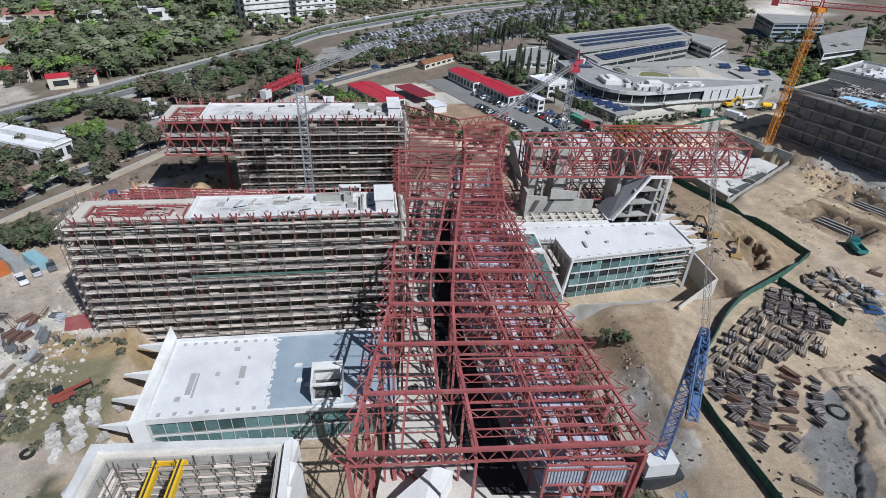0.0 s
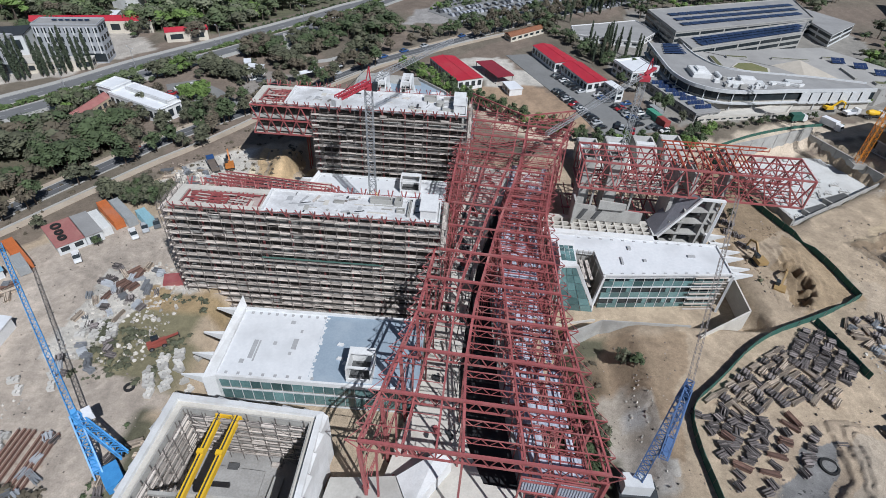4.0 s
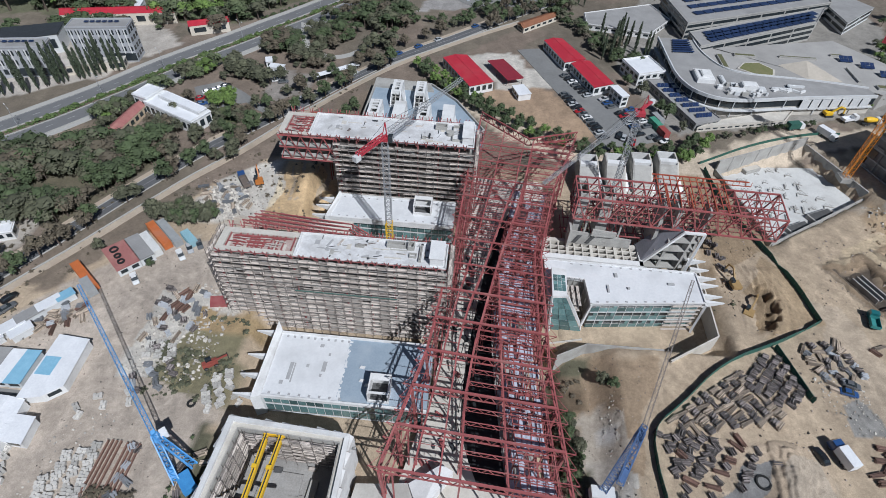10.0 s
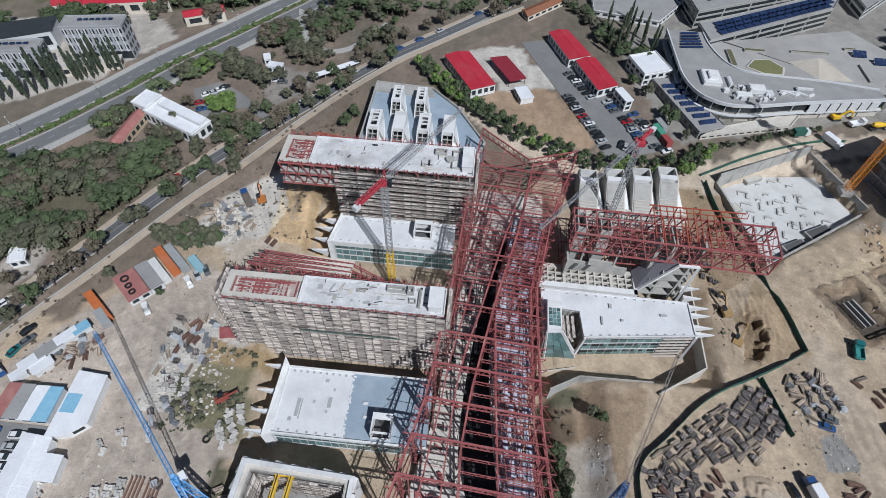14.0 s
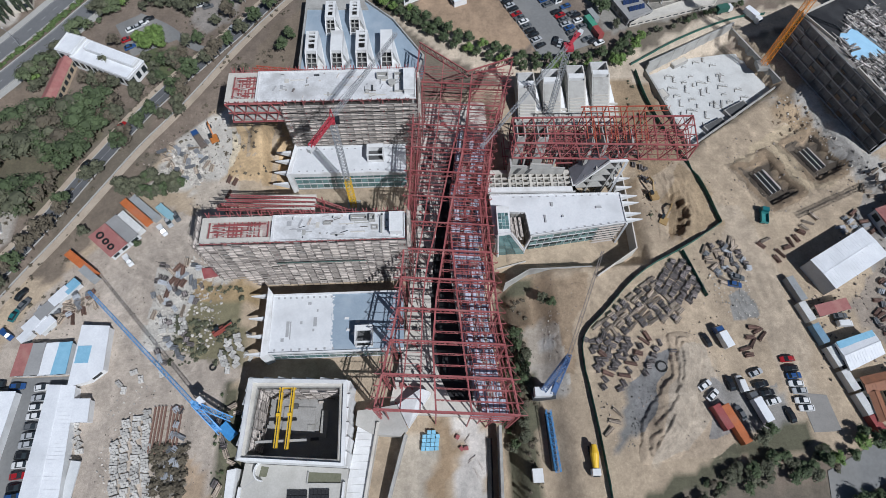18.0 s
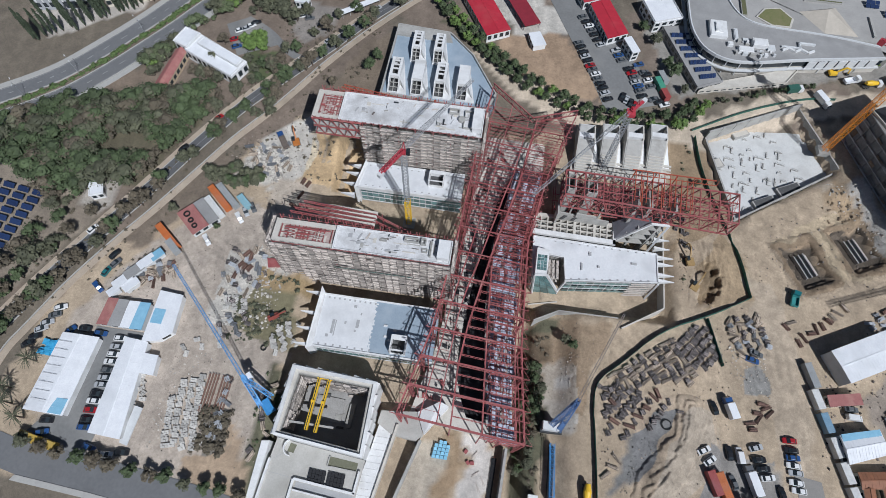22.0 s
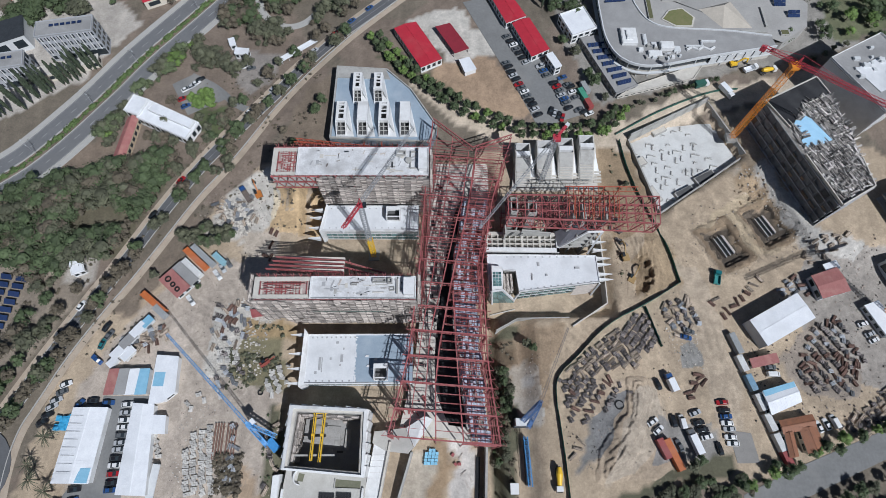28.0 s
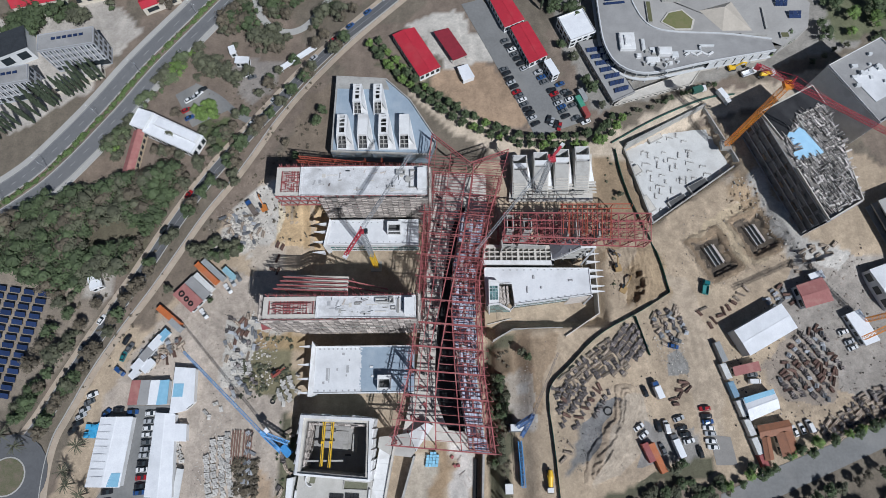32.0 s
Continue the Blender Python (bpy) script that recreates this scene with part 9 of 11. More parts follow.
def excavator(x, y, turn, m, label):
    root = thing("excavator", label, "excavator")
    for s in (-1, 1):
        part("track", loft([(-1.7, 0.28, 0.28, 0.25, 0.6), (-1.4, 0.28, 0.28, 0.0, 0.85), (1.4, 0.28, 0.28, 0.0, 0.85), (1.7, 0.28, 0.28, 0.25, 0.6)]), DARKSTEEL, root, at=pose(0, 1.1 * s, 0))
    part("upper_body", S().box(-2.0, 0.9, -1.3, 1.3, 1.0, 2.0), m, root)
    part("cab", S().box(-0.3, 1.2, 0.3, 1.25, 1.0, 2.9), DARKGLASS, root)
    part("boom", S().beam((0.8, -0.2, 1.8), (3.6, -0.2, 4.2), 0.45, 0.6).beam((3.6, -0.2, 4.2), (5.8, -0.2, 3.4), 0.4, 0.5), m, root)
    part("stick", S().beam((5.8, -0.2, 3.4), (6.2, -0.2, 1.0), 0.3, 0.4), m, root)
    part("bucket", S().prism([(5.5, -0.7), (6.6, -0.7), (6.6, 0.3), (5.5, 0.3)], 0.3, 1.1), DARKSTEEL, root)
    root.matrix_basis = pose(x, y, ground_z(x, y), 0, 0, turn)


excavator(-61.5, 136, 115, mat("orange_machine", (0.50, 0.18, 0.04), None, 0.5, 1.0), "orange excavator beside the rubble heap")
excavator(88.6, 107.5, 100, mat("ochre_machine", (0.36, 0.24, 0.10), None, 0.6, 1.0), "dusty ochre excavator near the glass block")
excavator(90.6, 98.5, 60, mat("ochre_machine", (0.36, 0.24, 0.10), None, 0.6, 1.0), "dusty ochre excavator with raised boom")
excavator(151, 202, 10, YELLOW, "yellow excavator beside the campus road")
tele = thing("telehandler", "red telehandler on dirt beside the low block", "telehandler")
tm = mat("red_machine", (0.30, 0.08, 0.06), None, 0.5, 1.0)
part("chassis", S().box(-1.8, 1.8, -0.9, 0.9, 0.6, 1.3), tm, tele)
part("cab", S().box(-0.8, 0.6, 0.1, 0.95, 1.3, 2.4), DARKGLASS, tele)
part("boom", S().beam((-1.8, -0.3, 1.6), (4.4, -0.3, 2.0), 0.35, 0.4), tm, tele)
part("fork_carriage", S().beam((4.4, -0.8, 1.6), (4.4, 0.4, 1.6), 0.15, 0.9), DARKSTEEL, tele)
for wx in (-1.2, 1.2):
    for s in (-1, 1):
        part("wheel", wheel_meshes(0.5)[0], None, tele, at=pose(wx, 0.95 * s, 0.5))
tele.matrix_basis = pose(-50.5, 65.5, ground_z(-50.5, 65.5), 0, 0, 35)


# ---- cranes ----
GREYSTEEL = mat("grey_crane_steel", (0.36, 0.37, 0.38), (0.28, 0.29, 0.30), 0.5, 1.0, metal=0.2, island=0.15)
ORANGE = mat("orange_crane_steel", (0.66, 0.25, 0.02), (0.54, 0.19, 0.02), 0.5, 1.0, island=0.12)
BLUE = mat("blue_crane_steel", (0.08, 0.29, 0.58), (0.05, 0.20, 0.46), 0.45, 1.0, island=0.15)
BLUEDARK = mat("dull_blue_crane_steel", (0.10, 0.18, 0.36), (0.07, 0.12, 0.25), 0.5, 1.0, island=0.15)
REDCRANE = mat("red_crane_steel", (0.46, 0.05, 0.07), (0.34, 0.04, 0.055), 0.5, 1.0, island=0.12)


def lattice(a, b, w, bay, chord, web, w2=None):
    """A four-chord lattice mast from a to b."""
    a, b = Vector(a), Vector(b)
    d = (b - a).normalized()
    s = d.cross(Vector((0, 0, 1)))
    s = s.normalized() if s.length > 0.05 else Vector((1, 0, 0))
    u = s.cross(d)
    n = max(2, int((b - a).length / bay))
    w2 = w if w2 is None else w2
    sh = S()
    ring = lambda i: [a.lerp(b, i / n) + (s * p + u * q) * ((w + (w2 - w) * i / n) / 2) for p, q in ((-1, -1), (1, -1), (1, 1), (-1, 1))]
    for i in range(n):
        r0, r1 = ring(i), ring(i + 1)
        for k in range(4):
            sh.beam(r0[k], r1[k], chord)
            sh.beam(r0[k], r1[(k + 1) % 4], web)
            sh.beam(r1[k], r1[(k + 1) % 4], web)
    return sh


def tower_crane(label, x, y, z0, z1, mast_m, w=1.6, low=None, low_h=0):
    root = thing("tower_crane", label, "crane")
    part("base_block", S().box(x - 2.2, x + 2.2, y - 2.2, y + 2.2, z0 - 1.0, z0 + 0.6), CONC, root)
    if low:
        part("lower_mast", lattice((x, y, z0), (x, y, z0 + low_h), w + 0.2, 1.6, 0.18, 0.1), low, root)
    part("mast", lattice((x, y, z0 + low_h), (x, y, z1), w, 1.6, 0.16, 0.09), mast_m, root)
    return root


mc = tower_crane("grey tower crane with yellow foot and red counter-jib between the towers", -12.8, 110.7, FLOOR, 39, GREYSTEEL, 1.6, YELLOW, 17)
part("slew_platform", S().box(-13.6, -12.0, 109.9, 111.5, 39, 40.2), REDCRANE, mc)
part("counter_jib", lattice((-12.8, 110.7, 40.6), (-18.0, 101.9, 40.3), 1.0, 1.3, 0.22, 0.14), REDCRANE, mc)
part("counterweight", S().beam((-17.6, 102.5, 39.6), (-18.5, 101.0, 39.6), 1.3, 1.5), FRAME, mc)
part("a_frame", S().beam((-13.4, 110.7, 40.2), (-12.6, 111.0, 44.2), 0.2).beam((-12.2, 110.7, 40.2), (-12.6, 111.0, 44.2), 0.2), REDCRANE, mc)
part("jib", lattice((-12.4, 111.4, 40.9), (4.6, 140.8, 41.2), 1.1, 1.5, 0.11, 0.06, 0.8), GREYSTEEL, mc)
part("pendant", S().beam((-12.6, 111.0, 44.2), (-3, 127.6, 41.8), 0.06).beam((-12.6, 111.0, 44.2), (-17, 103.6, 41), 0.06), DARKSTEEL, mc)
part("operator_cab", S().box(-11.9, -10.8, 110.2, 111.6, 38.8, 40.6), DARKGLASS, mc)
rc = tower_crane("grey luffing tower crane with red head over the truss block", 57.0, 141.0, FLOOR, 34, GREYSTEEL, 1.5)
part("slew_platform", S().box(55.6, 58.4, 139.6, 142.4, 34, 35.2), REDCRANE, rc)
part("counter_jib", S().beam((57, 141, 35.6), (61.0, 145.8, 35.9), 1.0, 0.5), REDCRANE, rc)
part("counterweight", S().beam((60.6, 145.4, 35.6), (61.6, 146.6, 35.6), 1.3, 1.3), FRAME, rc)
part("a_frame", S().beam((57, 141, 35.2), (58.4, 142.6, 39.5), 0.18).beam((59.6, 144, 35.2), (58.4, 142.6, 39.5), 0.18), REDCRANE, rc)
part("jib", lattice((56, 140, 35.6), (27.5, 105, 34.0), 1.0, 1.5, 0.09, 0.05, 0.7), GREYSTEEL, rc)
part("pendant", S().beam((58.4, 142.6, 39.5), (30, 108, 34.8), 0.07), DARKSTEEL, rc)
oc = tower_crane("orange tower crane with red jib beside the dark block", 143.0, 163.4, 2.0, 47, ORANGE, 1.9)
part("slew_platform", S().box(141.4, 144.6, 161.8, 165.0, 47, 48.4), ORANGE, oc)
part("jib", lattice((143.4, 163.0, 49.2), (176, 140, 49.8), 1.3, 1.6, 0.14, 0.08), REDCRANE, oc)
part("counter_jib", lattice((142.6, 163.7, 49.2), (132.5, 170.6, 49.2), 1.3, 1.6, 0.14, 0.08), REDCRANE, oc)
part("counterweight", S().beam((133.4, 170, 48.6), (131.8, 171, 48.6), 1.4, 1.8), REDCRANE, oc)
part("apex", S().beam((142.5, 163.2, 48), (143.2, 163.2, 53), 0.3).beam((143.9, 163.2, 48), (143.2, 163.2, 53), 0.3).beam((143.2, 163.2, 53), (160, 151.4, 50), 0.08).beam((143.2, 163.2, 53), (134, 169.6, 50), 0.08), REDCRANE, oc)
ec = tower_crane("yellow tower crane in the eastern yard", 186.0, 84.0, 0.0, 36, ORANGE, 1.6)
part("jib", lattice((186, 84, 37.5), (156, 72, 37.5), 1.2, 1.5, 0.13, 0.08), ORANGE, ec)
part("counter_jib", S().beam((186, 84, 37.2), (196, 88, 37.2), 1.3, 0.7), ORANGE, ec)
part("apex", S().beam((186, 84, 36), (186, 84, 42), 0.3).beam((186, 84, 42), (166, 76, 38.2), 0.08), ORANGE, ec)

fb = thing("flatbed_trailer", "long grey flatbed trailer parked behind the office", "trailer")
part("bed", S().prism([(-84.6, 31.4), (-82.0, 31.0), (-82.6, 19.8), (-85.2, 20.4)], 0.6, 1.0), FRAME, fb)
part("headboard", S().prism([(-84.6, 31.7), (-82.0, 31.3), (-82.0, 31.0), (-84.6, 31.4)], 0.6, 1.9), DARKSTEEL, fb)
for y in (21.2, 22.6, 24.0):
    for x in (-84.8, -82.8):
        part("wheel", wheel_meshes(0.48)[0], None, fb, at=pose(x, y, 0.48, 0, 0, 94))
house("clearing_hut", "small white flat-roofed hut in a clearing of the wood", [(-129.6, 103.0), (-125.4, 104.8), (-123.8, 101.2), (-128.0, 99.4)], 3.0, WHITEWALL, SHEET, step=2.0, parapet=0.2)
bc = thing("lattice_crane", "bright blue lattice-boom crane lowered beside the hall", "crane")
part("carrier", S().box(-2.0, 4.5, -1.5, 1.5, 0.9, 1.6), DARKSTEEL, bc, at=pose(-44.6, 37.6, -1.2, 0, 0, 135))
for dx in (-1.2, 0.6, 2.4, 3.8):
    for s in (-1, 1):
        part("wheel", wheel_meshes(0.5)[0], None, bc, at=pose(-44.6, 37.6, -1.2, 0, 0, 135) @ pose(dx, 1.3 * s, 0.5))
part("upper_body", S().box(-3.0, 1.5, -1.4, 1.4, 1.6, 3.4), BLUE, bc, at=pose(-44.6, 37.6, -1.2, 0, 0, 135))
for foot in ((-46.0, 36.8, 1.2), (-42.8, 39.8, 3.4)):
    part("boom_leg", lattice(foot, (-51.8, 43.6, 8.0), 1.3, 1.2, 0.24, 0.16, 1.2), BLUE, bc)
part("leg_plate", S().beam((-46.4, 37.3, 2.0), (-47.9, 39.2, 3.2), 1.1, 0.9).beam((-50.6, 42.4, 7.2), (-52.3, 44.3, 8.4), 0.9, 1.0), BLUE, bc)
part("fly_boom", lattice((-51.8, 43.6, 8.0), (-79.4, 72.2, 18.8), 0.95, 1.2, 0.11, 0.06, 0.6), BLUE, bc)
part("boom_cab", S().box(-0.9, 0.9, -0.7, 0.7, 0, 1.6), SHEET, bc, at=pose(-50.2, 44.4, 6.6, 0, 0, 135))
b2 = thing("lattice_crane", "dull blue lattice crane with thin fly jib on the eastern bank", "crane")
part("carrier", S().box(40.6, 47.4, 42.6, 45.8, -5.2, -2.2), DARKSTEEL, b2)
part("upper_body", S().box(41.0, 46.0, 43.0, 45.6, -2.2, 0.6), FRAME, b2)
part("main_boom", lattice((43.6, 44.6, -1.8), (46.0, 48.0, 20.4), 1.5, 1.3, 0.2, 0.1, 1.5), BLUEDARK, b2)
part("boom_head", lattice((45.7, 47.6, 18.6), (46.3, 48.6, 22.6), 1.5, 1.0, 0.22, 0.14, 1.0).beam((45.8, 47.8, 19.6), (46.3, 48.5, 21.6), 1.2, 0.9), BLUEDARK, b2)
part("back_strut", lattice((46.2, 48.2, 21.6), (43.4, 41.6, 12.5), 1.1, 1.2, 0.16, 0.09, 1.3).beam((43.5, 41.8, 13.0), (44.2, 43.4, 15.4), 0.9, 0.8), BLUEDARK, b2)
part("fly_jib", lattice((46.3, 48.6, 22.4), (52.0, 67.5, 44.0), 0.8, 1.5, 0.06, 0.03, 0.45), TUBE, b2)
spare = thing("boom_section", "pale blue lattice boom section lying on the haul road", "crane part")
part("section", lattice((44.5, 39.5, -1.6), (45.2, 23, -1.4), 1.4, 1.4, 0.14, 0.08), BLUE, spare)
part("skid", S().box(44, 45.4, 23.4, 38.8, -5.5, -2.3), DARKSTEEL, spare)
solid("white_cabin", S().box(38.5, 41, 20.8, 24, -5.6, -2.4).box(38.3, 41.2, 20.6, 24.2, -2.4, -2.2), WHITEWALL, "small white site cabin on the bank", "cabin")

# ---- stacks and rubble in the yards ----
BOARD = mat("weathered_boards", (0.42, 0.35, 0.275), (0.25, 0.20, 0.155), 0.9, 1.2, island=0.7)
DARKWOOD = mat("dark_panels", (0.23, 0.20, 0.19), (0.11, 0.097, 0.092), 0.85, 1.2, island=0.75)
STEELPILE = mat("rusty_steel", (0.17, 0.10, 0.075), (0.10, 0.058, 0.045), 0.8, 1.0, island=0.6)
BLOCKM = mat("pale_blocks", (0.52, 0.50, 0.46), (0.42, 0.40, 0.37), 0.9, 1.5, object_random=0.25)
RUBBLE = mat("rubble_stone", (0.50, 0.47, 0.42), (0.38, 0.35, 0.31), 0.9, 1.5, island=0.4)


def stack_mesh(n, l, w, layers, thick=0.09):
    """A loose bundle: boards of uneven length and slant, layer on layer, on two bearers."""
    sh = S()
    for k in range(layers):
        for i in range(n):
            y = (i - (n - 1) / 2) * w / n + rnd.uniform(-0.05, 0.05)
            e, t = rnd.uniform(-0.14, 0.14) * l, rnd.uniform(-0.05, 0.05) * l
            z = 0.16 + (thick + 0.015) * k
            sh.beam((-l / 2 + e, y - t, z), (l / 2 + e * rnd.uniform(-1, 1), y + t, z + rnd.uniform(-0.02, 0.05)), w / n * rnd.uniform(0.55, 0.95), thick)
    sh.box(-l * 0.35, -l * 0.3, -w / 2, w / 2, -0.1, 0.12).box(l * 0.3, l * 0.35, -w / 2, w / 2, -0.1, 0.12)
    return sh.mesh("board_bundle")


def panel_mesh(l, w, layers):
    """A heap of framed panels lying askew on one another."""
    sh = S()
    for k in range(layers):
        a, q = rnd.uniform(-0.25, 0.25), 0.2 * k + 0.14
        c, s = math.cos(a), math.sin(a)
        for p0, p1 in (((-l / 2, -w * 0.42), (l / 2, -w * 0.42)), ((-l / 2, 0), (l / 2, 0)), ((-l / 2, w * 0.42), (l / 2, w * 0.42)), ((-l * 0.4, 0), (l * 0.42, rnd.uniform(-0.2, 0.2)))):
            sh.beam((p0[0] * c - p0[1] * s, p0[0] * s + p0[1] * c, q), (p1[0] * c - p1[1] * s, p1[0] * s + p1[1] * c, q + rnd.uniform(-0.03, 0.08)), w * rnd.choice((0.22, 0.3, 0.12)), 0.16)
    return sh.mesh("panel_heap")


STACKS = [stack_mesh(6, 2.9, 1.1, 4, 0.2), stack_mesh(5, 3.4, 0.9, 3, 0.2), stack_mesh(6, 2.3, 1.2, 5, 0.2), stack_mesh(4, 3.6, 0.8, 3, 0.2), stack_mesh(5, 2.6, 1.2, 3, 0.22)]
PANELS = [panel_mesh(1.7, 1.3, 5), panel_mesh(2.0, 1.1, 4), panel_mesh(1.5, 1.4, 6), panel_mesh(2.3, 0.9, 3)]
for me in STACKS:
    me.materials.append(BOARD)
DARKSTACKS = [m.copy() for m in PANELS]
for me in DARKSTACKS:
    me.materials.clear()
    me.materials.append(DARKWOOD)
GREYSTACKS = [m.copy() for m in PANELS + STACKS[:3]]
for me in GREYSTACKS:
    me.materials.clear()
    me.materials.append(mat("grey_props", (0.36, 0.37, 0.38), (0.22, 0.23, 0.25), 0.6, 1.0, object_random=0.6))
RUSTSTACKS = [m.copy() for m in STACKS]
for me in RUSTSTACKS:
    me.materials.clear()
    me.materials.append(STEELPILE)


def yard(poly, count, turn, meshes, name, label, group, spread=9, gap=2.2, category="timber stack"):
    """Stacks scattered over a polygon on a rough grid, all turned alike."""
    c, s = math.cos(radians(turn)), math.sin(radians(turn))
    cells = []
    cx, cy = sum(p[0] for p in poly) / len(poly), sum(p[1] for p in poly) / len(poly)
    for i in range(-24, 25):
        for j in range(-40, 41):
            u, v = i * (gap * 1.75), j * gap * 0.82
            p = (cx + c * u - s * v + rnd.uniform(-0.4, 0.4), cy + s * u + c * v + rnd.uniform(-0.3, 0.3))
            if inside(p, poly):
                cells.append(p)
    rnd.shuffle(cells)
    for x, y in cells[:count]:
        tagged(part(name, rnd.choice(meshes), None, None, label, pose(x, y, ground_z(x, y), 0, 0, turn + rnd.uniform(-spread, spread) + (90 if rnd.random() < 0.12 else 0))), label, category, group)


yard([(60, 63), (81, 77.5), (90, 68), (87, 63), (80, 63.5), (70, 60)], 150, 36, STACKS + STACKS + DARKSTACKS + DARKSTACKS, "timber_stack", "stack of weathered formwork boards on earth", "board stacks in the timber yard", 10, 1.72)
yard([(81, 77.5), (92.5, 85), (98, 73), (90, 68)], 150, -40, DARKSTACKS, "panel_stack", "stack of dark formwork panels", "panel stacks in the timber yard", 16, 1.5)
yard([(59.5, 59), (76, 60), (84, 54), (78, 50), (60, 40)], 50, -35, DARKSTACKS + DARKSTACKS + RUSTSTACKS[:3], "timber_stack", "loose boards and panels lying on earth", "scattered boards", 50, 2.5)
yard([(61, 40), (66, 44), (62, 28), (59.5, 28)], 8, -30, STACKS, "timber_stack", "loose boards along the fence", "scattered boards", 40, 3.5)
yard([(101, 88), (112, 91), (114, 79), (103, 73), (100, 80)], 80, 20, DARKSTACKS + STACKS + GREYSTACKS, "scrap_pile", "small pile of building scrap", "scrap behind the fence", 60, 1.9, "scrap pile")
yard([(147, 62), (158, 80), (168, 82), (174, 66), (165, 53), (152, 54)], 120, 35, RUSTSTACKS + DARKSTACKS + DARKSTACKS + GREYSTACKS[:2], "steel_stack", "stack of rusty steel and formwork", "stacks in the eastern yard", 45, 1.95, "steel stack")
yard([(157, 42), (178, 55), (192, 60), (186, 48), (165, 38)], 150, 30, DARKSTACKS + STACKS, "panel_stack", "stack of dark formwork panels by the street", "panel stacks by the street", 30, 1.75)
yard([(146, 94), (157, 100), (161, 92), (150, 88.6)], 34, 26, RUSTSTACKS + GREYSTACKS, "steel_stack", "bundle of rusty steel bars", "stacks in the eastern yard", 25, 2.4, "steel stack")
yard([(117, 88), (140, 98), (150, 100), (142, 92), (124, 82)], 16, -50, RUSTSTACKS + STACKS, "steel_stack", "bundle of steel on sandy ground", "stacks near the hangar", 30, 3.4, "steel stack")
yard([(160, 100), (176, 110), (182, 116), (176, 118), (162, 112)], 22, 30, STACKS, "timber_stack", "boards piled before the dark block", "board piles in the north-east", 40, 2.6)
yard([(103, 52), (110, 62), (113, 58), (107, 51)], 10, 30, RUSTSTACKS, "scrap_pile", "heap of rusty scrap on the yard", "scrap heap", 50, 2.2, "scrap pile")
for k in range(8):
    x = -65.2 + 0.95 * k + (0.6 if k > 3 else 0)
    t = rnd.uniform(-0.2, 0.2)
    tagged(part("steel_section", S().box(x, x + 0.34, 32 + t, 44.5 + t, 0.25, 0.33).box(x + 0.13, x + 0.21, 32 + t, 44.5 + t, 0.33, 0.72).box(x, x + 0.34, 32 + t, 44.5 + t, 0.72, 0.8), STEELPILE, None, at=None), "long rusty steel section on timber bearers", "steel beam", "steel in the western yard")
for y in (33.5, 38.2, 43):
    tagged(part("bearer", S().box(-65.6, -57.2, y, y + 0.3, -0.3, 0.25), BOARD, None), "squared timber bearer under steel sections", "timber", "bearers")
yard([(-72, 86), (-64, 88), (-63, 79), (-70, 77)], 14, 75, DARKSTACKS + RUSTSTACKS, "steel_stack", "grey steel props and frames", "frames in the western yard", 20, 2.4, "steel stack")
yard([(-98, 74), (-90, 80), (-88, 76), (-94, 70)], 16, 35, RUSTSTACKS + STACKS, "scrap_pile", "scrap and boards beside tin huts", "scrap by the huts", 40, 2.2, "scrap pile")
yard([(-57, 101), (-52, 107), (-52, 122), (-55, 122)], 6, 70, RUSTSTACKS, "steel_stack", "red steel beams laid on earth", "red beams", 6, 3, "steel stack")
yard([(-106, 72), (-100, 84), (-94, 80), (-88, 78), (-100, 69)], 34, 30, GREYSTACKS + GREYSTACKS + STACKS, "scrap_pile", "heap of grey sheets, props and boards", "heap by the western fence", 50, 1.9, "scrap pile")
yard([(-72, 88), (-60, 90), (-56, 76), (-68, 66), (-74, 78)], 40, 60, GREYSTACKS + DARKSTACKS + STACKS, "scrap_pile", "loose props, bags and scrap on rubble", "scrap in the western yard", 80, 2.6, "scrap pile")
yard([(-70, 64), (-60, 66), (-56, 58), (-66, 56)], 16, 40, GREYSTACKS + DARKSTACKS, "scrap_pile", "loose props, bags and scrap on rubble", "scrap in the western yard", 80, 2.4, "scrap pile")
yard([(-80, 134), (-64, 136), (-60, 122), (-76, 118)], 26, 40, GREYSTACKS + STACKS, "scrap_pile", "broken sheets and bags on the rubble heap", "scrap on the heap", 90, 2.6, "scrap pile")
yard([(-64, 24), (-57, 24), (-57, 44), (-60, 44), (-60, 30)], 30, 80, DARKSTACKS + GREYSTACKS, "scrap_pile", "tangle of props and wire by the hall", "scrap by the hall", 60, 1.9, "scrap pile")
yard([(-46, 20), (-42, 22), (-43, 46), (-48, 44)], 14, 20, DARKSTACKS + STACKS, "scrap_pile", "boards and scrap along the hall's side", "scrap by the hall", 60, 2.4, "scrap pile")
yard([(84, 126), (88, 128), (90, 112), (85, 112)], 10, 60, DARKSTACKS, "steel_stack", "dark beams beside the glass block", "beams in the cutting", 30, 2.4, "steel stack")
yard([(57.5, 60), (64, 62), (72, 58), (70, 50), (60, 48)], 30, -40, DARKSTACKS, "panel_stack", "small heap of dark panels beside the fence", "panel heaps by the fence", 40, 2.2)
solid("steel_wedge", S().prism([(-58.5, 86), (-53, 86), (-53, 83.6), (-57.5, 82.8)], -0.8, [0.9, 2.0, 1.6, 0.5]), RED, "stack of red steel plates at the scaffold's foot", "steel stack")


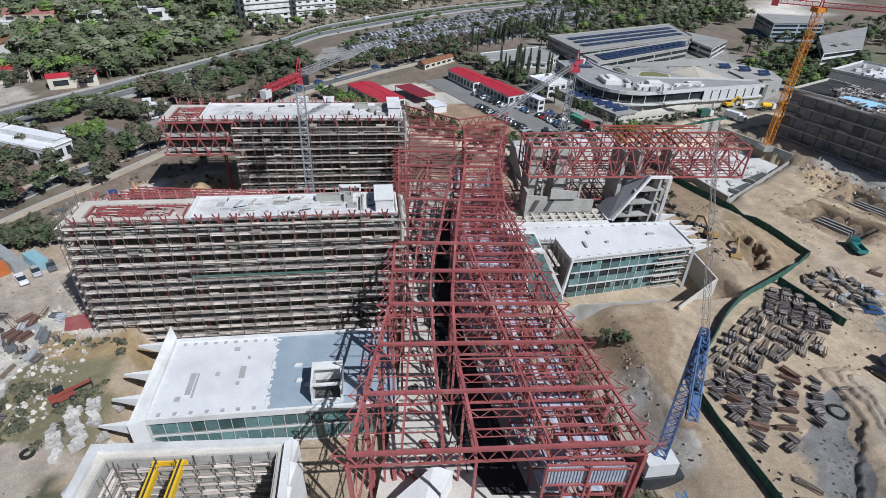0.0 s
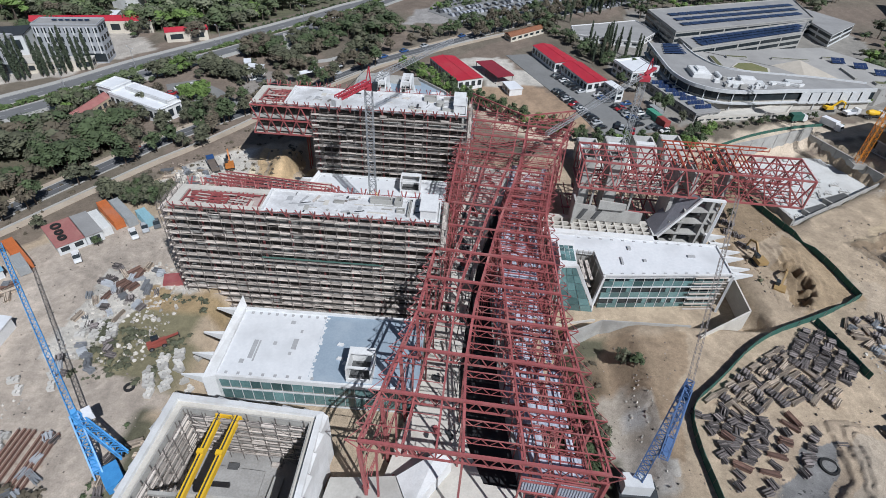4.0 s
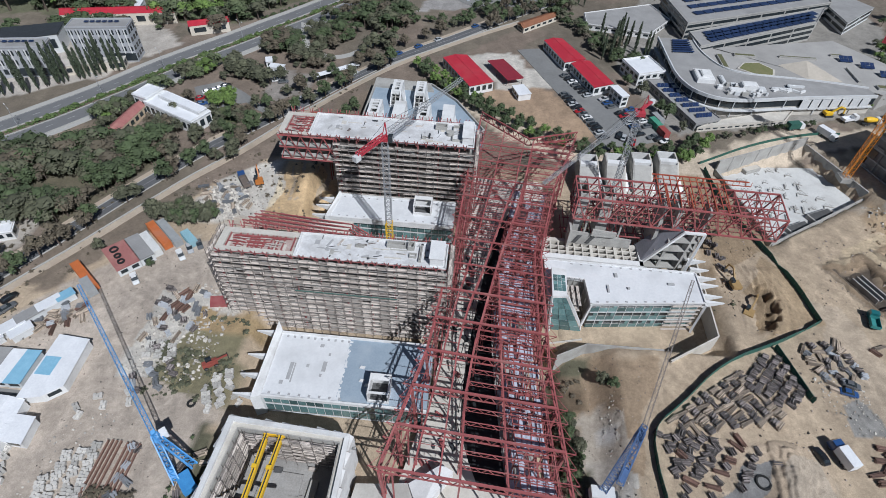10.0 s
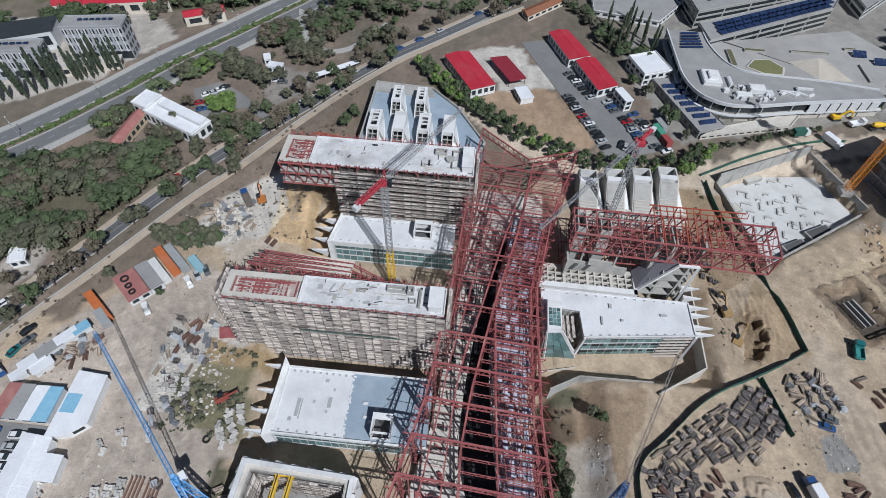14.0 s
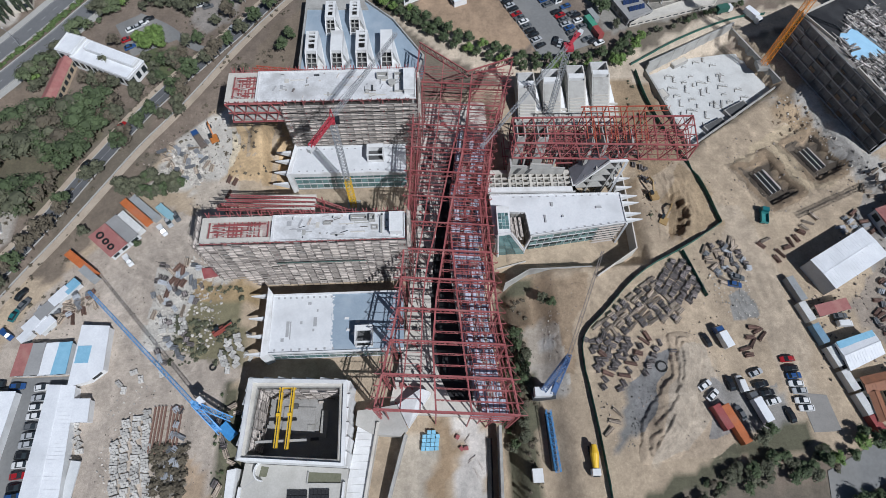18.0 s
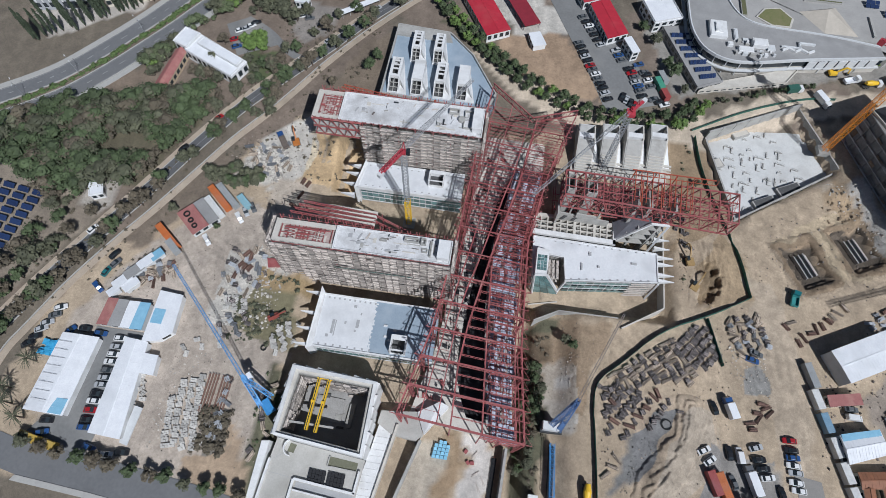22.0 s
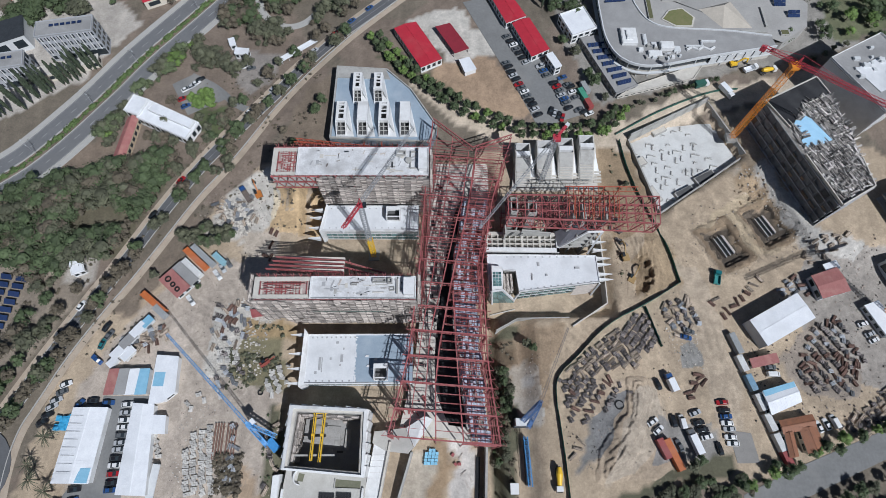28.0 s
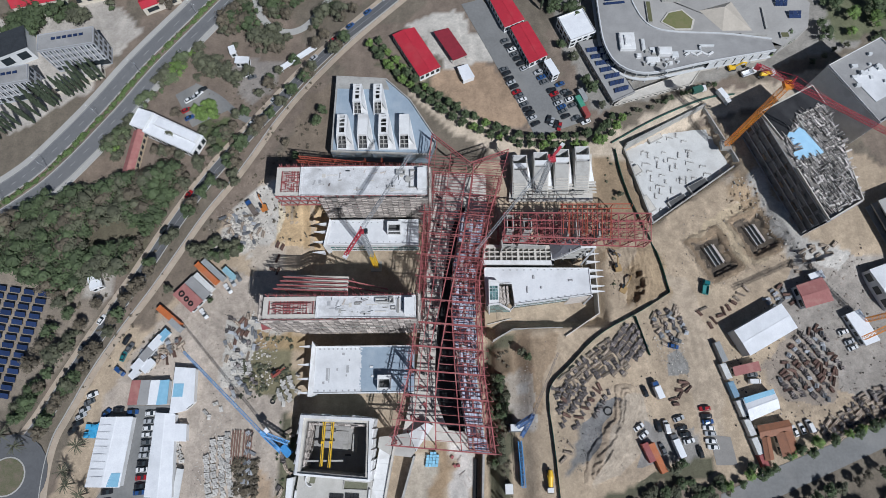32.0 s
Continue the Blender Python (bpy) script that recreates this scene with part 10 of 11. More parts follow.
def block_mesh():
    sh = S()
    for i in range(3):
        for j in range(2):
            sh.box(-1.0 + 0.68 * i, -0.36 + 0.68 * i, -0.6 + 0.62 * j, -0.02 + 0.62 * j, 0, 0.7 + 0.25 * ((i + j) % 2))
    return sh.mesh("block_heap")


BM = [block_mesh()]
BM[0].materials.append(BLOCKM)
yard([(-75, 41), (-67, 43.5), (-64.5, 33), (-62.5, 28), (-60.8, 21.5), (-73, 20.5), (-74.5, 32)], 100, 10, BM, "block_pile", "pile of pale concrete blocks", "block piles in the western yard", 25, 1.55, "blocks")
yard([(-68.5, 70.5), (-61, 70.8), (-60.2, 65.6), (-67.6, 65.2)], 22, 8, BM, "block_pile", "wrapped pale block pallets", "block pallets", 5, 1.6, "blocks")
yard([(-49, 63), (-43, 66), (-41, 58), (-47, 52), (-50, 56)], 26, 30, BM, "block_pile", "white bags and blocks by the low block", "white bags", 60, 1.6, "blocks")
yard([(-88, 42), (-83, 41), (-82, 32), (-86, 32)], 9, 20, BM, "block_pile", "loose pale blocks behind the office", "blocks by the office", 60, 2.2, "blocks")
yard([(-76, 46), (-64, 54), (-66, 58), (-78, 52)], 8, 40, BM, "block_pile", "loose pale blocks in the yard", "blocks in the yard", 90, 3.0, "blocks")


def rubble(poly, n, size, label, m=RUBBLE):
    sh = S()
    x0, x1, y0, y1 = min(p[0] for p in poly), max(p[0] for p in poly), min(p[1] for p in poly), max(p[1] for p in poly)
    k = 0
    while k < n:
        x, y = rnd.uniform(x0, x1), rnd.uniform(y0, y1)
        if not inside((x, y), poly):
            continue
        k += 1
        r = size * rnd.uniform(0.25, 1.0) ** 1.6
        z = ground_z(x, y)
        t = rnd.uniform(0, 6.28)
        q = [(x + r * rnd.uniform(0.6, 1.2) * math.cos(t + 1.26 * i), y + r * rnd.uniform(0.6, 1.2) * math.sin(t + 1.26 * i)) for i in range(5)]
        sh.prism(q, z - 0.2, [z + r * rnd.uniform(0.3, 1.0) for _ in range(5)], top=[lerp(p, (x, y), rnd.uniform(0.2, 0.6)) for p in q])
    solid("rubble", sh, m, label, "rubble", kind="stuff")


rubble([(-78, 122), (-64, 117), (-60, 126), (-66, 134), (-77, 132)], 520, 0.9, "broken concrete and stone rubble heap")
rubble([(-72, 60), (-52, 60), (-50, 86), (-64, 92), (-72, 84)], 520, 0.7, "scattered pale rubble in the western yard")
rubble([(-78, 48), (-66, 52), (-60, 24), (-78, 20)], 220, 0.5, "small stones round the block piles")
rubble([(46, 44), (53, 46), (52, 68), (46, 72)], 60, 0.4, "stones on the eastern bank")
rubble([(103, 64), (114, 62), (112, 76), (100, 80)], 160, 0.5, "grey stones on the sandy yard")
rubble([(64, 26), (78, 38), (84, 52), (70, 44)], 260, 0.35, "dark gravel heap", mat("dark_gravel", (0.15, 0.145, 0.14), (0.10, 0.10, 0.095), 0.95, 2.0, island=0.3))
rubble([(86, 98), (104, 104), (98, 126), (84, 116)], 160, 0.6, "clods and stones along the cutting", mat("earth_clods", (0.32, 0.25, 0.17), (0.24, 0.18, 0.12), 0.95, 2.0, island=0.3))
rubble([(139, 138), (150, 148), (154, 136), (142, 130)], 90, 0.8, "clods of dug earth by the pit", mat("earth_clods", (0.32, 0.25, 0.17), (0.24, 0.18, 0.12), 0.95, 2.0, island=0.3))
rubble([(140, 148), (150, 150), (162, 122), (168, 108), (164, 106), (152, 128)], 140, 0.6, "stones along the eastern lane")
LITTER_BITS = mat("site_litter", (0.30, 0.25, 0.21), (0.13, 0.11, 0.095), 0.9, 1.2, island=0.95)
for poly, n, size, lb in (([(58, 28), (60, 62), (92, 86), (108, 94), (116, 80), (100, 60), (96, 30)], 520, 0.42, "bits of board and scrap strewn over the timber yard"),
                          ([(126, 44), (128, 70), (156, 100), (190, 116), (194, 60), (160, 40)], 900, 0.6, "bits of board, steel and scrap strewn over the eastern yard"),
                          ([(112, 100), (118, 128), (150, 142), (166, 112), (150, 100)], 320, 0.5, "clods and scrap round the small footings"),
                          ([(-108, 62), (-98, 88), (-76, 108), (-54, 98), (-52, 58), (-80, 46), (-84, 62)], 520, 0.36, "bits of scrap and stone strewn over the western yard"),
                          ([(-80, 18), (-78, 50), (-46, 50), (-44, 18)], 300, 0.32, "bits of scrap strewn before the open hall"),
                          ([(-86, 112), (-84, 136), (-60, 150), (-48, 142), (-52, 104), (-62, 104)], 420, 0.40, "broken boards and stones beside the far tower"),
                          ([(36, 44), (36, 80), (60, 80), (56, 44)], 160, 0.32, "stones and scrap on the dug bank"),
                          ([(84, 92), (88, 126), (104, 128), (112, 108), (98, 90)], 220, 0.36, "clods in the cutting")):
    rubble(poly, n, size, lb, LITTER_BITS)
# tyres
for x, y, r in ((-90.6, 97.4, 1.0), (-88.4, 95.2, 0.8), (-86.4, 93.3, 0.8), (79, 50, 1.5), (-51, 55, 0.8)):
    tt = S()
    for k in range(14):
        a0, a1 = k * 0.4488, (k + 1) * 0.4488
        z = ground_z(x, y) + (3.45 if x < -83 and y > 92 else 0.25)
        tt.beam((x + r * math.cos(a0), y + r * math.sin(a0), z), (x + r * math.cos(a1), y + r * math.sin(a1), z), 0.4, 0.4)
    solid("large_tyre", tt, TYRE, "large black tyre lying flat", "tyre", "lying tyres")
# the solar field
for i in range(5):
    for j in range(14):
        x, y = -148.5 - 6.0 * i - 0.55 * j, 98.5 - 3.1 * j + 0.9 * i
        if x < -176:
            continue
        t = thing("solar_table", "tilted dark blue solar panel table on dry field", "solar panels", "solar field")
        part("solar_panel", S().prism([(-2.2, -0.95), (2.25, -0.95), (2.25, 0.95), (-2.2, 0.95)], [0.7, 0.7, 1.5, 1.5], [0.75, 0.75, 1.55, 1.55]), PV, t)
        part("frame", S().beam((-1.6, 0, -0.2), (-1.6, 0, 1.0), 0.1).beam((1.6, 0, -0.2), (1.6, 0, 1.0), 0.1), FRAME, t)
        t.matrix_basis = pose(x, y, ground_z(x, y), 0, 0, -8)
# street lamps along the highway
pts = resample(HW, 4.0)
for i in range(10, len(pts) - 10, 8):
    nx, ny = sideways(pts, i)
    x, y = pts[i]
    lamp = thing("street_lamp", "grey double-arm street lamp on the median", "street lamp", "median lamps")
    part("pole", S().tube((0, 0, 0), (0, 0, 9), 0.12, 6, 0.07), GREYSTEEL, lamp)
    for s in (-1, 1):
        arm = part("arm", S().beam((0, 0, 8.9), (nx * 1.8 * s, ny * 1.8 * s, 9.3), 0.08), GREYSTEEL, lamp)
        part("lamp_head", S().beam((nx * 1.6 * s, ny * 1.6 * s, 9.32), (nx * 2.4 * s, ny * 2.4 * s, 9.4), 0.3, 0.12), FRAME, arm)
    lamp.matrix_basis = pose(x, y, ground_z(x, y))
# ---- trees and shrubs ----
def leaf_mat(name, c1, c2):
    return mat(name, c1, c2, 0.8, 0.16, bump=0.0, island=0.30, spread=0.13, fine=5.0)


def line_dist(p, line):
    """Distance from a point to an open line."""
    best = 1e9
    for (ax, ay), (bx, by) in zip(line, line[1:]):
        dx, dy = bx - ax, by - ay
        u = max(0, min(1, ((p[0] - ax) * dx + (p[1] - ay) * dy) / (dx * dx + dy * dy + 1e-9)))
        best = min(best, (p[0] - ax - u * dx) ** 2 + (p[1] - ay - u * dy) ** 2)
    return best ** 0.5


LEAF = leaf_mat("green_leaves", (0.076, 0.104, 0.044), (0.044, 0.062, 0.026))
BRIGHT = leaf_mat("bright_leaves", (0.14, 0.21, 0.05), (0.085, 0.135, 0.032))
OLIVE = leaf_mat("olive_leaves", (0.105, 0.108, 0.064), (0.060, 0.064, 0.038))
# Paler, greyer leaves for far woods: distance haze put into the colour
HAZED = leaf_mat("far_hazed_leaves", (0.19, 0.20, 0.128), (0.12, 0.13, 0.08))
MIDLEAF = leaf_mat("mid_green_leaves", (0.115, 0.14, 0.066), (0.07, 0.09, 0.042))
HEDGE = leaf_mat("hedge_leaves", (0.10, 0.145, 0.045), (0.065, 0.10, 0.03))
DRYLEAF = leaf_mat("dry_brown_leaves", (0.125, 0.105, 0.07), (0.08, 0.066, 0.046))
DARKLEAF = leaf_mat("dark_cypress_leaves", (0.045, 0.06, 0.032), (0.03, 0.042, 0.022))
BARK = mat("bark", (0.11, 0.085, 0.065), (0.07, 0.055, 0.042), 0.9, 3.0)
tr = random.Random(21)


def leaves(lobes, count, size, rng, core=True):
    """Leaf sprays over uneven lobes, each lobe with a ragged inner mass that keeps the crown closed."""
    v, f = [], []
    for cx, cy, cz, r, h in lobes if core else ():
        n = len(v)
        v.append((cx, cy, cz - h * 0.6))
        for j in range(3):
            e = (-0.35, 0.25, 0.68)[j]
            for i in range(7):
                a = 0.8976 * i + 0.45 * j
                k = math.cos(e * 1.3) * rng.uniform(0.5, 0.85)
                v.append((cx + math.cos(a) * r * k, cy + math.sin(a) * r * k, cz + h * e * rng.uniform(0.7, 1.0)))
        v.append((cx, cy, cz + h * rng.uniform(0.78, 0.95)))
        f += [(n, n + 1 + (i + 1) % 7, n + 1 + i) for i in range(7)]
        for j in (0, 1):
            p = n + 1 + 7 * j
            for i in range(7):
                q = (i + 1) % 7
                f += [(p + i, p + q, p + 7 + q), (p + i, p + 7 + q, p + 7 + i)]
        f += [(n + 15 + i, n + 15 + (i + 1) % 7, n + 22) for i in range(7)]
    for _ in range(count):
        cx, cy, cz, r, h = rng.choice(lobes)
        d = Vector((rng.gauss(0, 1), rng.gauss(0, 1), rng.gauss(0, 1) * 0.8 + 0.5)).normalized()
        k = rng.uniform(0.78, 1.12)
        p = Vector((cx + d.x * r * k, cy + d.y * r * k, cz + d.z * h * k))
        up = (d + Vector((rng.uniform(-0.4, 0.4), rng.uniform(-0.4, 0.4), 1.1))).normalized()
        t1 = up.orthogonal().normalized()
        t1.rotate(Matrix.Rotation(rng.uniform(0, 6.28), 3, up))
        t2 = up.cross(t1)
        tilt = up * rng.uniform(-0.3, 0.3)
        s = size * rng.uniform(0.6, 1.25)
        n = len(v)
        v += [tuple(p + (t1 + tilt) * s), tuple(p + t2 * s * 0.7), tuple(p - (t1 + tilt) * s * 0.8), tuple(p - t2 * s * 0.6)]
        f += [(n, n + 1, n + 2), (n, n + 2, n + 3)]
    return v, f


def tree_meshes(kind, seed):
    rng = random.Random(seed)
    sh = S()
    if kind == "cypress":
        lobes = [(0, 0, 1.2 + 1.0 * i, 0.85 * math.sin(math.pi * (i + 1.2) / 10.5) + 0.12, 0.9) for i in range(9)]
        sh.tube((0, 0, -0.3), (0, 0, 7), 0.18, 6, 0.05)
        v, f = leaves(lobes, 520, 0.38, rng)
    elif kind == "palm":
        sh.tube((0, 0, -0.3), (0.1, 0, 5.0), 0.3, 8, 0.2)
        v, f = [], []
        for i in range(26):
            a = rng.uniform(0, 6.28)
            up = rng.uniform(-0.2, 0.9)
            for k in range(7):
                r0 = 0.3 + k * 0.45
                z0, z1 = 5.0 + up * r0 - 0.16 * r0 * r0, 5.0 + up * (r0 + 0.5) - 0.16 * (r0 + 0.5) ** 2
                w = 0.35 * (1 - k / 9)
                c, s = math.cos(a), math.sin(a)
                n = len(v)
                v += [(c * r0 - s * w, s * r0 + c * w, z0 - 0.15), (c * r0, s * r0, z0), (c * r0 + s * w, s * r0 - c * w, z0 - 0.15), (c * (r0 + 0.5), s * (r0 + 0.5), z1)]
                f += [(n, n + 3, n + 1), (n + 1, n + 3, n + 2)]
    elif kind == "shrub":
        lobes = [(rng.uniform(-0.6, 0.6), rng.uniform(-0.6, 0.6), 0.5, rng.uniform(0.4, 0.8), 0.55) for _ in range(5)]
        sh.tube((0, 0, -0.2), (0, 0, 0.5), 0.08, 5, 0.04)
        v, f = leaves(lobes, 130, 0.25, rng)
    else:
        h = rng.uniform(4.6, 6.0)
        sh.tube((0, 0, -0.3), (rng.uniform(-0.2, 0.2), rng.uniform(-0.2, 0.2), h * 0.5), 0.22, 7, 0.14)
        lobes = []
        for i in range(8):
            a = 0.785 * i + rng.uniform(-0.3, 0.3)
            r = rng.uniform(0.8, 2.1)
            z = h * rng.uniform(0.5, 0.95)
            lobes.append((r * math.cos(a), r * math.sin(a), z, rng.uniform(0.7, 1.35), rng.uniform(0.6, 1.1)))
            sh.tube((0, 0, h * 0.42), (r * math.cos(a) * 0.8, r * math.sin(a) * 0.8, z - 0.2), 0.09, 5, 0.03)
        lobes.append((0, 0, h, 1.4, 1.1))
        v, f = leaves(lobes, 390, 0.35, rng)
    return sh.mesh("trunk"), S().add(v, f).mesh("crown")


PROTO = {}


def tree(x, y, kind, leaf, scale, name, label, category, group=""):
    seed = tr.randrange(4)
    key = (kind, leaf.name, seed)
    if key not in PROTO:
        t, c = tree_meshes(kind, seed * 7 + len(kind))
        t.materials.append(BARK)
        c.materials.append(leaf)
        PROTO[key] = t, c
    t, c = PROTO[key]
    root = thing(name, label, category, group)
    part("trunk", t, None, root)
    part("crown", c, None, root)
    s = scale * tr.uniform(0.85, 1.15)
    wide = s * (0.62 if kind == "cypress" else 1.0)
    root.matrix_basis = pose(x, y, ground_z(x, y) + 0.1, 0, 0, tr.uniform(0, 360)) @ Matrix.Diagonal((wide, wide, s * tr.uniform(0.9, 1.15), 1))
    return root


def woodland(poly, count, size, mats, label):
    """A dense wood: trunks and crowns joined by leaf colour."""
    sets = {m.name: ([], []) for m in mats}
    stems = S()
    x0, x1, y0, y1 = min(p[0] for p in poly), max(p[0] for p in poly), min(p[1] for p in poly), max(p[1] for p in poly)
    k, tries, done = 0, 0, []
    while k < count and tries < count * 40:
        tries += 1
        x, y = tr.uniform(x0, x1), tr.uniform(y0, y1)
        if not inside((x, y), poly) or line_dist((x, y), HW) < 13 or line_dist((x, y), LOCAL) < 6.2 or line_dist((x, y), PATHLINE) < 3:
            continue
        if inside((x, y), CLEAR) or line_dist((x, y), LOOP) < 3.2:
            continue
        if noise.noise((x * 0.05, y * 0.05, 3.3)) < -0.24 and y < 300:
            continue
        if any((x - p) ** 2 + (y - q) ** 2 < (1.75 * size) ** 2 for p, q in done):
            continue
        done.append((x, y))
        k += 1
        g = ground_z(x, y)
        s = size * tr.choice((0.5, 0.75, 0.95, 1.1, 1.3, 1.6))
        m = tr.choices(mats, [5, 3, 1.2][:len(mats)])[0]
        lobes = [(x, y, g + 3.3 * s, 1.7 * s, 1.1 * s)] + [(x + 1.5 * s * math.cos(a) * tr.uniform(0.7, 1.3), y + 1.5 * s * math.sin(a) * tr.uniform(0.7, 1.3), g + tr.uniform(1.8, 3.2) * s, tr.uniform(0.9, 1.5) * s, tr.uniform(0.6, 0.95) * s) for a in (tr.uniform(0, 1), 1.3, 2.6, 3.8, 5.0)]
        v, f = leaves(lobes[:4] if y > 250 else lobes, 110 if y > 250 else 210, (0.42 if y > 250 else 0.34) * s ** 0.5, tr)
        V, F = sets[m.name]
        n = len(V)
        V.extend(v)
        F.extend([(a + n, b + n, c + n) for a, b, c in f])
        stems.tube((x, y, g - 0.3), (x, y, g + 2.6 * s), 0.18 * s, 5, 0.08 * s)
    root = thing("woodland", label, "wood", kind="stuff")
    tagged(part("trunks", stems, BARK, root), kind="stuff")
    for m in mats:
        V, F = sets[m.name]
        if V:
            me = bpy.data.meshes.new("crowns")
            me.from_pydata(V, [], F)
            me.materials.append(m)
            tagged(part("crowns", me, None, root), kind="stuff")


FARLOT_EDGE = [(-14, 300), (2, 340), (40, 384), (150, 466), (196, 482), (192, 472), (100, 429), (42, 382), (4, 340), (-6, 304)]
CLEAR = [(-130, 146), (-108, 150), (-84, 158), (-84, 200), (-108, 200), (-124, 184)]
woodland([(-176, 131), (-150, 141), (-127, 146), (-121, 152), (-103, 157), (-98, 150), (-103, 132), (-113, 108), (-124, 110), (-134, 101), (-146, 104), (-170, 112)], 400, 1.4, [LEAF, OLIVE, DRYLEAF], "dense green and olive wood beside the road")
woodland([(-141, 162), (-125, 179), (-124, 190), (-113, 201), (-108, 217), (-92, 232), (-88, 225), (-104, 211), (-110, 196), (-118, 182), (-122, 172), (-124, 160), (-128, 158), (-132, 166)], 110, 1.05, [MIDLEAF, OLIVE, BRIGHT], "dusty green scrub trees along the highway")
woodland([(-90, 243), (-79, 249), (-76, 236), (-72, 226), (-56, 225), (-60, 216), (-76, 214), (-88, 224)], 46, 1.25, [OLIVE, DRYLEAF, LEAF], "brown and olive trees by the looping lane")
woodland([(-74, 251), (-70, 237), (-60, 233), (-53, 241), (-51, 252), (-60, 262)], 34, 1.1, [LEAF, OLIVE, DRYLEAF], "dark trees inside the looping lane")
woodland([(-49, 230), (-38, 243), (-20, 262), (-26, 268), (-44, 300), (-62, 292), (-84, 246), (-92, 236), (-84, 250), (-60, 268), (-40, 250), (-33, 235), (-42, 225)], 120, 1.2, [LEAF, OLIVE, DRYLEAF], "olive-green grove between the roads")
woodland([(-100, 198), (-101, 211), (-89, 210), (-79, 204), (-79, 197), (-90, 198)], 16, 1.2, [OLIVE, DRYLEAF], "brown-olive trees above the garden car park")
woodland([(-148, 250), (-112, 256), (-70, 318), (-78, 352), (-140, 340), (-205, 330), (-215, 250), (-170, 266)], 430, 1.7, [MIDLEAF, HAZED, BRIGHT], "wooded slope beyond the highway")
woodland([(-300, 240), (-205, 250), (-210, 345), (-90, 372), (-60, 430), (-130, 520), (-360, 500)], 420, 2.3, [MIDLEAF, HAZED, BRIGHT], "distant mixed wood")
woodland([(-150, 60), (-138, 84), (-124, 106), (-128, 112), (-150, 100), (-140, 92), (-146, 74)], 12, 1.1, [OLIVE, DRYLEAF, LEAF], "dusty trees beside the solar field")
woodland([(-150, 52), (-140, 52), (-126, 84), (-130, 86)], 12, 1.2, [LEAF, OLIVE], "dark green trees along the local road")
woodland([(62, 4), (90, 16), (122, 20), (120, 27), (92, 22), (64, 10)], 60, 0.5, [OLIVE, LEAF, DRYLEAF], "low dusty scrub along the southern bank")
woodland([(120, 12), (150, 17), (215, 40), (260, 40), (260, -20), (110, -20)], 120, 1.1, [LEAF, OLIVE], "green trees beyond the street")
woodland([(215, 215), (330, 250), (260, 300), (215, 280)], 60, 1.3, [LEAF, BRIGHT], "campus trees in the distance")
woodland([(150, 345), (260, 380), (330, 440), (200, 430)], 160, 1.3, [LEAF, OLIVE, BRIGHT], "trees beyond the campus")
woodland([(-20, 262), (30, 296), (26, 290), (-8, 254)], 26, 0.9, [LEAF, OLIVE], "trees along the far road")
woodland([(-60, 340), (60, 445), (150, 500), (140, 512), (40, 460), (-66, 350)], 70, 0.9, [OLIVE, LEAF, DRYLEAF], "planted bank along the far highway")
woodland([(-60, 330), (40, 440), (20, 470), (-120, 470), (-130, 400), (-90, 360)], 150, 1.6, [MIDLEAF, HAZED, BRIGHT], "trees round the far apartments")
woodland([(40, 450), (300, 580), (320, 640), (0, 560)], 170, 1.7, [MIDLEAF, HAZED, BRIGHT], "town trees on the far rise")
woodland([(262, 400), (300, 425), (340, 480), (400, 560), (340, 600), (250, 545), (262, 470)], 110, 1.7, [MIDLEAF, LEAF, HAZED], "scattered trees on the far plain")
woodland(FARLOT_EDGE, 46, 0.8, [OLIVE, LEAF, BRIGHT], "small trees at the far parking rows")
woodland([(60, 262), (88, 232), (70, 226), (52, 262), (30, 300), (50, 310)], 46, 0.9, [LEAF, OLIVE, DRYLEAF], "trees round the car park and low store")
woodland([(215, 300), (330, 380), (420, 420), (420, 300), (300, 240), (220, 230)], 130, 1.5, [LEAF, OLIVE, BRIGHT], "trees round the far offices")
woodland([(178, 216), (215, 220), (262, 262), (236, 300), (214, 304), (196, 280), (190, 246)], 44, 1.0, [LEAF, BRIGHT, OLIVE], "campus trees beside the court")
woodland([(100, 300), (190, 345), (215, 340), (240, 400), (170, 420), (96, 330)], 130, 1.1, [LEAF, OLIVE, BRIGHT], "trees behind the campus wings")
woodland([(-200, 232), (-140, 236), (-110, 244), (-100, 262), (-200, 262)], 60, 1.3, [LEAF, OLIVE, DRYLEAF], "garden trees round the red-roofed houses")
woodland([(150, 480), (320, 575), (335, 470), (260, 400), (170, 430)], 210, 1.5, [MIDLEAF, HAZED, BRIGHT], "mixed trees on the plain beyond the campus")
woodland([(-205, 215), (-178, 228), (-150, 236), (-196, 240), (-215, 236)], 24, 1.3, [LEAF, OLIVE], "trees behind the student blocks")
woodland([(33.6, 30), (38.5, 30), (41, 60), (43, 74), (36, 76), (33.8, 60)], 70, 0.42, [OLIVE, LEAF, DRYLEAF], "weeds and bushes on the excavated bank")

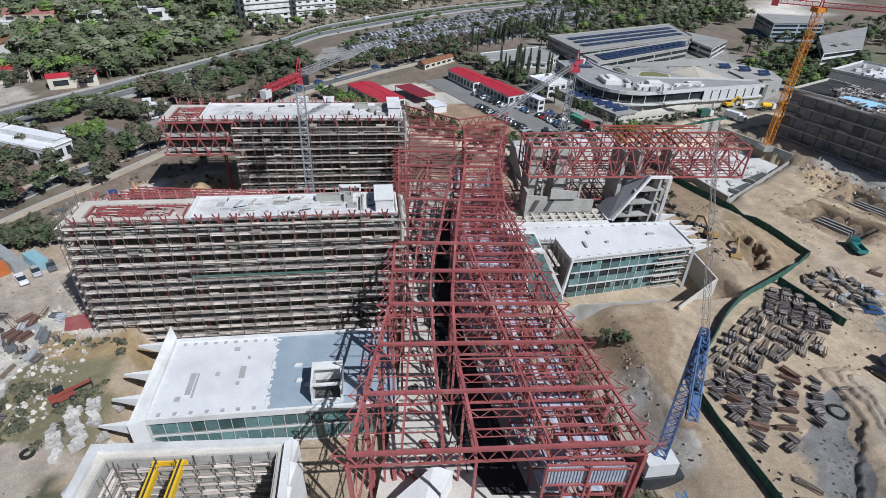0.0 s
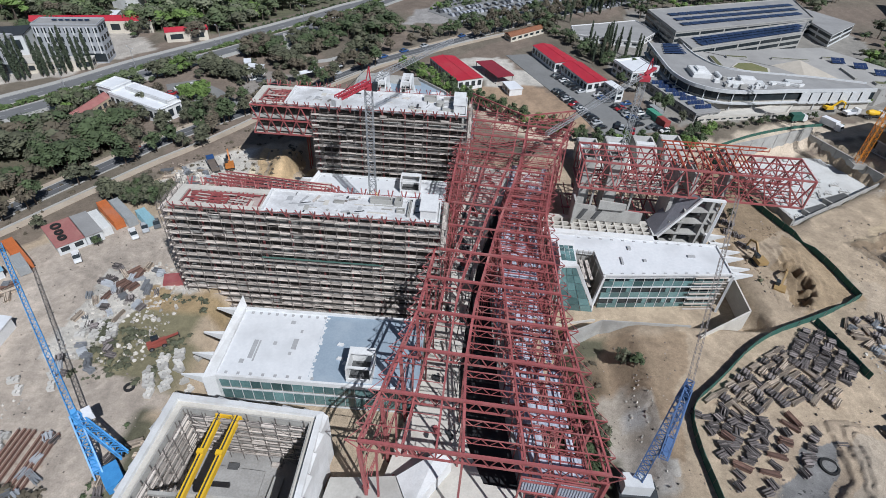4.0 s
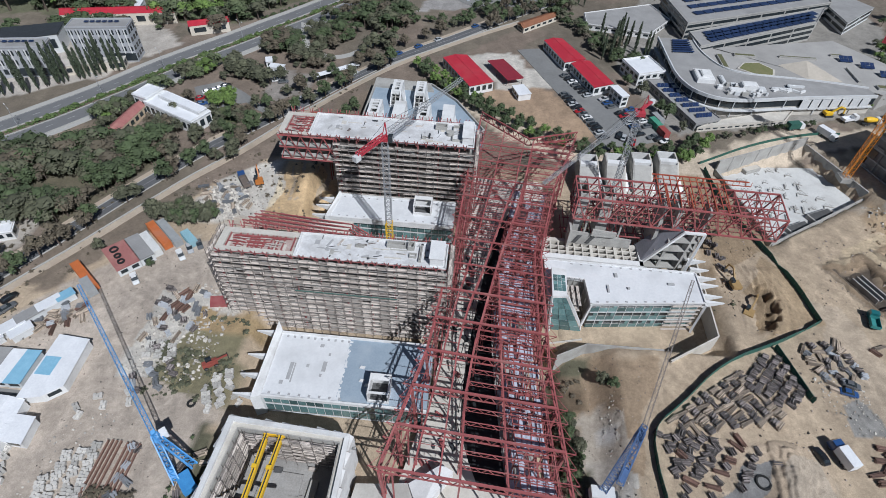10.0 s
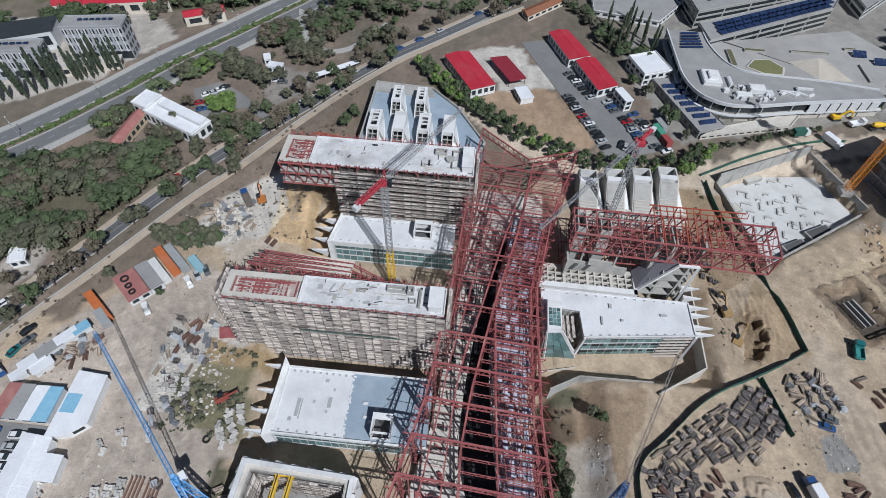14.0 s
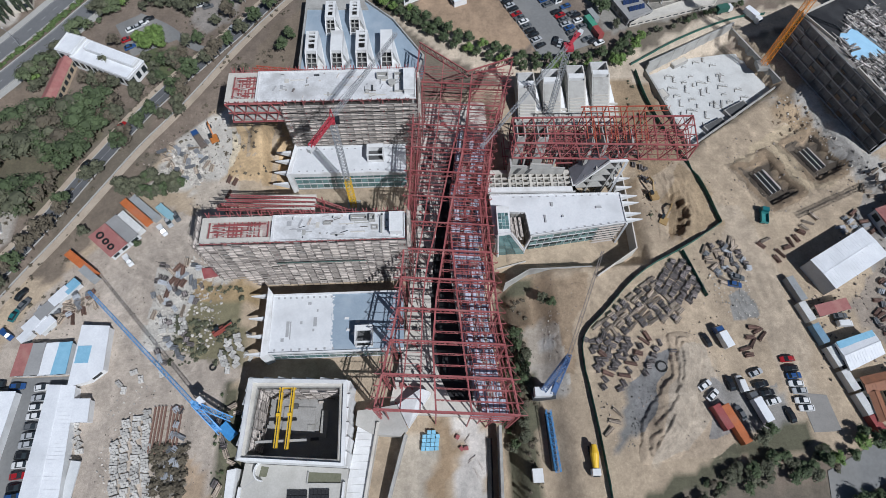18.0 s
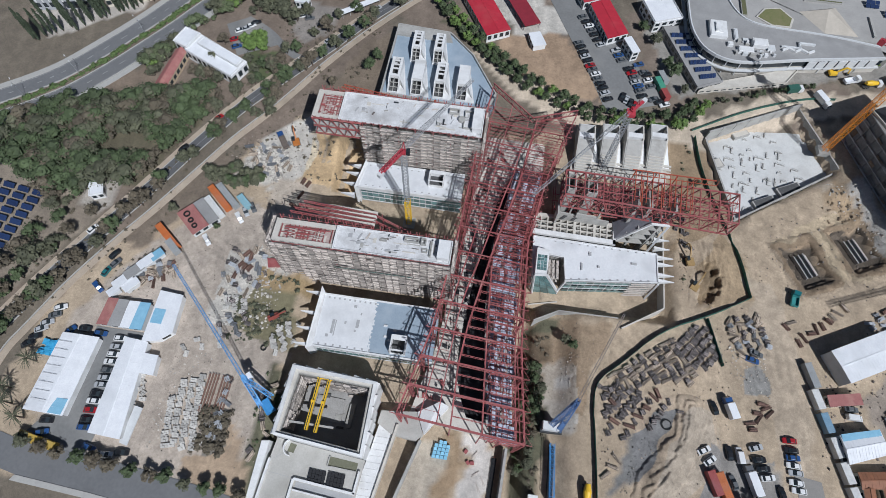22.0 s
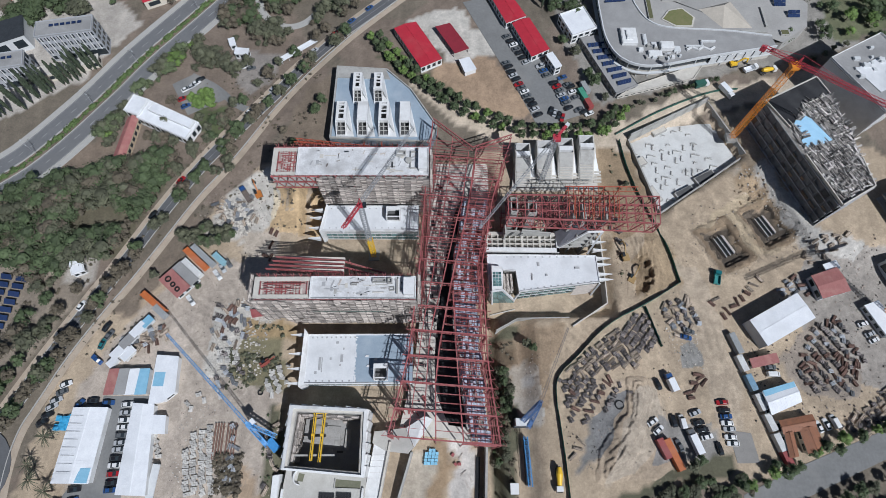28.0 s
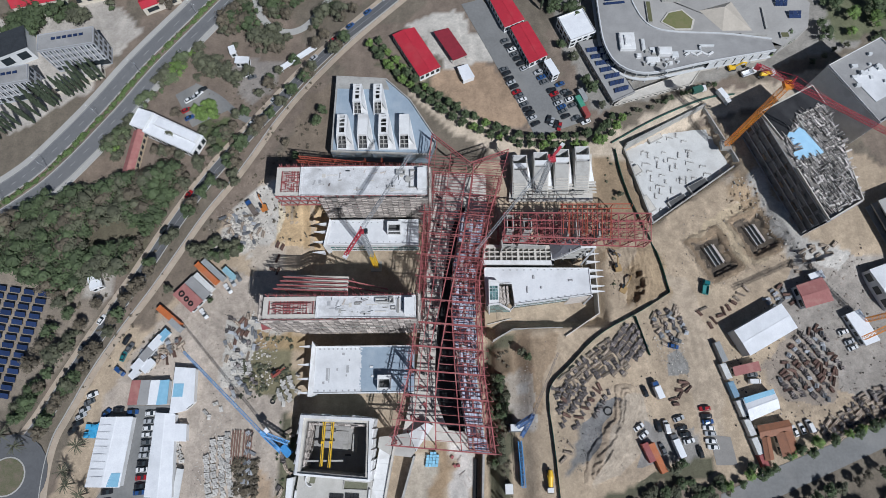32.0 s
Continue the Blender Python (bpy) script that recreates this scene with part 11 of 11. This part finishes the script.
for line, n, w, sc in ((LOCAL, 40, 6.8, 1.1), (LOCAL, 92, -3.4, 1.2)):
    pts = resample(line, 2.0)
    lim = [i for i in range(14, 190)]
    for k in range(n):
        i = lim[int((k + tr.uniform(0, 0.8)) * len(lim) / n)]
        nx, ny = sideways(pts, i)
        x, y = pts[i][0] + nx * (w + tr.uniform(-0.9, 0.9)), pts[i][1] + ny * (w + tr.uniform(-0.9, 0.9))
        if line_dist((x, y), PATHLINE) < 2.2:
            continue
        m, lb = tr.choice(((DRYLEAF, "dusty brown roadside tree with thin crown"), (OLIVE, "olive-green roadside tree with dusty crown"), (DRYLEAF, "dusty brown roadside tree with thin crown"), (LEAF, "green leafy tree at the roadside")))
        tree(x, y, "tree", m, sc, "tree", lb, "tree", "trees along the local road")
ROWN = rounded([(-18, 216), (-8, 203), (5, 189), (19, 178), (31, 171), (45, 165.5), (60, 162.5), (75, 163), (90, 166), (97, 176)], 2)
for off, n in ((0, 32), (4.0, 28)):
    pts = resample(ROWN, 1.0)
    for k in range(n):
        i = int((k + 0.5) * len(pts) / n)
        nx, ny = sideways(pts, i)
        tree(pts[i][0] + nx * off + tr.uniform(-0.4, 0.4), pts[i][1] + ny * off + tr.uniform(-0.4, 0.4), "tree", tr.choice((LEAF, LEAF, BRIGHT)), 0.82, "young_tree", "young round green tree in a planted row", "tree", "planted rows on the track")
for k in range(14):
    p = lerp((100, 178), (140, 193), k / 13)
    tree(p[0] + tr.uniform(-1.5, 1.5), p[1] + tr.uniform(-1, 1), "tree", tr.choice((LEAF, OLIVE)), 0.5, "young_tree", "small green tree below the campus terrace", "tree", "campus trees")
for a, b, n in (((-143, 206), (-166, 186), 17), ((-168, 184), (-186, 172), 9)):
    for k in range(n):
        p = lerp(a, b, k / (n - 1))
        tree(p[0] + tr.uniform(-1.2, 1.2), p[1] - 2.5 + tr.uniform(-1.5, 1.5), "cypress", DARKLEAF, 1.5, "cypress", "tall narrow dark cypress", "tree", "cypress row")
for k in range(16):
    x, y = tr.uniform(64, 86), tr.uniform(236, 262)
    tree(x, y, "cypress", DARKLEAF, 1.2, "cypress", "tall narrow dark cypress near the car park", "tree", "car park cypresses")
for k in range(26):
    p = lerp((60, 300), (150, 380), k / 25)
    tree(p[0] + tr.uniform(-6, 6), p[1] + tr.uniform(-6, 6), "cypress", DARKLEAF, 1.2, "cypress", "far dark cypress among parked cars", "tree", "far cypresses")
for k in range(18):
    a = tr.uniform(0, 6.28)
    tree(-91 + 6.5 * math.cos(a) * tr.uniform(0.3, 1), 183 + 3.4 * math.sin(a), "tree", BRIGHT, 0.85, "tree", "bright green leafy garden tree", "tree", "garden trees")
for x, y, m, s in ((-80, 171, DRYLEAF, 1.0), (-77, 167, DRYLEAF, 0.9), (-84, 163, LEAF, 0.9), (-104, 170, OLIVE, 1.1), (-100, 160, OLIVE, 1.0), (-74, 204, OLIVE, 1.2), (-78, 200, OLIVE, 1.3), (-64, 200, LEAF, 0.9), (-60, 204, OLIVE, 0.9), (-68, 192, OLIVE, 0.8), (-40, 176, LEAF, 1.1), (-38, 181, LEAF, 1.0), (-54, 166, DRYLEAF, 0.9), (-49, 160, LEAF, 0.8),
                   (174, 214, LEAF, 1.2), (178, 217, LEAF, 1.3), (172, 218, BRIGHT, 1.0), (163, 207, BRIGHT, 0.8), (168, 208, BRIGHT, 0.8), (188, 204, OLIVE, 0.6), (194, 207, OLIVE, 0.6), (200, 211, OLIVE, 0.6), (206, 213, OLIVE, 0.6), (84, 190, LEAF, 1.1), (82, 195, LEAF, 1.0), (77, 207, OLIVE, 1.0), (72, 214, LEAF, 1.0), (88, 182, OLIVE, 0.7),
                   (47, 73, OLIVE, 0.7), (49, 71, LEAF, 0.6), (-79.5, 95.0, LEAF, 0.5), (-97, 100, OLIVE, 0.8), (88, 128, OLIVE, 0.6), (93, 140, OLIVE, 0.6), (104, 31, LEAF, 0.9), (101, 29, OLIVE, 0.9)):
    tree(x, y, "tree", m, s, "tree", {"green_leaves": "green leafy tree", "bright_leaves": "bright green leafy tree", "olive_leaves": "olive-green tree", "dry_brown_leaves": "dusty brown-leaved tree"}[m.name] + " standing by itself", "tree")
for k in range(30):
    x, y = tr.uniform(-118, -74), tr.uniform(144, 182)
    if inside((x, y), [(-122, 184), (-112, 183), (-88, 170), (-92, 158), (-110, 166), (-119, 147), (-128, 150)]) or inside((x, y), [(-110, 193), (-99, 200), (-80, 185), (-98, 174)]) or line_dist((x, y), LOCAL) < 5:
        continue
    tree(x, y, "tree", tr.choice((LEAF, OLIVE, OLIVE, DRYLEAF)), 1.0, "tree", "leafy tree round the school garden", "tree", "garden trees")
for k in range(28):
    a = 6.28 * k / 28
    tree(-78.5 + 12.5 * math.cos(a) * tr.uniform(0.3, 1), 116.4 + 4.8 * math.sin(a) * tr.uniform(0.3, 1), "tree", tr.choice((OLIVE, OLIVE, LEAF)), 0.85, "tree", "olive-green tree in the clump by containers", "tree", "clump by the containers")
for k in range(26):
    p = lerp((118, 22), (196, 49), k / 25)
    tree(p[0] + tr.uniform(-2, 2), p[1] + 1 + tr.uniform(-2.0, 2.5), "tree", tr.choice((LEAF, LEAF, BRIGHT)), 0.8, "tree", "green street tree beside pale asphalt", "tree", "street trees")
for k in range(13):
    tree(-112 + 5.6 * k + tr.uniform(-1.2, 1.2), 16.2 - 0.38 * k + tr.uniform(-0.6, 0.6), "tree", tr.choice((LEAF, DRYLEAF, OLIVE)), 0.9, "tree", "dark street tree beside the southern street", "tree", "southern street trees")
for k in range(16):
    p = lerp((124, 14), (206, 42), k / 15)
    tree(p[0] + tr.uniform(-1.5, 1.5), p[1] - 4 + tr.uniform(-1, 1), "tree", tr.choice((OLIVE, DRYLEAF, LEAF)), 0.85, "tree", "dusty street tree on the far pavement", "tree", "street trees")
for x, y in ((-121, 40), (-125, 31), (-122.5, 26.5), (-117, 23), (-144, 40), (-150, 44)):
    tree(x, y, "palm", OLIVE, 1.0, "palm_tree", "palm with drooping grey-green fronds", "palm")
tarp = S()
for k in range(22):
    x, y = tr.uniform(-121, -116), tr.uniform(43, 47)
    tarp.prism([(x - 0.9, y - 0.7), (x + 0.8, y - 0.8), (x + 1.0, y + 0.7), (x - 0.7, y + 0.8)], 0.1, [0.9 + tr.uniform(0, 0.6) for _ in range(4)])
solid("blue_tarpaulin", tarp, mat("blue_tarp", (0.08, 0.38, 0.62), (0.05, 0.28, 0.5), 0.5, 1.5), "crumpled bright blue tarpaulin beside the office", "tarpaulin")

# median shrubs, weeds and far parked cars
def scatter(points, size, leaf, label, n=26, clumped=True):
    V, F = [], []
    for x, y in points:
        if clumped and noise.noise((x * 0.13, y * 0.13, 5)) < 0.02:
            continue
        g = ground_z(x, y)
        s = size * tr.choice((0.3, 0.45, 0.6, 0.9, 1.3))
        v, f = leaves([(x, y, g + 0.35 * s, 0.75 * s, 0.5 * s)], n, 0.26 * s, tr)
        k = len(V)
        V += v
        F += [(a + k, b + k, c + k) for a, b, c in f]
    me = bpy.data.meshes.new("shrubs")
    me.from_pydata(V, [], F)
    solid("shrubs", me, leaf, label, "shrubs", kind="stuff")


pts = resample(HW, 1.1)
scatter([(p[0] + tr.uniform(-0.5, 0.5), p[1] + tr.uniform(-0.5, 0.5)) for p in pts[30:480] for _ in range(2)], 1.5, HEDGE, "clipped green shrubs along the median", clumped=False)
scatter([(p[0] + sideways(pts, i)[0] * 13.4, p[1] + sideways(pts, i)[1] * 13.4) for i, p in enumerate(pts) if 150 < i < 420], 1.1, LEAF, "green hedge beside the highway", clumped=False)
scatter([(tr.uniform(-64, -45), tr.uniform(56, 80)) for _ in range(420)], 0.9, OLIVE, "dry weeds in the western yard", 18)
scatter([(tr.uniform(-64, -54.5), tr.uniform(21, 34)) for _ in range(170)], 1.3, DRYLEAF, "dry weed mound beside the block pile", 18, clumped=False)
scatter([(tr.uniform(-35.2, -33.2), tr.uniform(25.3, 27.6)) for _ in range(12)], 1.2, LEAF, "shrub in the white collar", 18, clumped=False)
scatter([(tr.uniform(-48, -42), tr.uniform(12, 56)) for _ in range(80)], 0.9, LEAF, "weeds along the hall's west side", 18)
scatter([(tr.uniform(34, 42), tr.uniform(14, 80)) for _ in range(300)], 0.8, DRYLEAF, "dry weeds on the eastern bank", 18)
scatter([(tr.uniform(-150, -96), tr.uniform(60, 132)) for _ in range(700)], 0.8, DRYLEAF, "dry brown scrub along the road", 14)
scatter([(tr.uniform(-95, -40), tr.uniform(120, 200)) for _ in range(900)], 0.8, DRYLEAF, "dry brown scrub between track and road", 14)
scatter([(tr.uniform(80, 92), tr.uniform(98, 160)) for _ in range(60)], 0.8, OLIVE, "weeds beside the glass block", 14)
scatter([(tr.uniform(-60, 60), tr.uniform(330, 420)) for _ in range(260)], 1.2, OLIVE, "low bushes on the far slope", 14)
FARLOT = [(-12, 302), (4, 340), (42, 382), (100, 429), (150, 458), (192, 472), (186, 425), (138, 374), (80, 325), (40, 303), (12, 284)]
far, hedge = S(), []
for r in range(13):
    for i in range(90):
        u, v = 2.7 * i, 7.6 * r
        x, y = 2 + 0.80 * u - 0.60 * v, 268 + 0.60 * u + 0.80 * v
        if not inside((x, y), FARLOT):
            continue
        if r % 3 == 2:
            if i % 2 == 0:
                hedge.append((x + tr.uniform(-0.6, 0.6), y + tr.uniform(-0.6, 0.6)))
            continue
        if tr.random() < 0.80:
            c, q = (0.6, 0.8), ground_z(x, y)
            for l, w, z0, z1, o in ((2.1, 0.9, 0.1, 0.95, 0), (1.2, 0.75, 0.95, 1.45, -0.15)):
                far.prism([(x - c[0] * (e * l + o) + c[1] * f * w, y + c[1] * (e * l + o) + c[0] * f * w) for e, f in ((-1, -1), (1, -1), (1, 1), (-1, 1))], q + z0, q + z1)
solid("distant_cars", far, mat("distant_car_paint", (0.30, 0.31, 0.33), (0.22, 0.23, 0.25), 0.35, 0.5, bump=0.0, island=0.9), "rows of distant parked cars of mixed colours", "cars", kind="stuff")
scatter(hedge, 3.0, LEAF, "green hedges and small trees between the far parking rows", 40, clumped=False)
# the bus shelter on the sandy track
bus = thing("bus_shelter", "long bus shelter with a pale curved sheet roof", "shelter")
ga, gb = (-59.5, 204.2), (-43.5, 216.6)
part("roof", S().beam((*ga, 3.3), (*gb, 3.6), 2.8, 0.14).beam((ga[0] - 0.6, ga[1] + 0.8, 3.45), (gb[0] - 0.6, gb[1] + 0.8, 3.75), 0.8, 0.1), SHEET, bus)
for k in range(6):
    p = lerp(ga, gb, (k + 0.3) / 5.6)
    part("post", S().beam((*p, ground_z(*p) - 0.2), (*p, 3.4), 0.14), FRAME, bus)
